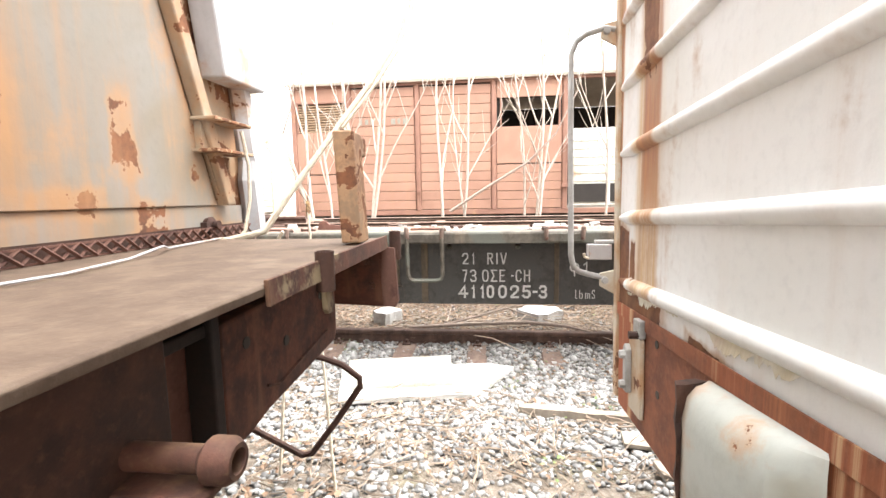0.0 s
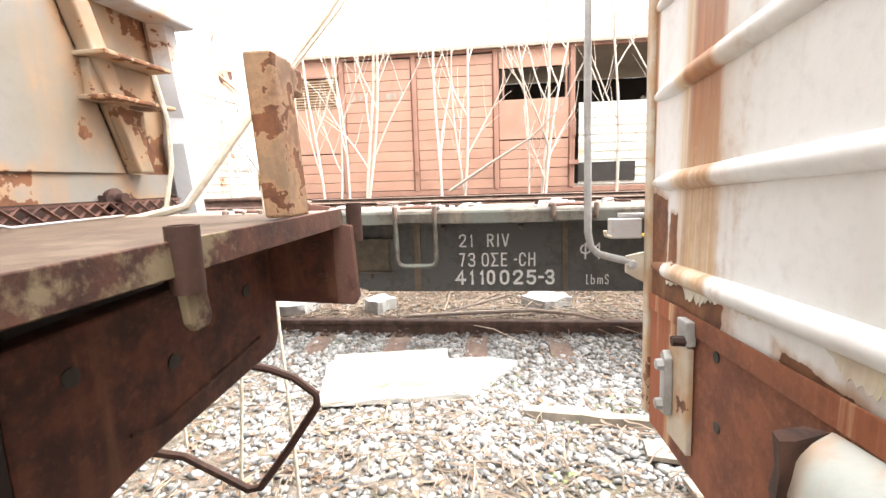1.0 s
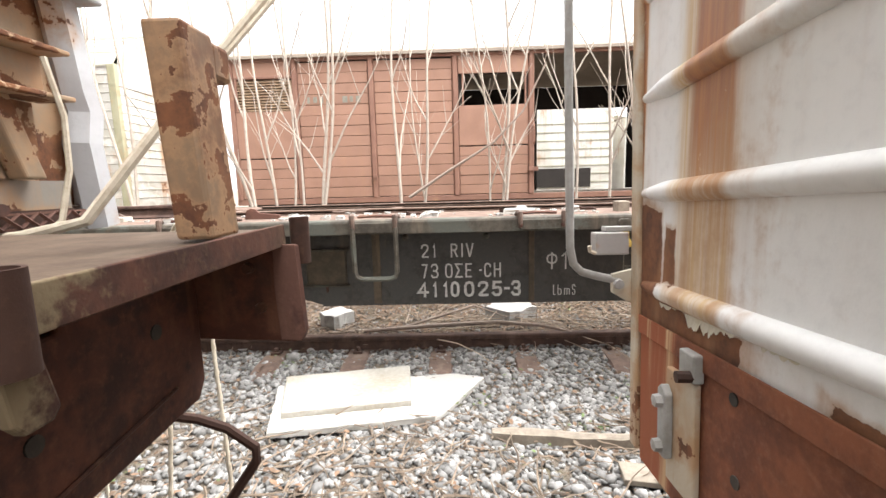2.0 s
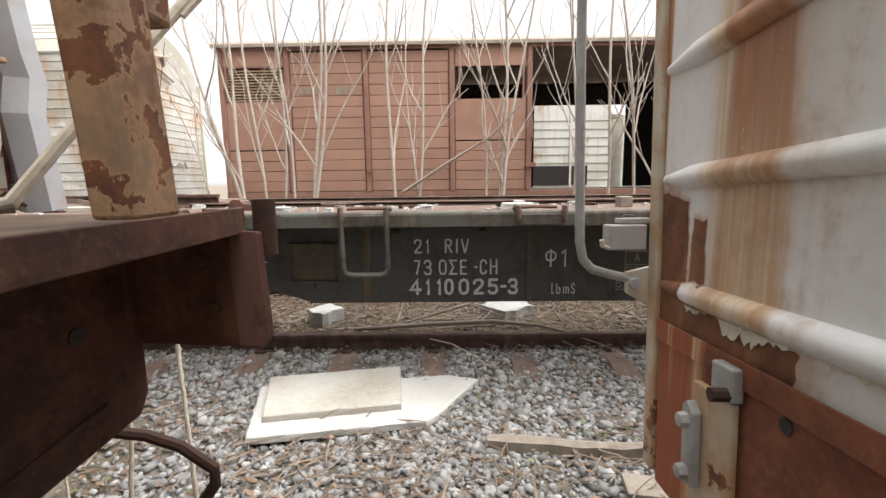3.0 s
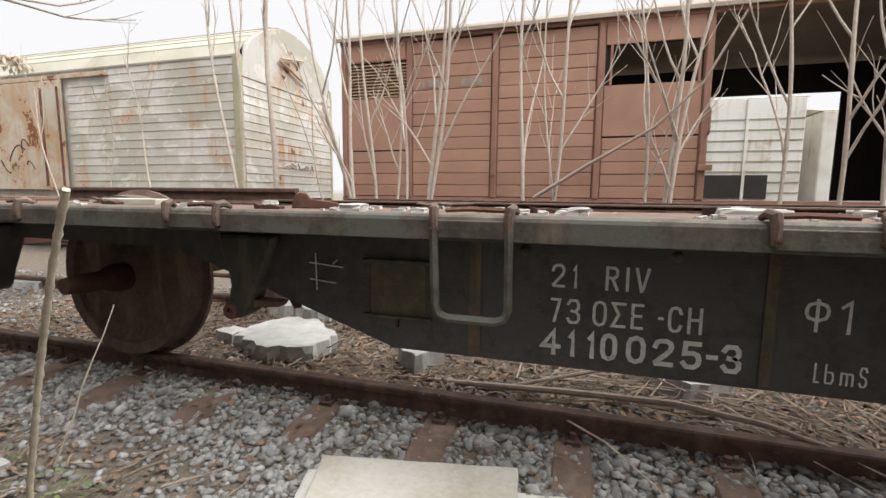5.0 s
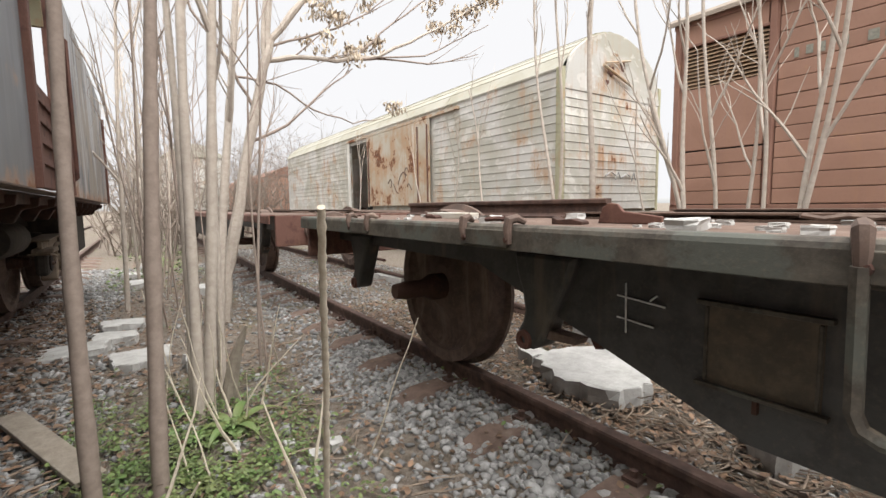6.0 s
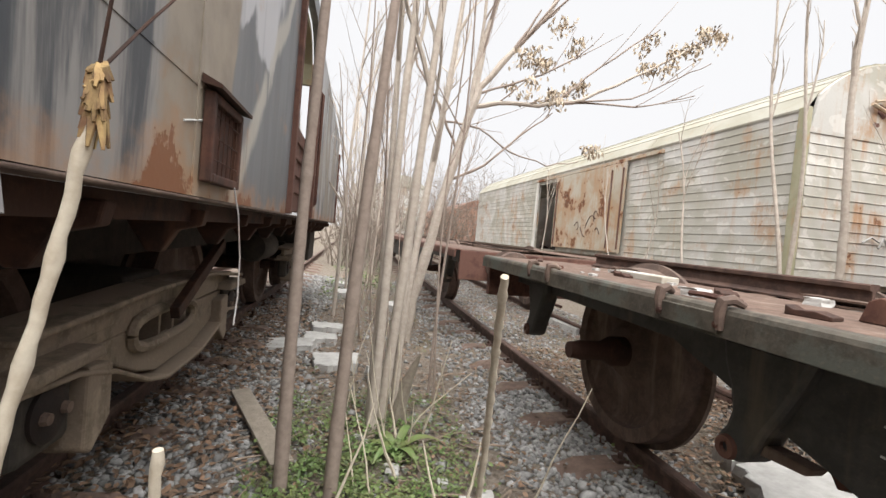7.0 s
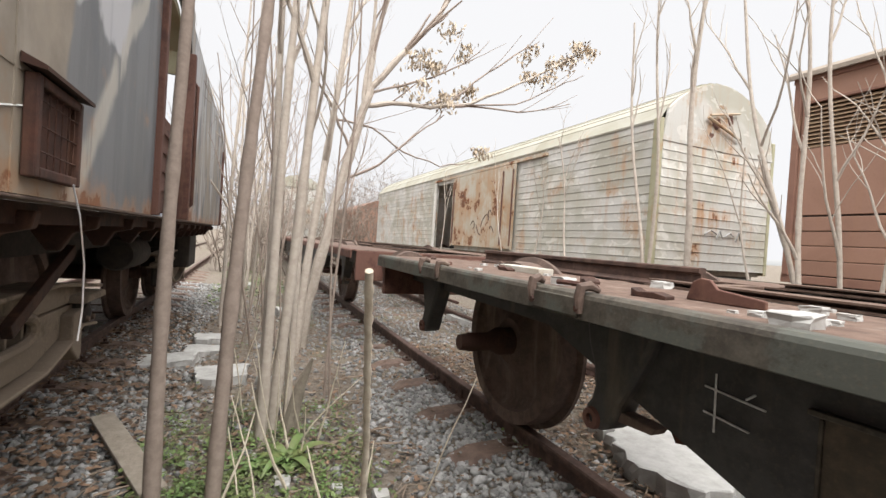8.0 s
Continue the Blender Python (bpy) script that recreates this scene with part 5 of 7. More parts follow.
# ---- grey passenger-type wagon with an end platform ----
def grey_wagon():
    w = thing("platform_wagon", (-4.4, TRACK_A, 0), "grey streaked steel wagon with rusty end platform, open door", "railway wagon", "wagons on the near track")
    R, L, W = M["rust_frame"], M["rust_lip"], M["cab_white"]
    xe, y1, y0, xb = -0.38, 2.0, -0.9, -8.42
    zb, zt = 1.335, 2.95
    # --- body sides
    S = M["grey_side"]
    for yy in (y1, y0):
        a, b = (yy - 0.05, yy) if yy == y1 else (yy, yy + 0.05)
        part("side_wall", G().box(-2.52, xe, a, b, zb, zt).box(xb, -3.84, a, b, zb, zt - 0.1).prism([(-2.52, 2.82), (-2.52, zt), (-3.84, zt), (-3.84, 2.45), (-3.77, 2.62), (-3.62, 2.76), (-3.45, 2.82)], "y", a, b), S, w, "grey and white streaked side wall")
        s = 1 if yy == y1 else -1
        part("bottom_flange", G().box(xb, xe, min(yy + s * 0.004, yy - s * 0.09), max(yy + s * 0.004, yy - s * 0.09), zb - 0.010, zb - 0.002), M["wheel_rust"], w, "rusty bottom flange", 0.003)
        for xj in (-2.55, -3.80):
            part("door_post", G().box(xj - 0.035, xj + 0.035, min(yy + s * 0.03, yy - s * 0.07), max(yy + s * 0.03, yy - s * 0.07), zb, 2.62), M["rust_red"], w, "rusty door post", 0.006)
    part("plate_seam", G().box(-1.15, xe - 0.02, y1, y1 + 0.002, 1.60, 1.607), S, w, "low weld seam")
    for a, b, c, d in ((-0.98, -0.86, 1.80, 1.772), (-0.84, -0.78, 1.765, 1.75), (-1.12, -0.92, 1.545, 1.50)):
        part("scratch", G().tube([(a, y1 + 0.001, c), (b, y1 + 0.001, d)], 0.003, 4), M["stencil"], w, "pale scratch")
    part("seam", G().box(-1.006, -0.994, y1, y1 + 0.003, zb, zt), S, w, "vertical plate seam")
    part("end_wall", G().box(xb, xb + 0.05, y0 + 0.055, y1 - 0.055, zb, 2.4), S, w)
    part("end_post", G().box(xb - 0.03, xb + 0.05, y1 - 0.05, y1 + 0.03, zb, 2.6), M["rust_red"], w, "rusty corner post", 0.006)
    part("floor", G().box(xb + 0.06, xe, y0 + 0.06, y1 - 0.092, zb - 0.07, zb - 0.01), M["rust_frame"], w, "rusty floor pan")
    part("roof", G().prism([(y0 - 0.06, zt), (TRACK_A - 0.8, zt + 0.3), (TRACK_A, zt + 0.38), (TRACK_A + 0.8, zt + 0.3), (y1 + 0.06, zt), (y1 + 0.06, zt - 0.04), (y0 - 0.06, zt - 0.04)], "x", -2.5, 0.0), M["brown_roof"], w, "roof left over the cab end")
    part("door_header", G().prism([(-2.54, 2.80), (-3.44, 2.80), (-3.60, 2.745), (-3.74, 2.61), (-3.80, 2.44), (-3.76, 2.44), (-3.70, 2.59), (-3.58, 2.70), (-3.43, 2.75), (-2.54, 2.75)], "y", y1 - 0.16, y1 - 0.055), M["cream_post"], w, "yellowed inner lining of the door arch")
    hd = part("half_door", G().box(-3.76, -2.58, y1 - 0.10, y1 - 0.06, zb + 0.03, 1.98), M["rust_red"], w, "red-rusted lower door leaf", 0.006)
    for z in (1.5, 1.62, 1.74, 1.86):
        part("door_slat", G().box(-3.72, -2.62, y1 - 0.058, y1 - 0.045, z, z + 0.045), M["rust_red"], hd, "", 0.004)
    part("door_bar", G().tube([(-3.87, y1 + 0.0, 1.42), (-3.87, y1 + 0.04, 1.46), (-3.87, y1 + 0.04, 2.4), (-3.87, y1 + 0.0, 2.44)], 0.015, 6), M["rust_red"], w, "", 0, True)
    # --- vent box with hood and mesh
    bx0, bx1, bz0, bz1 = -1.325, -1.035, 1.375, 1.605
    box = part("vent_box", G().box(bx0, bx0 + 0.025, y1 + 0.002, y1 + 0.03, bz0, bz1).box(bx1 - 0.025, bx1, y1 + 0.002, y1 + 0.03, bz0, bz1).box(bx0 + 0.025, bx1 - 0.025, y1 + 0.002, y1 + 0.03, bz0, bz0 + 0.025).box(bx0 + 0.025, bx1 - 0.025, y1 + 0.002, y1 + 0.03, bz1 - 0.025, bz1), M["rust_deep"], w, "rusty vent box with wire mesh", 0.004)
    part("vent_back", G().box(bx0 + 0.02, bx1 - 0.02, y1 + 0.003, y1 + 0.009, bz0 + 0.02, bz1 - 0.02), M["rust_deep"], box)
    part("vent_hood", G().prism([(y1 + 0.002, bz1 + 0.035), (y1 + 0.05, bz1 + 0.012), (y1 + 0.05, bz1 + 0.002), (y1 + 0.002, bz1 + 0.012)], "x", bx0 - 0.02, bx1 + 0.02), M["rust_frame"], box, "sloping rusty hood")
    for k in range(1, 7):
        xw = bx0 + (bx1 - bx0) * k / 7
        part("mesh_wire", G().tube([(xw, y1 + 0.022, bz0 + 0.02), (xw, y1 + 0.022, bz1 - 0.02)], 0.0016, 4), M["rust_deep"], box)
    for k in range(1, 4):
        zw = bz0 + (bz1 - bz0) * k / 4
        part("mesh_wire", G().tube([(bx0 + 0.02, y1 + 0.024, zw), (bx1 - 0.02, y1 + 0.024, zw + 0.004)], 0.0022, 4), M["rust_deep"], box)
    part("hanging_wire", G().tube([(-1.27, y1 + 0.03, 1.38), (-1.30, y1 + 0.04, 1.30), (-1.34, y1 + 0.045, 1.16), (-1.345, y1 + 0.045, 1.03), (-1.30, y1 + 0.05, 0.95)], 0.0024, 6), M["pillar_white"], w, "thin pale hanging wire", 0, True)
    # --- underside: brackets, beams, tanks
    for k in range(14):
        xk = -0.75 - 0.56 * k
        part("floor_bracket", G().prism([(y1 - 0.05, zb - 0.032), (y1 - 0.06, zb - 0.08), (y1 - 0.13, zb - 0.10), (y1 - 0.17, zb - 0.17), (y1 - 0.21, zb - 0.17), (y1 - 0.30, zb - 0.032)], "x", xk - 0.022, xk + 0.022), R, w, "rusty floor bracket", 0.006)
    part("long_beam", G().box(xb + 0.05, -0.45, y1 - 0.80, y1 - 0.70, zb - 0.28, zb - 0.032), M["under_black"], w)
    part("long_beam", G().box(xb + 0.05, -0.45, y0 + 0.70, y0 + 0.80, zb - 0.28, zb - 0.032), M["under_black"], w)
    # sill drawn extra deep and near black, to block the bright gap underneath
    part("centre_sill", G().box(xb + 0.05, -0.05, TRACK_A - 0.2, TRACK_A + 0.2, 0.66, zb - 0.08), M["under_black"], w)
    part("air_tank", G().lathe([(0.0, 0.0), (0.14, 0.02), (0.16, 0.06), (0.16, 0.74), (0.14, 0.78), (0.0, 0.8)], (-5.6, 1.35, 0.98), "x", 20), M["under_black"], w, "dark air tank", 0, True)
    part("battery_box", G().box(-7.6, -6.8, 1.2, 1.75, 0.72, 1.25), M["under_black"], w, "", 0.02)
    # --- bogies
    def bogie(xc):
        B = M["bogie_dust"]
        for s in (-1, 1):
            yf = TRACK_A + s * 1.11
            lo = (yf - 0.02, yf + 0.02)
            # web of the casting in four pieces round its long window
            top = [(xc - 1.10, 0.89), (xc - 0.5, 0.945), (xc + 1.12, 0.925), (xc + 1.12, 0.83), (xc + 0.40, 0.845), (xc - 0.26, 0.83), (xc - 0.34, 0.80), (xc - 0.95, 0.80)]
            side = part("side_frame", G().prism(top, "y", *lo), B, w, "cast steel bogie side frame, dusty brown", 0.008)
            part("frame_web", G().prism([(xc - 0.95, 0.79), (xc - 0.32, 0.79), (xc - 0.29, 0.73), (xc - 0.20, 0.695), (xc + 0.15, 0.70), (xc + 0.38, 0.73), (xc + 0.44, 0.80), (xc + 0.95, 0.80), (xc + 0.60, 0.72), (xc + 0.32, 0.60), (xc + 0.14, 0.55), (xc - 0.30, 0.55), (xc - 0.62, 0.62), (xc - 0.80, 0.70)], "y", *lo), B, side, "", 0.008)
            part("frame_web", G().prism([(xc + 0.38, 0.86), (xc + 1.10, 0.82), (xc + 0.97, 0.80), (xc + 0.45, 0.80), (xc + 0.42, 0.80)], "y", *lo), B, side, "", 0.006)
            fl = (min(yf - s * 0.10, yf + s * 0.085), max(yf - s * 0.10, yf + s * 0.085))
            # broad top flange, belly flange and the rolled rim of the window
            ridge = [(xc - 1.16, 0.875), (xc - 0.80, 0.915), (xc - 0.45, 0.955), (xc + 0.30, 0.962), (xc + 1.14, 0.94)]
            part("top_flange", G().prism(ridge + [(x, z - 0.022) for x, z in reversed(ridge)], "y", *fl), B, side, "broad dusty top flange", 0.008)
            belly = [(xc - 1.08, 0.64), (xc - 0.82, 0.675), (xc - 0.62, 0.60), (xc - 0.32, 0.535), (xc + 0.14, 0.535), (xc + 0.34, 0.585), (xc + 0.62, 0.71), (xc + 0.85, 0.775), (xc + 1.14, 0.80)]
            part("belly_flange", G().prism(belly + [(x, z - 0.02) for x, z in reversed(belly)], "y", *fl), B, side, "rolled lower flange", 0.008)
            rim = []
            for k in range(24):
                a = 2 * math.pi * k / 24
                rim.append((xc + 0.07 + 0.35 * math.copysign(abs(math.cos(a)) ** 0.6, math.cos(a)), yf + s * 0.03, 0.765 + 0.075 * math.copysign(abs(math.sin(a)) ** 0.75, math.sin(a)) + 0.012 * math.cos(a)))
            part("window_rim", G().tube(rim + rim[:1], 0.026, 8), B, side, "rolled rim of the long window", 0, True)
            for d in (-0.22, -0.06, 0.10):
                part("web_rib", G().box(xc + d - 0.012, xc + d + 0.012, min(yf - s * 0.09, yf + s * 0.012), max(yf - s * 0.09, yf + s * 0.012), 0.67, 0.85), B, side, "", 0.004)
            for d in (-0.95, 0.95):
                ab = part("axle_box", G().box(xc + d - 0.13, xc + d + 0.13, min(yf - s * 0.06, yf + s * 0.05), max(yf - s * 0.06, yf + s * 0.05), 0.56, 0.80), M["under_black"], side, "near-black axle box", 0.03)
                part("box_cover", G().lathe([(0.0, 0.0), (0.085, 0.0), (0.085, s * 0.012), (0.06, s * 0.02), (0.0, s * 0.022)], (xc + d, yf + s * 0.05, RAIL_TOP + 0.48), "y", 20), M["shaded_rust"], ab, "round axle box cover", 0, True)
                for q in (-0.045, 0.045):
                    part("cover_bolt", G().lathe([(0.0, s * 0.02), (0.017, s * 0.018), (0.02, 0.0), (0.0, 0.0)], (xc + d + q, yf + s * 0.07, RAIL_TOP + 0.48), "y", 8), M["wheel_rust"], ab, "", 0, True)
                e = -1 if d < 0 else 1
                part("guide_block", G().prism([(xc + d - e * 0.30, 0.75), (xc + d - e * 0.15, 0.77), (xc + d - e * 0.145, 0.50), (xc + d - e * 0.19, 0.47), (xc + d - e * 0.30, 0.56)], "y", min(yf - s * 0.06, yf + s * 0.08), max(yf - s * 0.06, yf + s * 0.08)), B, ab, "heavy dusty guide block", 0.01)
                part("box_saddle", G().prism([(xc + d - 0.20, 0.80), (xc + d + 0.20, 0.80), (xc + d + 0.17, 0.845), (xc + d - 0.17, 0.845)], "y", min(yf - s * 0.07, yf + s * 0.11), max(yf - s * 0.07, yf + s * 0.11)), B, ab, "", 0.012)
        for d in (-0.95, 0.95):
            for s in (-1, 1):
                wheel(w, xc + d, TRACK_A + s * 0.81, RAIL_TOP + 0.50, s)
            axle(w, xc + d, TRACK_A - 1.0, TRACK_A + 1.0, RAIL_TOP + 0.50)
        part("bolster", G().box(xc - 0.2, xc + 0.2, TRACK_A - 1.0, TRACK_A + 1.0, 0.72, 0.98), M["under_black"], w, "", 0.02)
    bogie(-2.20), bogie(-6.9)
    part("brake_strut", G().box(-0.03, 0.03, -0.02, 0.02, -0.36, 0.36, pose(-2.32, 1.64, 0.98, 0, -66, 0)), M["rust_frame"], w, "slanting flat steel strut", 0.004)
    # --- end platform
    part("platform_deck", G().box(xe, 0.298, y0 + 0.1, 1.615, 1.262, 1.279), M["tread_plate"], w, "rusty tread plate deck", 0.003)
    lip = part("edge_angle", G().prism([(0.30, 1.288), (0.308, 1.288), (0.311, 1.243), (0.302, 1.243)], "y", 0.78, 1.62), L, w, "chipped edge angle with pale paint", 0.002)
    part("edge_angle", G().prism([(0.299, 1.281), (0.305, 1.276), (0.303, 1.262), (0.298, 1.262)], "y", y0 + 0.1, 0.775), M["tread_plate"], w, "", 0.002)
    part("headstock", G().prism([(0.93, 1.165), (0.93, 0.885), (1.02, 0.885), (1.10, 0.90), (1.575, 0.925), (1.60, 0.96), (1.60, 1.262), (1.27, 1.262), (1.27, 1.175)], "x", 0.07, 0.12), M["rust_beam"], w, "brown-red end beam with drilled holes", 0.006)
    # added sheet: its black stands in for the shade in the recess
    part("recess_back", G().box(-0.12, -0.10, 0.64, 1.60, 0.95, 1.262), M["under_black"], w, "near-black sheet for the shade in the recess under the deck")
    part("beam_seam", G().tube([(0.122, 1.10, 0.965), (0.122, 1.16, 0.945), (0.122, 1.50, 0.985)], 0.004, 5), L, w, "welded seam")
    for y, z in ((1.211, 1.043), (1.46, 1.11), (1.45, 1.235), (1.02, 1.10)):
        part("drilled_hole", G().lathe([(0.0, -0.001), (0.014, -0.001), (0.014, 0.003), (0.0, 0.003)], (0.12, y, z), "x", 12), M["under_black"], w, "dark drilled hole")
    # inner beam and web nearer the middle of the wagon
    part("inner_beam", G().box(0.0, 0.06, y0 + 0.2, 0.925, 0.86, 1.262), M["rust_red"], w, "red-painted inner beam", 0.006)
    # this upper flange and both gussets: shade put into the rust colour
    part("beam_flange", G().box(-0.02, 0.11, y0 + 0.2, 0.90, 1.15, 1.175), M["shaded_rust"], w, "", 0.004)
    part("beam_flange", G().box(-0.02, 0.14, y0 + 0.2, 0.90, 0.86, 0.885), R, w, "", 0.004)
    part("gusset", G().box(0.06, 0.12, 0.90, 0.93, 0.89, 1.25), M["shaded_rust"], w, "", 0.004)
    part("gusset", G().box(0.06, 0.12, 0.62, 0.64, 0.89, 1.15), M["shaded_rust"], w, "", 0.004)
    part("end_bracket", G().prism([(0.10, 1.255), (0.10, 1.048), (0.335, 1.038), (0.345, 1.06), (0.335, 1.245)], "y", 1.600, 1.625), M["rust_beam"], w, "dark red-rusted end bracket plate", 0.004)
    part("bracket_edge", G().prism([(0.290, 1.250), (0.287, 1.16), (0.293, 1.045), (0.336, 1.042), (0.347, 1.06), (0.337, 1.248)], "y", 1.594, 1.5985), M["rust_red"], w, "doubled edge of the bracket, chipped rust", 0.002)
    for x, z in ((0.235, 1.20), (0.255, 1.115)):
        part("bracket_bolt", G().lathe([(0.0, -0.014), (0.010, -0.013), (0.013, 0.0), (0.0, 0.0)], (x, 1.600, z), "y", 7), L, w, "rusty bolt", 0, True)
    for xs, y, zb2, zt2 in ((0.328, 1.655, 1.20, 1.300), (0.312, 1.02, 1.22, 1.306)):
        part("stake_tube", G().lathe([(0.0205, zb2), (0.0205, zt2), (0.0165, zt2), (0.0165, zb2)], (xs, y, 0), "z", 18), M["rust_frame"], w, "rusty open tube stub", 0, True)
    part("stake_plate", G().prism([(1.003, 1.235), (1.040, 1.245), (1.050, 1.20), (1.055, 1.178), (1.045, 1.168), (1.020, 1.168), (1.010, 1.18)], "x", 0.305, 0.318), L, w, "pale rusty tab", 0.003)
    # leaning stanchion of pressed channel with its catch
    g2 = G()
    g2.v = [(x - (z - 1.285) * 0.03, y - (z - 1.285) * 0.05, z) for x, y, z in G().box(0.225, 0.285, 1.385, 1.475, 1.285, 1.612).v]
    g2.f = G().box(0, 1, 0, 1, 0, 1).f
    post = part("stanchion", g2, M["post_paint"], w, "leaning steel stanchion, pale paint and rust", 0.006)
    part("catch", G().box(0.215, 0.275, 1.455, 1.515, 1.545, 1.605), M["post_paint"], post, "rusty catch at the top", 0.008)
    # --- end wall of the cab with slanting edge, seam and ladder
    part("cab_wall", G().prism([(y0 + 0.1, 1.40), (1.725, 1.40), (1.47, 2.10), (1.30, 2.6), (1.2, 3.05), (y0 + 0.1, 3.05)], "x", xe - 0.01, xe + 0.005), W, w, "white cab wall, rust patches along the edge", 0.003)
    part("cab_wall_foot", G().box(xe - 0.015, xe - 0.002, y0 + 0.1, 1.90, 1.265, 1.398), W, w, "rust-stained lower wall")
    part("cab_inner", G().box(xe - 0.06, xe - 0.02, y0 + 0.1, 1.93, 1.265, 3.05), M["cab_trim"], w)
    g = G().prism([(1.735, 1.40), (1.79, 1.40), (1.54, 2.10), (1.37, 2.6), (1.27, 3.05), (1.215, 3.05), (1.315, 2.6), (1.485, 2.10)], "x", xe - 0.005, xe + 0.045)
    part("slanting_trim", g, M["cab_trim"], w, "rusty slanting edge trim", 0.006)
    for z in (1.70, 1.59):
        part("step", G().box(xe + 0.0, xe + 0.10, 1.60, 1.84, z, z + 0.012), M["cab_trim"], w, "rusty step bracket", 0.003)
    part("step_back", G().box(xe + 0.002, xe + 0.03, 1.62, 1.83, 1.602, 1.70), M["cab_trim"], w, "", 0.003)
    part("torn_sheet", G().prism([(1.66, 1.585), (1.80, 1.585), (1.80, 1.44), (1.74, 1.42), (1.71, 1.45)], "x", xe + 0.012, xe + 0.02), M["cab_trim"], w, "torn hanging sheet")
    part("upper_box", G().prism([(1.70, 1.865), (1.99, 1.87), (1.97, 2.45), (1.60, 2.45)], "x", xe - 0.01, xe + 0.09), M["pillar_white"], w, "white cover box with rust spots", 0.008)
    part("corner_pillar", G().tube([(xe + 0.01, 1.975, 1.27), (xe + 0.012, 1.945, 1.50), (xe + 0.01, 1.965, 1.58), (xe + 0.005, 1.955, 1.64), (xe + 0.0, 1.925, 1.9), (xe - 0.0, 1.92, 3.0)], 0.048, 6), M["pillar_white"], w, "bluish white bent corner pillar")
    part("valve", G().lathe([(0.0, 0.0), (0.025, 0.0), (0.03, 0.02), (0.015, 0.03), (0.015, 0.05), (0.0, 0.05)], (xe - 0.002, 1.66, 1.33), "x", 10).box(xe, xe + 0.025, 1.62, 1.70, 1.315, 1.34), M["rust_deep"], w, "rusty valve stub", 0, True)
    part("hanging_cord", G().tube([(xe + 0.10, 1.76, 1.68), (xe + 0.105, 1.79, 1.55), (xe + 0.10, 1.79, 1.42), (xe + 0.09, 1.76, 1.30), (xe + 0.08, 1.75, 1.285)], 0.007, 6), M["dry_stem"], w, "dry stem hanging by the pillar", 0, True)
    # expanded metal strip along the wall
    st = part("mesh_rim", G().box(xe + 0.03, xe + 0.036, 0.3, 1.90, 1.281, 1.286).box(xe + 0.03, xe + 0.036, 0.3, 1.90, 1.316, 1.321), M["rust_red"], w, "rusty expanded metal strip")
    for k in range(34):
        ya = 0.3 + k * 0.047
        part("mesh_strand", G().tube([(xe + 0.033, ya, 1.283), (xe + 0.033, ya + 0.047, 1.319)], 0.005, 4), M["rust_red"], st)
        part("mesh_strand", G().tube([(xe + 0.037, ya, 1.319), (xe + 0.037, ya + 0.047, 1.283)], 0.005, 4), M["rust_red"], st)
    part("cable", G().tube([(-0.16, 0.60, 1.285), (-0.13, 0.85, 1.285), (-0.17, 1.05, 1.286), (-0.20, 1.20, 1.30), (-0.25, 1.28, 1.285), (-0.29, 1.6, 1.285)], 0.0032, 6), M["pillar_white"], w, "pale cable lying on the deck", 0, True)
    # hose connection under the platform and the bent uncoupling rod
    hc = part("hose_pipe", G().lathe([(0.0, 0.0), (0.018, 0.0), (0.018, 0.10), (0.029, 0.11), (0.029, 0.135), (0.022, 0.145), (0.016, 0.145), (0.014, 0.12), (0.0, 0.12)], (0.215, 0.585, 1.10), "x", 18), M["rust_lip"], w, "rusty pipe end with round flange", 0, True)
    part("pipe_saddle", G().box(0.12, 0.335, 0.55, 0.63, 1.06, 1.072), M["rust_lip"], hc, "", 0.004)
    part("pipe_bracket", G().box(0.20, 0.215, 0.30, 0.66, 1.0, 1.255), R, w, "rusty bracket plate", 0.004)
    part("uncoupling_rod", G().tube([(-0.10, 1.62, 0.86), (-0.02, 1.68, 0.83), (0.03, 1.70, 0.81), (0.10, 1.70, 0.785), (0.165, 1.70, 0.735), (0.165, 1.70, 0.70), (0.06, 1.70, 0.55), (-0.04, 1.70, 0.42), (-0.08, 1.70, 0.41), (-0.28, 1.69, 0.52), (-0.36, 1.66, 0.55)], 0.0125, 8), R, w, "bent rusty uncoupling rod", 0, True)
    part("buffer_stub", G().lathe([(0.0, 0.0), (0.09, 0.0), (0.09, 0.10), (0.07, 0.12), (0.0, 0.12)], (0.062, -0.3, 1.0), "x", 18), R, w, "", 0, True)


grey_wagon()
# ---- saplings and trees ----
def wander(base, way, length, steps, wob, rng, rise=0.0):
    """A gently crooked line from base along way."""
    p, d = Vector(base), Vector(way).normalized()
    pts = [p.copy()]
    for k in range(steps):
        d = (d + Vector((rng.uniform(-wob, wob), rng.uniform(-wob, wob), rng.uniform(-wob, wob) * 0.5 + rise))).normalized()
        p = p + d * (length / steps)
        pts.append(p.copy())
    return pts


def taper(r0, r1, n):
    return [r0 + (r1 - r0) * i / (n - 1) for i in range(n)]


def stem_knots(rs, rng):
    """Slight swellings at the leaf scars."""
    return [r * (rng.uniform(0.94, 1.05) + (0.13 if i % 4 == 2 else 0.0)) for i, r in enumerate(rs)]


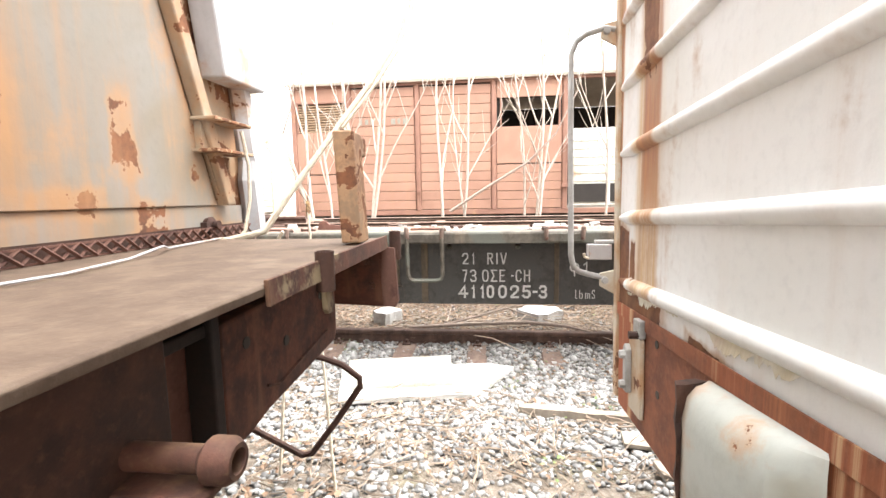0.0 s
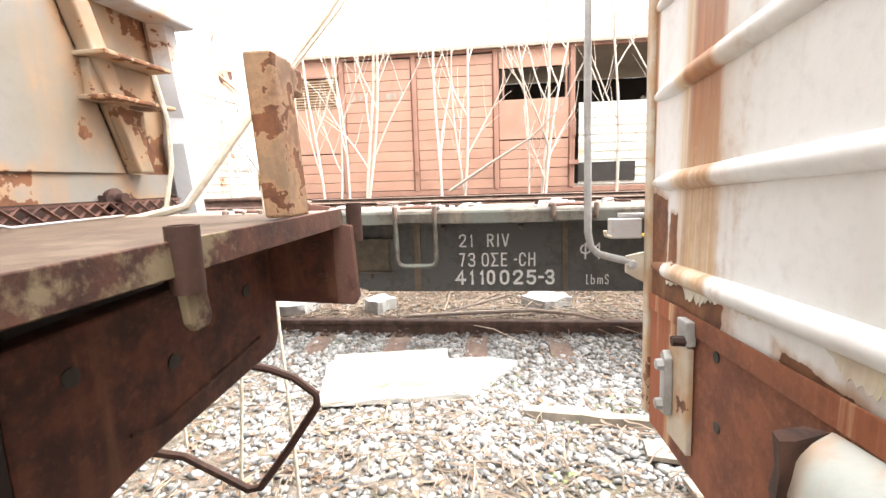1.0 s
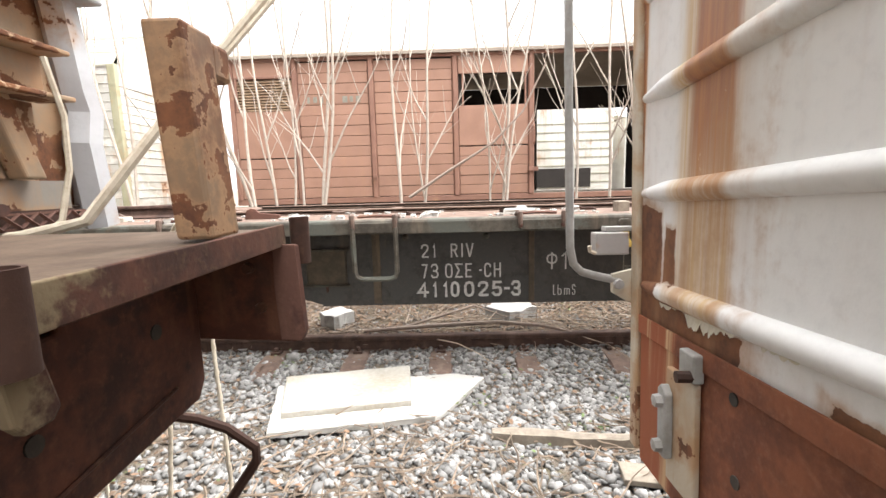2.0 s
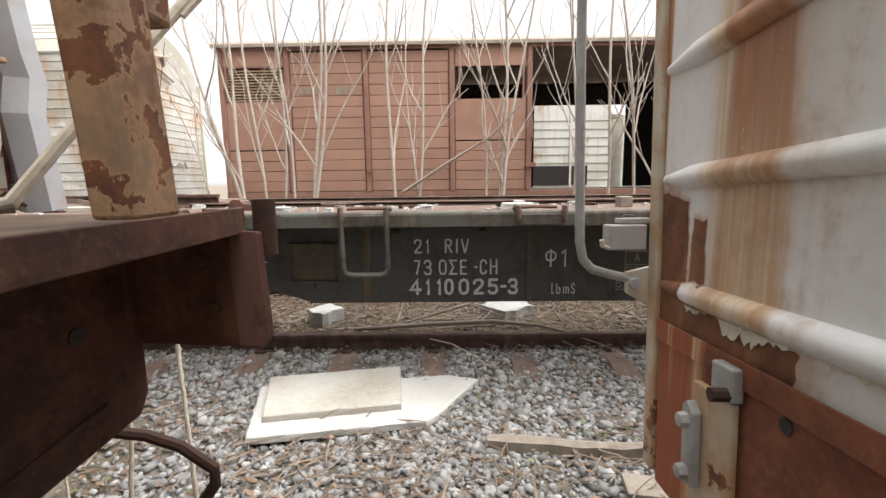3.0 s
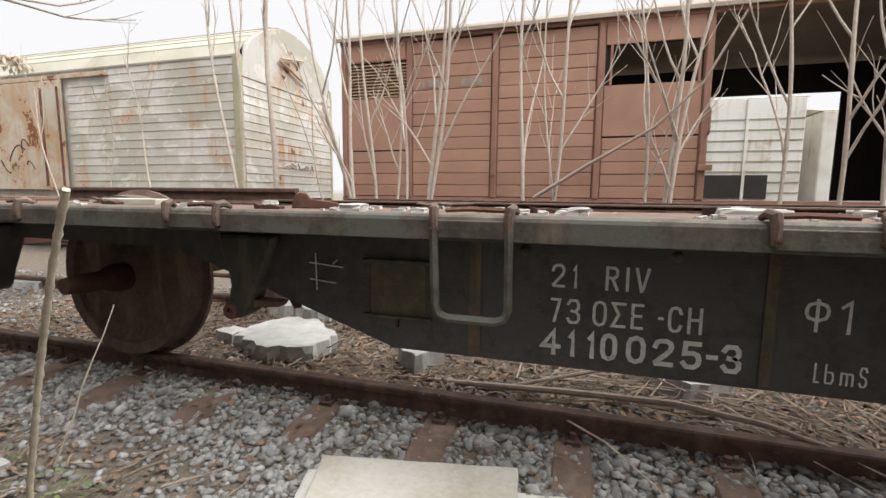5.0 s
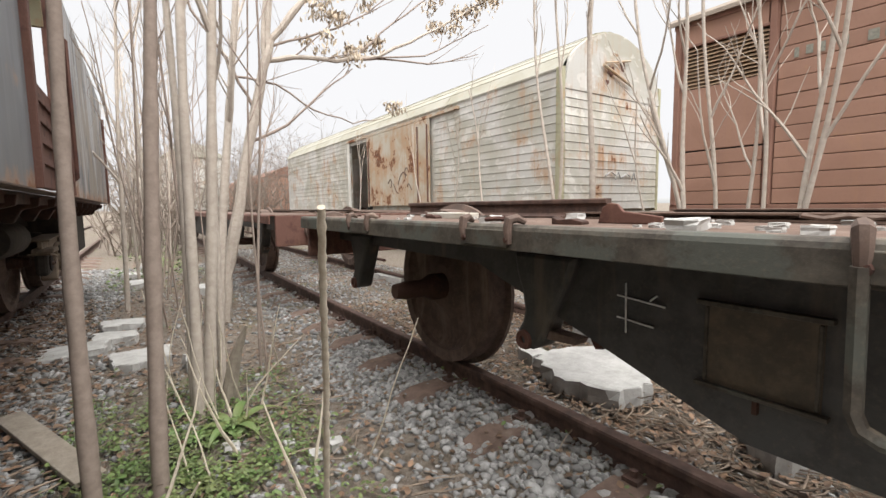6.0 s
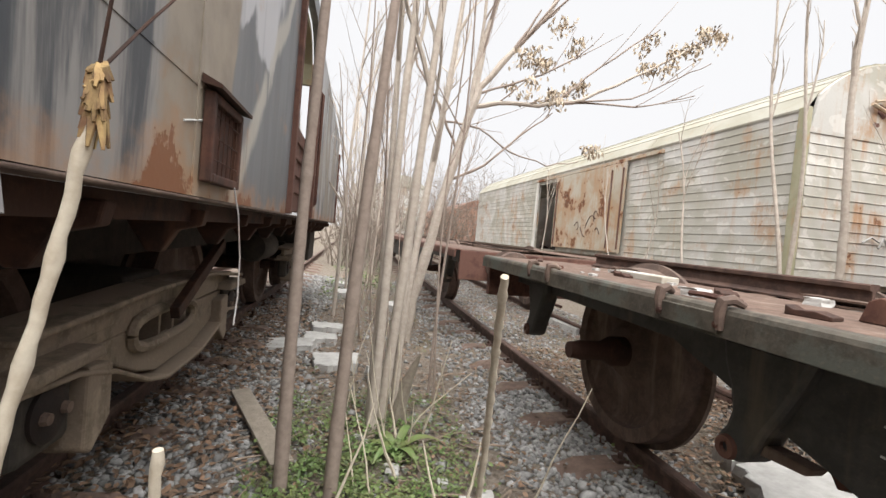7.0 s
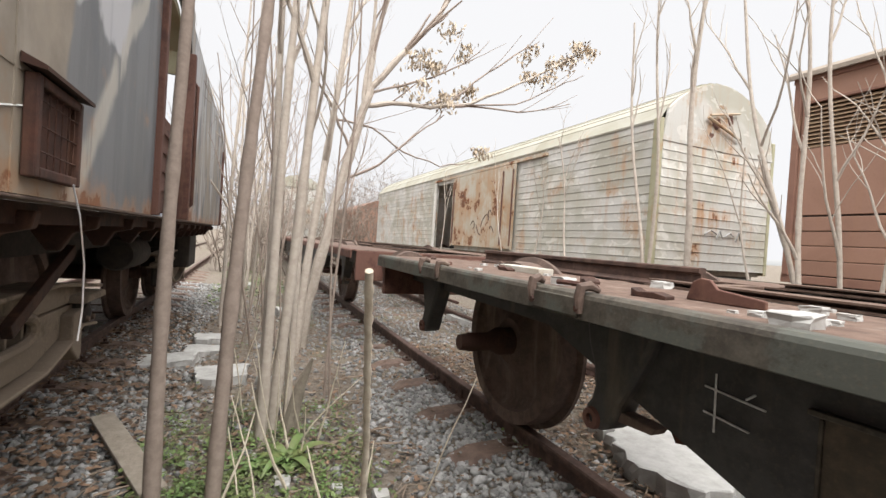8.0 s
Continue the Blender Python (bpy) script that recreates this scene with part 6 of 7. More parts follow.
def limb_with_twigs(parent, start, way, length, r, rng, mat, depth=1, name="limb", seeds=None):
    pts = wander(start, way, length, 7, 0.13, rng, 0.05)
    limb = part(name, G().tube(pts, taper(r, r * 0.35, 8), 6), mat, parent, "", 0, True)
    g = G()
    for i in range(2, 8):
        if rng.random() < 0.75:
            d = (pts[i] - pts[i - 1]).normalized()
            side = Vector((rng.uniform(-1, 1), rng.uniform(-1, 1), rng.uniform(0.0, 0.8))).normalized()
            tw = wander(pts[i], d * 0.8 + side * 0.7, length * rng.uniform(0.25, 0.5), 4, 0.15, rng, 0.05)
            g.tube(tw, taper(r * 0.40, r * 0.16, 5), 4)
            if depth > 1 and rng.random() < 0.7:
                g.tube(wander(tw[2], (tw[3] - tw[2]) + side.cross(d) * 0.05, length * 0.22, 3, 0.2, rng, 0.05), taper(r * 0.22, r * 0.12, 4), 4)
            if seeds is not None and i > 3:
                seeds.append(tw[-1])
    if g.v:
        part("twig_spray", g, mat, limb, "", 0, True)["kind"] = "stuff"
    if seeds is not None:
        seeds.append(pts[-1])
    return limb


def sapling(base, top, r, seed, limbs=4, mat="bark_pale", from_=0.45, spread=0.55, label="", group="saplings between the tracks", depth=1, bend=0.0, limb_len=1.2, trunk_steps=30):
    rng = random.Random(seed)
    base, top = Vector(base), Vector(top)
    t = thing("sapling", base, label or "bare young tree with a thin pale stem", "tree", group)
    n = trunk_steps
    pts = []
    ph = rng.uniform(0, 6.3)
    for i in range(n + 1):
        a = i / n
        off = Vector((math.sin(a * 5 + ph), math.cos(a * 4.3 + ph), 0)) * (0.022 + bend) * math.sin(math.pi * a)
        pts.append(base.lerp(top, a) + off + Vector((0, 0, -0.03 if i == 0 else 0)))
    tr = part("trunk", G().tube(pts, stem_knots(taper(r, r * 0.35, n + 1), rng), 10), M[mat], t, "smooth grey-brown stem", 0, True)
    length = (top - base).length
    for k in range(limbs):
        a = from_ + (0.96 - from_) * (k + rng.uniform(0.1, 0.9)) / limbs
        i = min(int(a * n), n - 1)
        az = rng.uniform(0, 6.283)
        way = Vector((math.cos(az) * spread, math.sin(az) * spread, 1.0))
        limb_with_twigs(t, pts[i], way, limb_len * rng.uniform(0.6, 1.2) * (1.15 - a * 0.5), r * (1.0 - 0.6 * a) * 0.75, rng, M[mat], depth)
    return t, pts


def knobbly(pts, r0, r1, seed):
    """A dry stalk with swollen nodes and slight kinks."""
    rng = random.Random(seed)
    pts = [Vector(p) for p in pts]
    out, rs = [], []
    for i in range(len(pts) - 1):
        m = max(2, int((pts[i + 1] - pts[i]).length / 0.016))
        for k in range(m):
            q = pts[i].lerp(pts[i + 1], k / m)
            out.append(q + Vector((rng.uniform(-1, 1), rng.uniform(-1, 1), 0)) * 0.0011)
    out.append(pts[-1])
    n = len(out)
    for i in range(n):
        rs.append((r0 + (r1 - r0) * i / (n - 1)) * (1.28 if i % 5 == 3 else rng.uniform(0.93, 1.06)))
    return G().tube(out, rs, 12)


# row of saplings between the near and the middle track
sapling((-1.95, 2.155, 0), (-2.06, 2.19, 4.6), 0.033, 11, 3, "bark", 0.62, 0.5, "bare sapling with smooth brown-grey stem")
sapling((-1.93, 2.385, 0), (-2.10, 2.60, 4.8), 0.034, 12, 4, "bark", 0.55, 0.5, "bare sapling with smooth brown-grey stem")
sapling((-2.62, 2.60, 0), (-2.72, 2.74, 4.9), 0.033, 13, 4, "bark_pale", 0.45, 0.5)
sapling((-2.74, 2.66, 0), (-2.80, 3.02, 4.8), 0.036, 14, 5, "bark_pale", 0.42, 0.6)
sapling((-2.88, 2.60, 0), (-3.05, 2.62, 4.6), 0.028, 15, 4, "bark_pale", 0.45, 0.5)
sapling((-3.0, 2.78, 0), (-3.3, 2.95, 4.6), 0.026, 16, 4, "bark_pale", 0.4, 0.5)
sapling((-4.7, 2.98, 0), (-4.8, 3.45, 4.8), 0.05, 17, 6, "bark_pale", 0.4, 0.6, "", "saplings between the tracks", 2)
sapling((-6.2, 2.2, 0), (-6.4, 2.35, 4.6), 0.028, 18, 6, "bark_pale", 0.3, 0.6, "", "saplings between the tracks", 2)
for k in range(9):
    rg = random.Random(400 + k)
    b = Vector((-6.6 - 1.15 * k + rg.uniform(-0.4, 0.4), rg.uniform(2.25, 3.0), 0))
    sapling(b, b + Vector((rg.uniform(-0.5, 0.5), rg.uniform(-0.3, 0.3), rg.uniform(3.0, 4.8))), rg.uniform(0.018, 0.034), 420 + k, 6, "bark_pale", 0.25, 0.6, "", "saplings between the tracks", 2)


for k in range(14):
    rg = random.Random(460 + k)
    b = Vector((-2.9 - 0.42 * k + rg.uniform(-0.2, 0.2), rg.uniform(2.35, 3.3), 0))
    sapling(b, b + Vector((rg.uniform(-0.6, 0.4), rg.uniform(-0.5, 0.6), rg.uniform(2.6, 4.6))), rg.uniform(0.008, 0.014), 480 + k, 5, "bark", 0.3, 0.7, "thin bare whip among the saplings", "saplings between the tracks", 2, 0.03, 1.0)


def seed_bunch(parent, at, rng, count=70, size=0.16):
    """A hanging bunch of dry winged seeds."""
    g = G()
    for k in range(count):
        p = Vector(at) + Vector((rng.gauss(0, size * 0.45), rng.gauss(0, size * 0.45), -abs(rng.gauss(0, size * 0.6))))
        u = Vector((rng.uniform(-1, 1), rng.uniform(-1, 1), rng.uniform(-2.2, -0.2))).normalized() * rng.uniform(0.028, 0.05)
        v = u.cross(Vector((rng.uniform(-1, 1), rng.uniform(-1, 1), rng.uniform(-1, 1)))).normalized() * 0.016
        g.add([p - u, p + v + u * 0.1, p + u, p - v + u * 0.1], [(0, 1, 2, 3)])
    part("seed_bunch", g, M["seed"], parent, "hanging bunch of dry winged seeds")["kind"] = "stuff"


def leaning_tree():
    rng = random.Random(77)
    X = -5.0
    t = thing("leaning_tree", (X, 3.08, 0), "leaning young tree with long limbs and dry brown seed bunches", "tree", "saplings between the tracks")

    def limb(path, r0, r1, parent=t, name="limb", shoots=0):
        pts = []
        for i in range(len(path) - 1):
            a, b = path[i], path[i + 1]
            for k in range(3):
                q = k / 3
                pts.append(Vector((X + rng.uniform(-0.02, 0.02), a[0] + (b[0] - a[0]) * q + rng.uniform(-0.012, 0.012), a[1] + (b[1] - a[1]) * q + rng.uniform(-0.012, 0.012))))
        pts.append(Vector((X, *path[-1])))
        ob = part(name, G().tube(pts, stem_knots(taper(r0, r1, len(pts)), rng), 8), M["bark"] if r0 < 0.02 else M["bark_pale"], parent, "", 0, True)
        g = G()
        for k in range(shoots):
            i = rng.randrange(2, len(pts) - 1)
            d = (pts[i + 1] - pts[i]).normalized()
            way = d * 0.9 + Vector((rng.uniform(-0.5, 0.5), rng.uniform(-0.35, 0.35), rng.uniform(-0.1, 0.6)))
            g.tube(wander(pts[i], way, rng.uniform(0.3, 0.8), 5, 0.12, rng, 0.04), taper(r1 * 1.1, r1 * 0.5, 6), 5)
        if g.v:
            part("twig_spray", g, M["bark"], ob, "", 0, True)["kind"] = "stuff"
        return ob

    limb(((3.08, -0.03), (3.12, 0.5), (3.24, 1.0), (3.42, 1.9), (3.62, 2.78), (3.70, 3.05)), 0.066, 0.044, name="trunk")
    limb(((3.69, 3.03), (4.08, 3.55), (4.5, 4.1), (4.8, 4.7)), 0.038, 0.02, shoots=7)
    limb(((3.66, 2.92), (3.72, 3.65), (3.85, 4.2), (3.95, 5.0)), 0.034, 0.016, shoots=7)
    limb(((3.62, 2.78), (3.64, 3.3), (3.70, 4.1), (3.6, 4.8)), 0.026, 0.012, shoots=5)
    limb(((3.66, 2.84), (3.95, 2.92), (4.45, 2.97), (5.0, 3.1), (5.7, 3.5), (6.2, 3.8), (6.8, 4.2)), 0.032, 0.009, shoots=5)
    limb(((4.45, 2.97), (5.1, 3.1), (5.74, 3.12), (6.1, 3.22), (6.6, 3.4)), 0.015, 0.005, shoots=4)
    limb(((4.7, 3.04), (5.05, 3.4), (5.6, 3.85), (6.0, 4.15)), 0.014, 0.006, shoots=3)
    limb(((4.9, 3.08), (5.7, 3.22), (6.35, 3.6), (6.8, 3.85)), 0.012, 0.005, shoots=3)
    limb(((3.7, 3.0), (4.3, 3.25), (4.75, 3.5), (5.1, 3.8)), 0.016, 0.006, shoots=4)
    limb(((3.3, 2.62), (3.75, 2.6), (4.15, 2.35), (4.65, 2.25), (5.05, 2.35)), 0.014, 0.005, shoots=3)
    limb(((3.45, 1.95), (3.85, 2.15), (4.3, 2.6), (4.65, 2.9)), 0.018, 0.006, shoots=3)
    limb(((3.5, 2.3), (3.3, 2.7), (2.95, 3.2), (2.8, 3.8)), 0.018, 0.008, shoots=4)
    for y, z, k in ((4.3, 3.6, 3), (4.5, 3.5, 3), (4.75, 3.2, 3), (5.0, 3.35, 3), (4.25, 3.2, 3), (4.6, 3.05, 2), (4.75, 4.0, 2), (4.95, 3.8, 2), (5.8, 4.0, 2), (6.0, 3.72, 3), (6.25, 3.85, 2), (6.4, 4.05, 3), (6.65, 4.2, 3), (6.9, 4.15, 2), (5.2, 2.55, 2)):
        for q in range(k):
            seed_bunch(t, (X + rng.uniform(-0.14, 0.14), y + rng.uniform(-0.13, 0.13), z + rng.uniform(-0.06, 0.08)), rng, 34, 0.12)


leaning_tree()

# saplings that grow between the flat wagon and the brown one
row = ((-2.1, 7.2, -3.05, 4.6, 0.034, 3), (-2.0, 7.0, -2.5, 5.0, 0.032, 3), (-1.85, 7.0, -1.95, 5.0, 0.026, 3), (-1.7, 7.05, -1.5, 5.0, 0.022, 2), (-1.45, 7.0, -1.75, 5.2, 0.024, 3), (-1.3, 7.0, -0.75, 5.1, 0.03, 3), (-1.2, 7.0, -1.0, 5.2, 0.032, 3),
       (-0.12, 7.0, -0.03, 5.2, 0.030, 2), (0.1, 7.05, 0.6, 5.1, 0.028, 3), (0.3, 7.1, 0.1, 4.4, 0.018, 2), (1.2, 6.9, 0.9, 4.8, 0.022, 3), (1.35, 6.95, 1.35, 5.0, 0.03, 5), (1.3, 6.95, 1.9, 4.8, 0.026, 4), (2.35, 7.0, 2.25, 5.2, 0.026, 4), (2.75, 7.0, 2.85, 5.2, 0.028, 4), (3.3, 7.0, 2.7, 5.2, 0.028, 4),
       (3.5, 7.0, 3.55, 5.3, 0.034, 6), (4.05, 7.0, 3.6, 5.2, 0.028, 4), (4.6, 7.0, 4.4, 5.2, 0.03, 4), (5.2, 7.0, 5.3, 5.6, 0.05, 6), (5.6, 6.9, 5.7, 5.8, 0.065, 6), (5.9, 7.0, 6.3, 5.6, 0.05, 6), (6.5, 7.1, 6.2, 5.5, 0.05, 6), (7.3, 7.0, 7.5, 5.5, 0.05, 5))
for k, (xb, yb, xt, zt, r, lm) in enumerate(row):
    sapling((xb, yb, 0), (xt, yb + 0.15 * math.sin(k * 2.1), zt), r * 0.86, 100 + k, lm + 2, "bark_pale", 0.22, 0.5, "bare sapling growing up beside the brown wagon", "saplings beside the brown wagon", 1, 0.06, 1.5)
# saplings in front of the cream wagon
for k, (xb, yb, xt, yt, zt, r, lm) in enumerate(((-3.5, 7.2, -3.42, 7.2, 4.6, 0.05, 3), (-3.98, 7.2, -4.5, 7.2, 4.5, 0.03, 3), (-4.05, 7.3, -4.1, 7.2, 4.7, 0.03, 3), (-2.62, 7.25, -2.85, 7.2, 2.5, 0.018, 1), (-5.4, 7.3, -6.0, 7.2, 3.2, 0.022, 3), (-6.6, 7.3, -6.5, 7.3, 2.6, 0.016, 2), (-7.6, 7.3, -8.1, 7.3, 2.9, 0.016, 3), (-10.6, 7.2, -10.8, 7.2, 3.0, 0.018, 4))):
    sapling((xb, yb, 0), (xt, yt, zt), r, 200 + k, lm, "bark_pale", 0.62, 0.3, "bare thin sapling in front of the cream wagon", "saplings beside the cream wagon", 1, 0.04, 1.2)

# slanting dead branch across the brown wagon's side
single("dead_branch", G().tube([(0.05, 6.9, 1.2), (0.6, 6.88, 1.55), (1.2, 6.85, 1.9), (1.6, 6.83, 2.3), (1.9, 6.8, 2.9)], taper(0.022, 0.01, 5), 7), M["bark"], (0.05, 6.9, 1.2), "dead grey branch leaning against the saplings", "branch", "", "", 0, True)
# vine stem that climbs from the platform
vb = thing("climbing_stem", (-0.18, 1.70, 1.30), "bare climbing stem rising from the rusty platform", "branch")
vine = [(-0.52, 1.72, 1.25), (-0.30, 1.66, 1.27), (-0.18, 1.70, 1.30), (-0.07, 1.80, 1.50), (0.05, 1.90, 1.70), (0.17, 2.0, 1.90), (0.25, 2.07, 2.05), (0.31, 2.13, 2.22), (0.345, 2.16, 2.45), (0.36, 2.18, 2.9)]
part("stem", G().tube(vine, taper(0.0145, 0.009, 10), 8), M["dry_stem"], vb, "", 0, True)
part("stem", G().tube([Vector(p) + Vector((0.018 + 0.01 * math.sin(i), 0.01, 0.004)) for i, p in enumerate(vine[4:])], taper(0.008, 0.006, 6), 6), M["dry_stem"], vb, "", 0, True)

# dry plant stalk with its withered head, close to the camera's way
ds = thing("dry_stalk", (-0.10, 2.05, 0), "withered plant stalk with a dry yellow head and two twigs", "plant", "dry stalks")
part("stem", knobbly([(-0.07, 2.01, -0.02), (-0.12, 2.075, 0.5), (-0.165, 2.13, 0.95), (-0.195, 2.165, 1.2), (-0.205, 2.178, 1.30), (-0.212, 2.188, 1.385)], 0.0075, 0.005, 41), M["dry_stem"], ds, "", 0, True)
hg = G()
rg = random.Random(5)
for k in range(44):
    a = rg.uniform(0, 6.28)
    c = Vector((-0.212, 2.188, 1.385 + rg.uniform(-0.012, 0.02)))
    tip = c + Vector((math.cos(a) * 0.010, math.sin(a) * 0.010, rg.uniform(-0.045, 0.004)))
    hg.tube([c, (c + tip) / 2 + Vector((0, 0, 0.004)), tip], [0.0038, 0.0042, 0.0014], 5)
part("withered_head", hg, M["dry_head"], ds, "curled dry yellow leaves", 0, True)["kind"] = "stuff"
for way, ln in (((0.02, 0.06, 0.35), 0.36), ((-0.25, 0.05, 0.3), 0.40)):
    part("twig", G().tube(wander((-0.212, 2.188, 1.40), way, ln, 5, 0.06, rg), taper(0.0017, 0.0007, 6), 5), M["rust_frame"], ds, "thin dark twig", 0, True)
st = thing("dry_stalk", (-1.15, 2.88, 0), "tall dry pale plant stalk standing alone", "plant", "dry stalks")
part("stem", knobbly([(-1.22, 2.87, -0.02), (-1.08, 2.83, 0.35), (-0.90, 2.78, 0.75), (-0.72, 2.72, 1.04), (-0.64, 2.695, 1.15), (-0.582, 2.676, 1.228)], 0.0095, 0.008, 42), M["dry_stem"], st, "", 0, True)
st = thing("dry_stalk", (-0.42, 2.17, 0), "short broken dry stalk beside the near track", "plant", "dry stalks")
part("stem", knobbly([(-0.42, 2.15, -0.02), (-0.38, 2.18, 0.5), (-0.354, 2.2, 1.02)], 0.008, 0.006, 43), M["dry_stem"], st, "", 0, True)
for k in range(26):
    rg = random.Random(900 + k)
    b = Vector((-2.75 + rg.gauss(0, 0.22), 2.72 + rg.gauss(0, 0.13), -0.02)) if k < 16 else Vector((rg.uniform(-3.4, -0.9), rg.uniform(2.1, 3.3), -0.02))
    if b.x > -1.1 and b.y > 2.7:
        b.x -= 0.5
    pts = wander(b, (rg.uniform(-0.35, 0.35), rg.uniform(-0.35, 0.35), 1), rg.uniform(0.25, 0.8), 6, 0.14, rg)
    single("dry_stalk", G().tube(pts, taper(rg.uniform(0.004, 0.011), 0.0022, 7), 5), M["dry_stem"], b, "broken dry plant stalk among the weeds", "plant", "dry stalks", "", 0, True)
# stump with split bark at the foot of the clump
single("stump", G().tube([(-2.74, 2.78, -0.04), (-2.73, 2.79, 0.12), (-2.70, 2.82, 0.30), (-2.66, 2.86, 0.44), (-2.62, 2.88, 0.52)], [0.06, 0.045, 0.036, 0.022, 0.006], 9), M["old_wood"], (-2.74, 2.78, 0), "split dead stump among the stems", "stump", "", "", 0, True)


# ---- slabs, blocks and boards ----
def rough_block(name, poly, z0, z1, mat, label, category, group="", jag=0.012, seed=1, tilt=(0, 0)):
    """A slab with broken, uneven edges."""
    rng = random.Random(seed)
    pts = []
    n = len(poly)
    for i in range(n):
        a, b = Vector(poly[i]), Vector(poly[(i + 1) % n])
        m = max(2, int((b - a).length / 0.05))
        for k in range(m):
            q = a.lerp(b, k / m)
            w = 0 if k == 0 else jag
            pts.append((q.x + rng.uniform(-w, w), q.y + rng.uniform(-w, w)))
    c = Vector((sum(p[0] for p in pts) / len(pts), sum(p[1] for p in pts) / len(pts)))
    g = G()
    rings = ((z0, 1.0), ((z0 + z1) / 2, 1.0), (z1 - 0.006, 0.995), (z1, 0.97))
    for z, s in rings:
        for x, y in pts:
            g.v.append((c.x + (x - c.x) * s + (rng.uniform(-jag, jag) * 0.5 if z != z1 else 0), c.y + (y - c.y) * s + (rng.uniform(-jag, jag) * 0.5 if z != z1 else 0), z + (x - c.x) * tilt[0] + (y - c.y) * tilt[1] + rng.uniform(-jag, jag) * 0.15))
    m = len(pts)
    g.f += [(j * m + i, j * m + (i + 1) % m, (j + 1) * m + (i + 1) % m, (j + 1) * m + i) for j in range(3) for i in range(m)]
    g.f += [tuple(range(m - 1, -1, -1)), tuple(range(3 * m, 4 * m))]
    return single(name, g, M[mat], (c.x, c.y, z0), label, category, group)


rough_block("stone_slab", [(-0.38, 2.92), (0.53, 3.08), (0.60, 3.16), (0.845, 3.60), (0.66, 3.66), (-0.54, 3.50)], 0.022, 0.062, "marble", "cream marble slab lying on the gravel", "slab", "slabs on the gravel", 0.004, 3)
rough_block("stone_slab", [(-0.35, 3.06), (0.385, 3.195), (0.325, 3.715), (-0.50, 3.55)], 0.063, 0.102, "marble_top", "smaller stained slab lying on a larger one", "slab", "slabs on the gravel", 0.003, 4)
rough_block("white_block", [(-1.80, 4.50), (-1.45, 4.36), (-1.12, 4.44), (-1.05, 4.64), (-1.38, 4.95), (-1.68, 4.94), (-1.83, 4.70)], 0.125, 0.235, "white_stone", "broken white concrete slab under the flat wagon", "block", "white blocks", 0.02, 5, (0.03, 0.05))
rough_block("white_block", [(-2.08, 4.62), (-1.88, 4.56), (-1.86, 4.72), (-2.02, 4.76)], 0.05, 0.19, "white_stone", "white broken block under the flat wagon", "block", "white blocks", 0.015, 6)
rough_block("white_block", [(-2.2, 5.36), (-1.5, 5.28), (-1.45, 5.42), (-2.15, 5.52)], 0.04, 0.22, "white_stone", "white broken block under the flat wagon", "block", "white blocks", 0.02, 7)
rough_block("white_block", [(-0.57, 4.58), (-0.40, 4.44), (-0.27, 4.62), (-0.43, 4.78)], 0.06, 0.25, "white_stone", "white broken block under the flat wagon", "block", "white blocks", 0.018, 8)
rough_block("white_block", [(0.93, 4.70), (1.13, 4.50), (1.39, 4.66), (1.33, 4.80), (1.05, 4.84)], 0.06, 0.25, "white_stone", "white broken block under the flat wagon", "block", "white blocks", 0.018, 9, (0, 0.05))
for k, (x, y, a, b, h) in enumerate(((-4.5, 1.84, 0.40, 0.48, 0.075), (-4.85, 2.12, 0.36, 0.34, 0.07), (-5.35, 2.16, 0.36, 0.36, 0.08), (-3.95, 2.32, 0.42, 0.40, 0.085), (-3.6, 2.66, 0.18, 0.14, 0.1), (-7.0, 3.05, 0.35, 0.25, 0.12), (-8.2, 2.3, 0.5, 0.3, 0.1), (-9.4, 2.2, 0.5, 0.3, 0.1), (-6.3, 4.85, 0.55, 0.22, 0.07), (-5.9, 5.6, 0.9, 0.25, 0.16), (-3.3, 5.3, 0.6, 0.25, 0.1), (-10.5, 2.5, 0.5, 0.3, 0.12))):
    rough_block("white_block", [(x - a / 2, y - b / 2), (x + a / 2, y - b * 0.4), (x + a * 0.45, y + b / 2), (x - a * 0.4, y + b * 0.55)], -0.02, h, "white_stone", "broken white block lying between the tracks" if y < 4 else "broken white block beside the rails", "block", "white blocks", 0.022, 20 + k, (0.04 * math.sin(k), 0.05 * math.cos(k * 2)))
# flaked log and boards
g = G()
for i in range(9):
    a = i / 8
    c = Vector((0.84 + 0.86 * a, 2.93 - 0.09 * a + 0.01 * math.sin(i), 0.035))
    w, h = 0.052 * (1 - 0.35 * a) * (0.6 if i == 0 else 1), 0.035
    g.v += [(c.x, c.y - w, c.z - h), (c.x, c.y - w * 0.9, c.z + h * 0.6 + 0.006 * math.sin(i * 3)), (c.x, c.y - 0.01, c.z + h), (c.x, c.y + w * 0.8, c.z + h * 0.5), (c.x, c.y + w, c.z - h)]
g.f += [(i * 5 + j, i * 5 + (j + 1) % 5, (i + 1) * 5 + (j + 1) % 5, (i + 1) * 5 + j) for i in range(8) for j in range(5)] + [(4, 3, 2, 1, 0), (40, 41, 42, 43, 44)]
single("log", g, M["old_wood"], (1.2, 2.9, 0), "weathered split log on the gravel", "log")
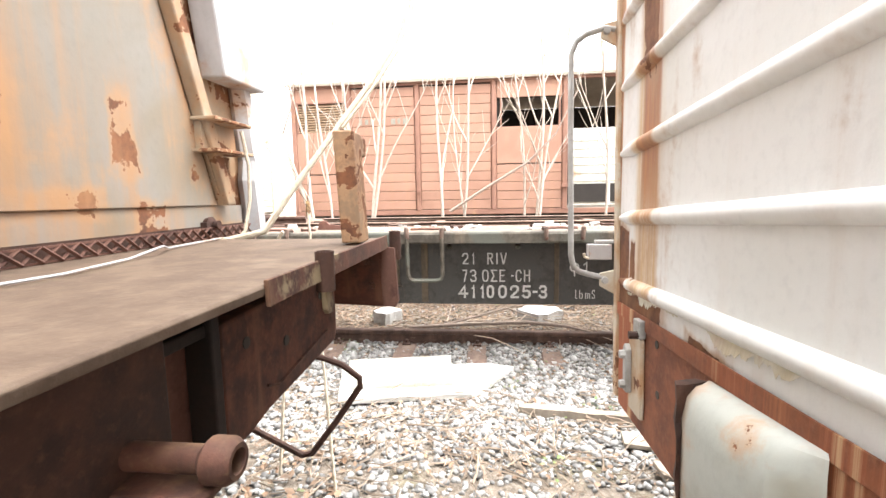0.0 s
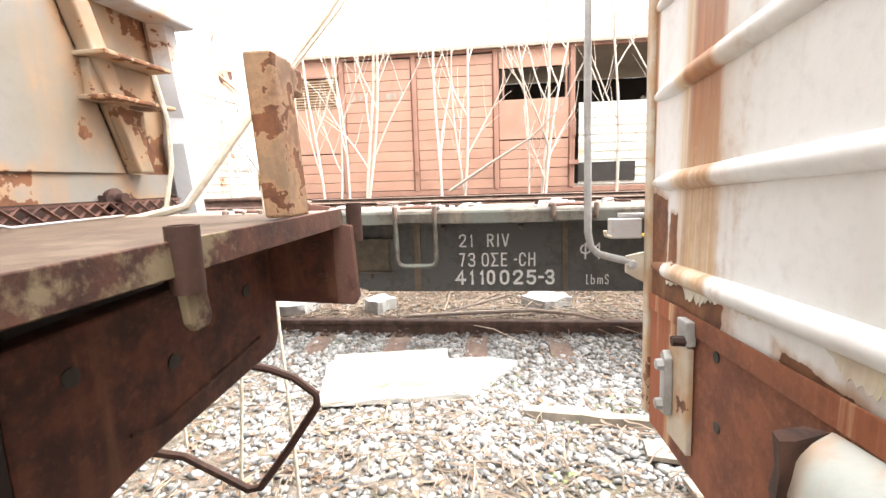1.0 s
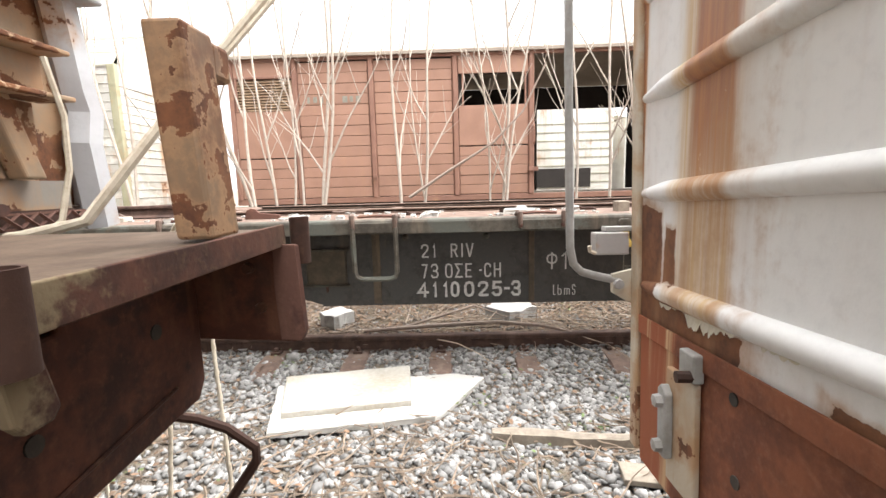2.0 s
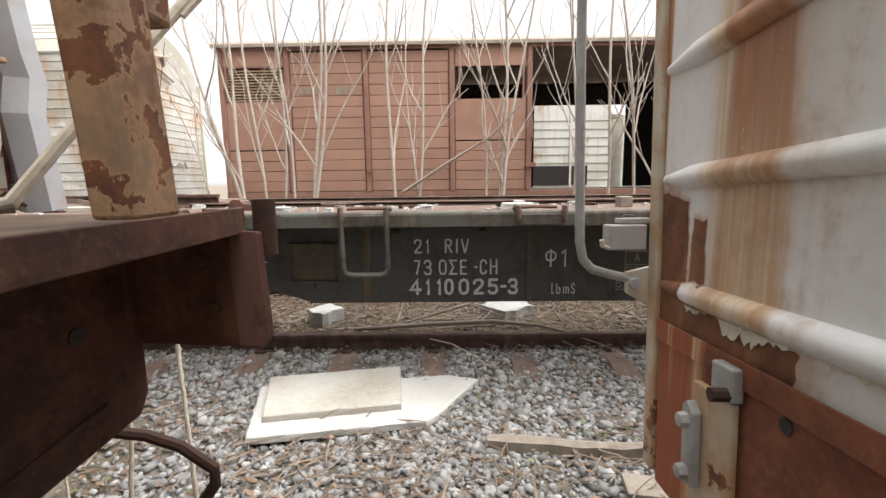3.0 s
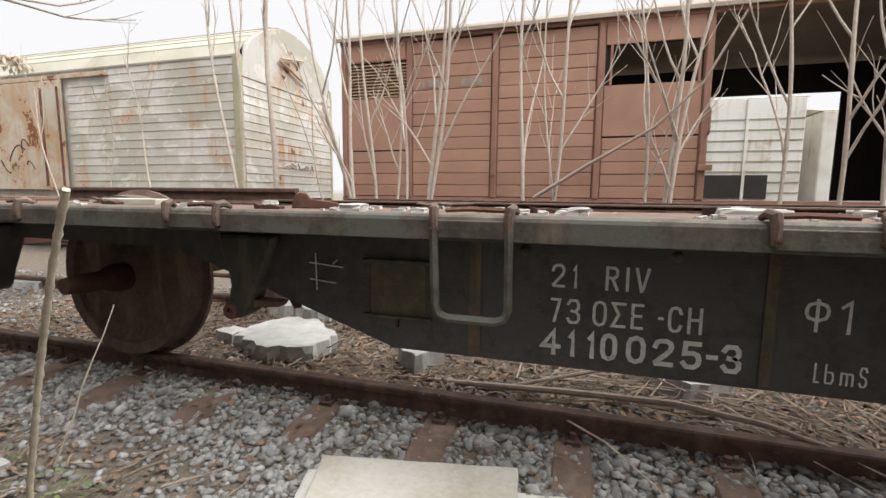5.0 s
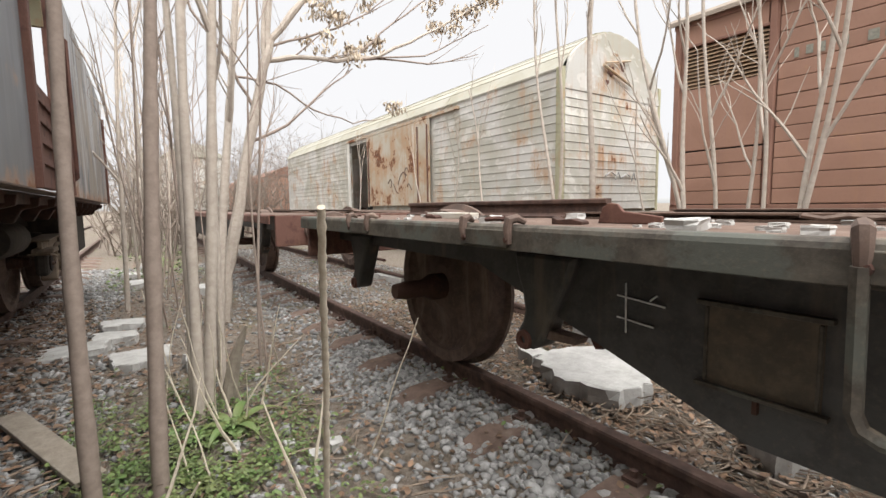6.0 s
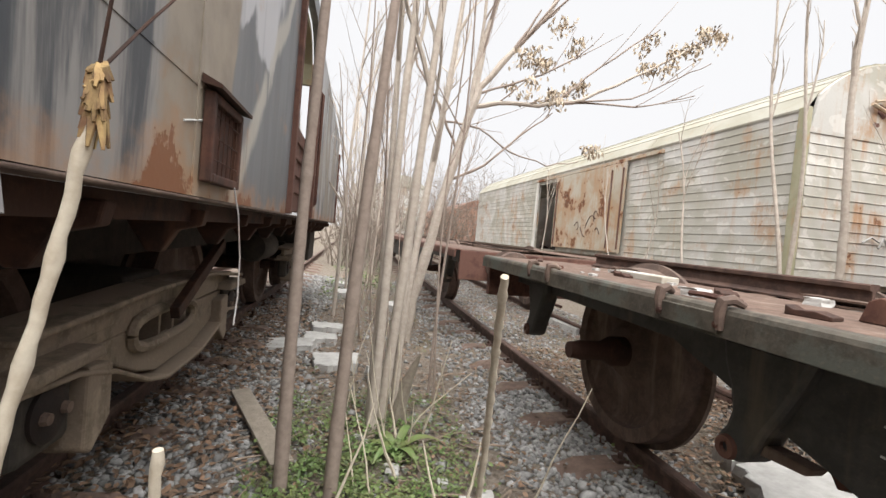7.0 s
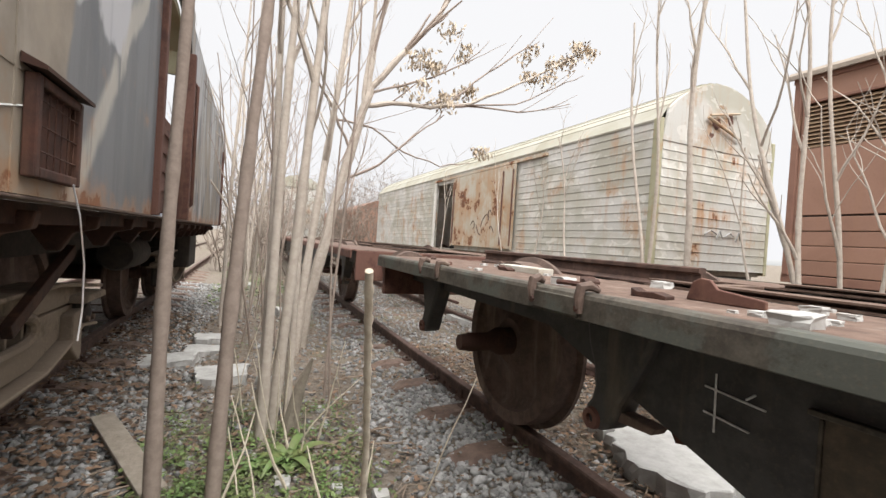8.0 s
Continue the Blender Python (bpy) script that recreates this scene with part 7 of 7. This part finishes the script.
for m, ln, wd, lab in ((pose(-2.58, 1.93, 0.082, 0, 3, 25), 0.98, 0.12, "grey weathered board among dead leaves"), (pose(1.75, 2.55, 0.02, 0, 2, -8), 0.7, 0.14, "short weathered board on the gravel"), (pose(1.8, 2.35, 0.02, 0, 1, 5), 0.6, 0.12, "short weathered board on the gravel"), (pose(-5.2, 3.55, 0.012, 0, 0, 5), 0.5, 0.25, "flat grey board between the tracks")):
    ob = single("board", G().box(-ln / 2, ln / 2, -wd / 2, wd / 2, -0.012, 0.014), M["old_wood"], (0, 0, 0), lab, "board", "loose boards", "", 0.004)
    ob.matrix_basis = m
# crumpled plastic cup and paper scraps
for k, (x, y, s) in enumerate(((-2.1, 2.69, 0.055), (-1.86, 3.14, 0.05), (-1.83, 3.03, 0.04), (-2.0, 2.95, 0.035))):
    rough_block("litter", [(x - s, y - s * 0.6), (x + s, y - s * 0.7), (x + s * 0.8, y + s * 0.6), (x - s * 0.6, y + s * 0.8)], 0.0, s * 0.9, "galvanised" if k == 0 else "white_stone", "crumpled pale litter among weeds", "litter", "litter", 0.012, 60 + k)

# rubble, hooks and scrap on the wagon deck
for k in range(110):
    rg = random.Random(1500 + k)
    x = rg.choice((rg.uniform(-0.6, 0.6), rg.uniform(0.9, 1.7), rg.uniform(-2.6, 3.0)))
    y = rg.uniform(3.62, 4.25)
    s = rg.uniform(0.007, 0.022) * (1.9 if rg.random() < 0.15 else 1)
    rough_block("rubble", [(x - s, y - s), (x + s, y - s * 0.8), (x + s * 0.9, y + s), (x - s * 0.8, y + s * 0.9)], 1.149, 1.149 + s * 0.9, "white_stone", "white rubble fragment on the wagon deck", "rubble", "rubble on the deck", s * 0.3, 1600 + k)
rough_block("flat_stone", [(1.0, 3.75), (1.2, 3.70), (1.23, 3.86), (1.02, 3.9)], 1.149, 1.185, "marble", "flat pale stone on the wagon deck", "stone", "rubble on the deck", 0.008, 71)
for k in range(9):
    rg = random.Random(2100 + k)
    x, y = -3.2 + 0.6 * k + rg.uniform(-0.1, 0.1), rg.uniform(3.62, 4.15)
    a = rg.uniform(-0.5, 0.5)
    if k % 4 == 1:
        pts = wander((x, y, 1.163), (math.cos(a), math.sin(a), 0), rg.uniform(0.12, 0.34), 5, 0.35, rg)
        pts = [Vector((p.x, p.y, 1.163 + 0.02 * abs(math.sin(i * 1.7 + k)))) for i, p in enumerate(pts)]
        single("scrap_rod", G().tube(pts, 0.009, 6), M["wheel_rust"], (x, y, 1.15), "short bent rusty rod on the wagon deck", "scrap", "scrap on the deck", "", 0, True)
    else:
        w2, l2 = rg.uniform(0.02, 0.04), rg.uniform(0.03, 0.06)
        ob = single("scrap_plate", G().prism([(-l2, 0.0), (l2, 0.0), (l2, 0.012), (l2 * 0.3, 0.022), (-l2 * 0.6, 0.018), (-l2, 0.03)], "y", -w2, w2), M["rust_frame"], (0, 0, 0), "bent rusty plate scrap on the wagon deck", "scrap", "scrap on the deck", "", 0.003)
        ob.matrix_basis = pose(x, y, 1.151, 0, 0, math.degrees(a))
single("steel_bracket", G().prism([(-0.84, 1.152), (-0.58, 1.152), (-0.58, 1.18), (-0.73, 1.198), (-0.755, 1.225), (-0.79, 1.23), (-0.82, 1.215)], "y", 3.86, 3.875), M["rust_red"], (-0.66, 3.867, 1.15), "rusty steel bracket standing on the deck", "bracket", "", "", 0.004)
single("wood_block", G().box(-2.15, -1.75, 3.9, 4.0, 1.149, 1.185), M["marble_top"], (-1.95, 3.95, 1.15), "short pale timber on the wagon deck", "timber", "", "", 0.005)
single("wood_block", G().box(1.78, 1.86, 3.78, 3.88, 1.149, 1.22), M["old_wood"], (1.82, 3.83, 1.15), "small timber block on the wagon deck", "timber", "", "", 0.005)
single("rope", G().tube([(2.16, 3.62, 1.16), (2.155, 3.50, 1.15), (2.15, 3.48, 1.0), (2.16, 3.47, 0.7), (2.155, 3.47, 0.35), (2.16, 3.47, 0.05)], 0.012, 6), M["dry_stem"], (2.155, 3.5, 0), "frayed pale rope hanging from the wagon edge", "rope", "", "", 0, True)
# branch lying along the rail
bl = thing("fallen_branch", (0.9, 4.35, 0), "fallen dead branch lying behind the rail", "branch")
part("stem", G().tube([(-0.6, 4.42, 0.10), (0.0, 4.36, 0.15), (0.5, 4.30, 0.20), (1.0, 4.22, 0.245), (1.35, 4.14, 0.235), (1.56, 4.08, 0.20)], [0.012, 0.016, 0.018, 0.017, 0.014, 0.008], 7), M["bark"], bl, "", 0, True)
part("limb", G().tube([(0.2, 4.35, 0.17), (0.6, 4.45, 0.26), (0.82, 4.5, 0.31), (1.1, 4.44, 0.22)], [0.01, 0.01, 0.008, 0.004], 6), M["bark"], bl, "", 0, True)


# ---- loose stones, dead leaves, weeds and twigs ----
def scatter_stones(name, count, place, size, mat, label, seed):
    rs = np.random.RandomState(seed)
    phi = (1 + 5 ** 0.5) / 2
    ico = np.array([(-1, phi, 0), (1, phi, 0), (-1, -phi, 0), (1, -phi, 0), (0, -1, phi), (0, 1, phi), (0, -1, -phi), (0, 1, -phi), (phi, 0, -1), (phi, 0, 1), (-phi, 0, -1), (-phi, 0, 1)]) / 1.9
    tri = np.array([(0, 11, 5), (0, 5, 1), (0, 1, 7), (0, 7, 10), (0, 10, 11), (1, 5, 9), (5, 11, 4), (11, 10, 2), (10, 7, 6), (7, 1, 8), (3, 9, 4), (3, 4, 2), (3, 2, 6), (3, 6, 8), (3, 8, 9), (4, 9, 5), (2, 4, 11), (6, 2, 10), (8, 6, 7), (9, 8, 1)])
    xy = place(rs, count)
    n = len(xy)
    v = np.repeat(ico[None], n, 0) * rs.uniform(0.58, 1.28, (n, 12, 1))
    v = v * rs.uniform(0.6, 1.2, (n, 1, 3)) * np.array([1, 1, 0.75])
    a = rs.uniform(0, 6.283, n)
    t = rs.uniform(-0.6, 0.6, n)
    x, y, z = v[..., 0], v[..., 1], v[..., 2]
    y, z = y * np.cos(t)[:, None] - z * np.sin(t)[:, None], y * np.sin(t)[:, None] + z * np.cos(t)[:, None]
    x, y = x * np.cos(a)[:, None] - y * np.sin(a)[:, None], x * np.sin(a)[:, None] + y * np.cos(a)[:, None]
    s = size * rs.lognormal(0, 0.28, n)
    h = np.array([ground_height(px, py) for px, py in xy]) + s * 0.28
    v = np.stack([x * s[:, None] + xy[:, :1], y * s[:, None] + xy[:, 1:], z * s[:, None] + h[:, None]], -1).reshape(-1, 3)
    f = (tri[None] + (np.arange(n) * 12)[:, None, None]).reshape(-1, 3)
    me = bpy.data.meshes.new(name)
    me.vertices.add(len(v)), me.vertices.foreach_set("co", v.ravel())
    me.loops.add(f.size), me.loops.foreach_set("vertex_index", f.ravel())
    me.polygons.add(len(f)), me.polygons.foreach_set("loop_start", np.arange(0, f.size, 3)), me.polygons.foreach_set("loop_total", np.full(len(f), 3))
    me.update(calc_edges=True)
    me.materials.append(mat)
    tagged(new(name, me), label, "gravel", "", "stuff")


def field(x0, x1, y0, y1, keep=None):
    def place(rs, count):
        p = np.stack([rs.uniform(x0, x1, count), rs.uniform(y0, y1, count)], -1)
        if keep is None:
            return p
        k = np.array([keep(a, b, rs.uniform()) for a, b in p])
        return p[k]
    return place


def weedy(x, y):
    """How far a spot is overgrown rather than stony, 0 to 1."""
    a = min(1.0, max(0.0, (-0.45 - x) / 0.7))
    d = a * 1.2 * math.exp(-((y - 2.75) / 0.72) ** 4) + (1 - a) * math.exp(-((y - 2.2) / 0.3) ** 2) * 0.6
    return min(1.0, max(0.0, d + 0.55 * noise.noise((x * 0.9, y * 0.9, 1.0))))


scatter_stones("ballast", 24000, field(-3.4, 3.6, 2.45, 4.3, lambda x, y, u: u > weedy(x, y) * 0.85), 0.0195, M["stone_grey"], "loose light grey railway ballast stones", 1)
scatter_stones("ballast", 14000, field(-3.6, 3.4, 0.9, 2.45, lambda x, y, u: u > weedy(x, y) * 0.85), 0.0195, M["stone_grey"], "loose grey ballast stones beside the near track", 2)
scatter_stones("ballast", 13000, field(-11.0, -3.4, 1.0, 4.3, lambda x, y, u: u > weedy(x, y) * 0.9), 0.022, M["stone_grey"], "grey ballast stones along the tracks", 3)
scatter_stones("ballast", 15000, field(-13.0, 3.6, 4.3, 6.6, lambda x, y, u: u > 0.35), 0.018, M["stone_grey"], "scattered stones under the flat wagon", 4)


def scatter_leaves(name, count, place, size, mat, label, category, seed, stand=0.25, lift=0.02, pointed=False):
    rng = np.random.RandomState(seed)
    g = G()
    for x, y in place(rng, count):
        s = size * rng.uniform(0.6, 1.4)
        a = rng.uniform(0, 6.283)
        u = Vector((math.cos(a), math.sin(a), rng.uniform(-stand, stand)))
        w = Vector((-math.sin(a), math.cos(a), rng.uniform(-stand, stand))) * (0.35 if pointed else 0.62)
        c = Vector((x, y, ground_height(x, y) + lift * rng.uniform(0.5, 1.6)))
        up = Vector((0, 0, s * rng.uniform(-0.1, 0.35)))
        g.add([c - u * s, c - u * s * 0.2 + w * s + up, c + u * s * 0.55 + w * s * 0.7 + up, c + u * s, c + u * s * 0.55 - w * s * 0.7 + up, c - u * s * 0.2 - w * s + up], [(0, 1, 2, 3), (0, 3, 4, 5)])
    single(name, g, mat, (0, 0, 0), label, category, "", "stuff", 0, False, False)


scatter_leaves("dead_leaves", 7000, field(-7.0, 0.0, 1.05, 2.6, lambda x, y, u: u < math.exp(-((y - 1.45) / 0.45) ** 2) + 0.14), 0.022, M["leaf_dry"], "brown and orange dead leaves", "leaves", 31, 0.35, 0.034)
scatter_leaves("dead_leaves", 18000, field(-13.0, 3.4, 2.2, 6.6, lambda x, y, u: u < 0.45 + 0.6 * weedy(x, y)), 0.016, M["leaf_dry"], "small brown leaf litter", "leaves", 32, 0.4, 0.03)
scatter_leaves("dead_leaves", 9000, field(-4.5, 3.2, 4.2, 5.65), 0.017, M["leaf_dry"], "dark leaf litter under the flat wagon", "leaves", 36, 0.4, 0.03)
scatter_leaves("weeds", 19000, field(-3.2, -1.3, 1.95, 3.2, lambda x, y, u: u < (0.9 * math.exp(-((x + 2.15) / 0.55) ** 2 - ((y - 2.5) / 0.36) ** 2) + 0.12) * (0.35 + 1.3 * (noise.noise((x * 5, y * 5, 5)) > -0.06))), 0.0112, M["leaf_green"], "low green weeds", "weeds", 33, 0.5, 0.045)
scatter_leaves("weeds", 9000, field(-10.0, 3.4, 1.6, 6.3, lambda x, y, u: noise.noise((x * 2.6, y * 2.6, 9)) > 0.22 + 0.25 * u), 0.013, M["leaf_green"], "scattered green weeds between stones", "weeds", 34, 0.5, 0.04)
scatter_leaves("weeds", 3000, field(-24.0, -7.5, 1.9, 3.3, lambda x, y, u: noise.noise((x * 0.8, y * 1.2, 4)) > -0.1), 0.03, M["leaf_green"], "green weeds further along the tracks", "weeds", 35, 0.6, 0.1)
# dock plant with long leaves
dp = thing("dock_plant", (-2.36, 2.74, 0), "green plant with long broad leaves", "plant")
for k in range(11):
    rg = random.Random(50 + k)
    a = 0.57 * k + rg.uniform(-0.2, 0.2)
    ln, w = rg.uniform(0.14, 0.30), rg.uniform(0.022, 0.036)
    g = G()
    d, sd = Vector((math.cos(a), math.sin(a), 0)), Vector((-math.sin(a), math.cos(a), 0))
    rise = rg.uniform(0.5, 1.2)
    for i in range(7):
        q = i / 6
        c = Vector((-2.36, 2.74, 0.0)) + d * ln * q + Vector((0, 0, ln * (rise * q - rise * 0.9 * q * q)))
        ww = w * math.sin(math.pi * min(0.97, 0.12 + q * 0.88)) + 0.003
        g.v += [tuple(c - sd * ww + Vector((0, 0, 0.008))), tuple(c), tuple(c + sd * ww + Vector((0, 0, 0.008)))]
    g.f += [(i * 3 + j, i * 3 + j + 1, (i + 1) * 3 + j + 1, (i + 1) * 3 + j) for i in range(6) for j in range(2)]
    part("leaf", g, M["leaf_green"], dp, "", 0, True)


def scatter_twigs(name, count, box, seed, label, lmin=0.12, lmax=0.5, zmax=0.05, mat="twig_dark"):
    rng = random.Random(seed)
    g = G()
    for k in range(count):
        x, y = rng.uniform(box[0], box[1]), rng.uniform(box[2], box[3])
        a = rng.uniform(-1.5, 1.9)
        p = Vector((x, y, ground_height(x, y) + rng.uniform(0.015, zmax)))
        pts = wander(p, (math.cos(a), math.sin(a), rng.uniform(-0.06, 0.10)), rng.uniform(lmin, lmax), 4, 0.3, rng)
        g.tube(pts, taper(rng.uniform(0.003, 0.008), 0.002, 5), 4)
    single(name, g, M[mat], (0, 0, 0), label, "twigs", "", "stuff", 0, False, False)


scatter_twigs("twigs", 1100, (-1.4, 3.4, 4.2, 5.7), 1, "heap of dry twigs behind the rail", 0.10, 0.45, 0.06, "twig_dark")
scatter_twigs("twigs", 700, (-4.2, -0.4, 4.2, 5.6), 8, "dry stalks and twigs under the flat wagon", 0.05, 0.22, 0.04)
scatter_twigs("twigs", 40, (0.2, 2.8, 4.25, 4.7), 9, "longer dry sticks behind the rail", 0.5, 1.3, 0.10, "twig")
scatter_twigs("twigs", 420, (-4.0, 0.0, 1.8, 3.4), 2, "dry twigs and stalks on the ground", 0.06, 0.28, 0.045)
scatter_twigs("twigs", 420, (-0.6, 2.0, 2.0, 3.2), 3, "dry grass stalks on the ground", 0.08, 0.3, 0.06)

# ---- distance ----
def bush(base, height, spread, seed, label="tangle of bare shrubs far along the tracks"):
    rng = random.Random(seed)
    t = thing("shrub", base, label, "shrub", "far shrubs")
    g = G()
    for k in range(34):
        az, tilt = rng.uniform(0, 6.283), rng.uniform(0.1, 0.8)
        b = Vector(base) + Vector((rng.gauss(0, spread * 0.3), rng.gauss(0, spread * 0.3), 0))
        pts = wander(b, (math.cos(az) * tilt, math.sin(az) * tilt, 1), height * rng.uniform(0.6, 1.1), 6, 0.16, rng, 0.02)
        g.tube(pts, taper(0.022, 0.006, 7), 4)
        for i in range(2, 7):
            for q in range(2):
                d = Vector((rng.uniform(-1, 1), rng.uniform(-1, 1), rng.uniform(0, 1)))
                g.tube(wander(pts[i], d, height * rng.uniform(0.12, 0.28), 3, 0.2, rng), taper(0.009, 0.004, 4), 3)
    part("branch_tangle", g, M["far_bush"], t, "", 0, False)["kind"] = "stuff"


for k, (x, y, h, s) in enumerate(((-14.5, 2.5, 3.0, 1.6), (-18.0, 2.9, 3.4, 2.0), (-23.0, 3.0, 3.8, 2.6), (-24.0, 5.5, 4.2, 3.0), (-23.5, 8.0, 4.6, 3.0), (-22.6, 6.9, 4.8, 2.0), (-30.0, 6.0, 5.0, 4.0), (-29.0, 10.0, 5.0, 4.0), (-28.0, 2.5, 4.2, 3.0), (-25.5, 11.0, 6.0, 3.0))):
    bush((x, y, 0), h, s, 700 + k)


def far_wagon(name, x0, x1, y0, y1, zt, arch, mat, roof, label):
    w = thing(name, ((x0 + x1) / 2, (y0 + y1) / 2, 0), label, "railway wagon", "far wagons")
    part("body", G().box(x0, x1, y0, y1, 0.95, zt), M[mat], w, "", 0.03)
    n = 10
    ring = [(y0 + (y1 - y0) * k / n, zt + arch * math.sin(math.pi * k / n)) for k in range(n + 1)]
    part("roof", G().prism(ring, "x", x0 - 0.05, x1 + 0.05), M[roof], w, "", 0, True)
    k = 0
    x = x0 + 0.6
    while x < x1 - 0.3:
        part("side_rib", G().box(x - 0.03, x + 0.03, y0 - 0.04, y0 - 0.002, 0.98, zt - 0.02), M[mat], w)
        x += 1.2
    part("underframe", G().box(x0 + 0.2, x1 - 0.2, y0 + 0.3, y1 - 0.3, 0.0, 0.94), M["under_black"], w)
    return w


# white box wagons on a track beyond the brown one, seen through its doorway
fw = far_wagon("box_wagon", 1.2, 5.35, 14.2, 17.0, 3.5, 0.2, "far_white", "cream_roof", "white ribbed box wagon behind the brown wagon")
for k in range(9):
    part("cladding_seam", G().box(1.22, 5.33, 14.185, 14.197, 1.1 + 0.24 * k, 1.118 + 0.24 * k), M["cream_post"], fw)
# flat near-black panel set on the lower wall; no opening is cut
part("lower_window", G().box(3.0, 4.7, 14.17, 14.198, 1.2, 1.75), M["inside_shade"], fw, "near-black panel low on the wagon side")
far_wagon("box_wagon", 5.75, 13.0, 14.4, 17.2, 3.2, 0.2, "far_white", "cream_roof", "white box wagon behind the brown wagon")
far_wagon("box_wagon", -33.0, -24.5, 3.4, 6.2, 3.7, 0.65, "cream", "cream_roof", "pale round-roofed wagon far along the middle track")
far_wagon("box_wagon", -40.0, -25.5, 8.3, 11.1, 3.0, 0.55, "brown_plank", "brown_frame", "brown round-roofed wagon far along the far track")
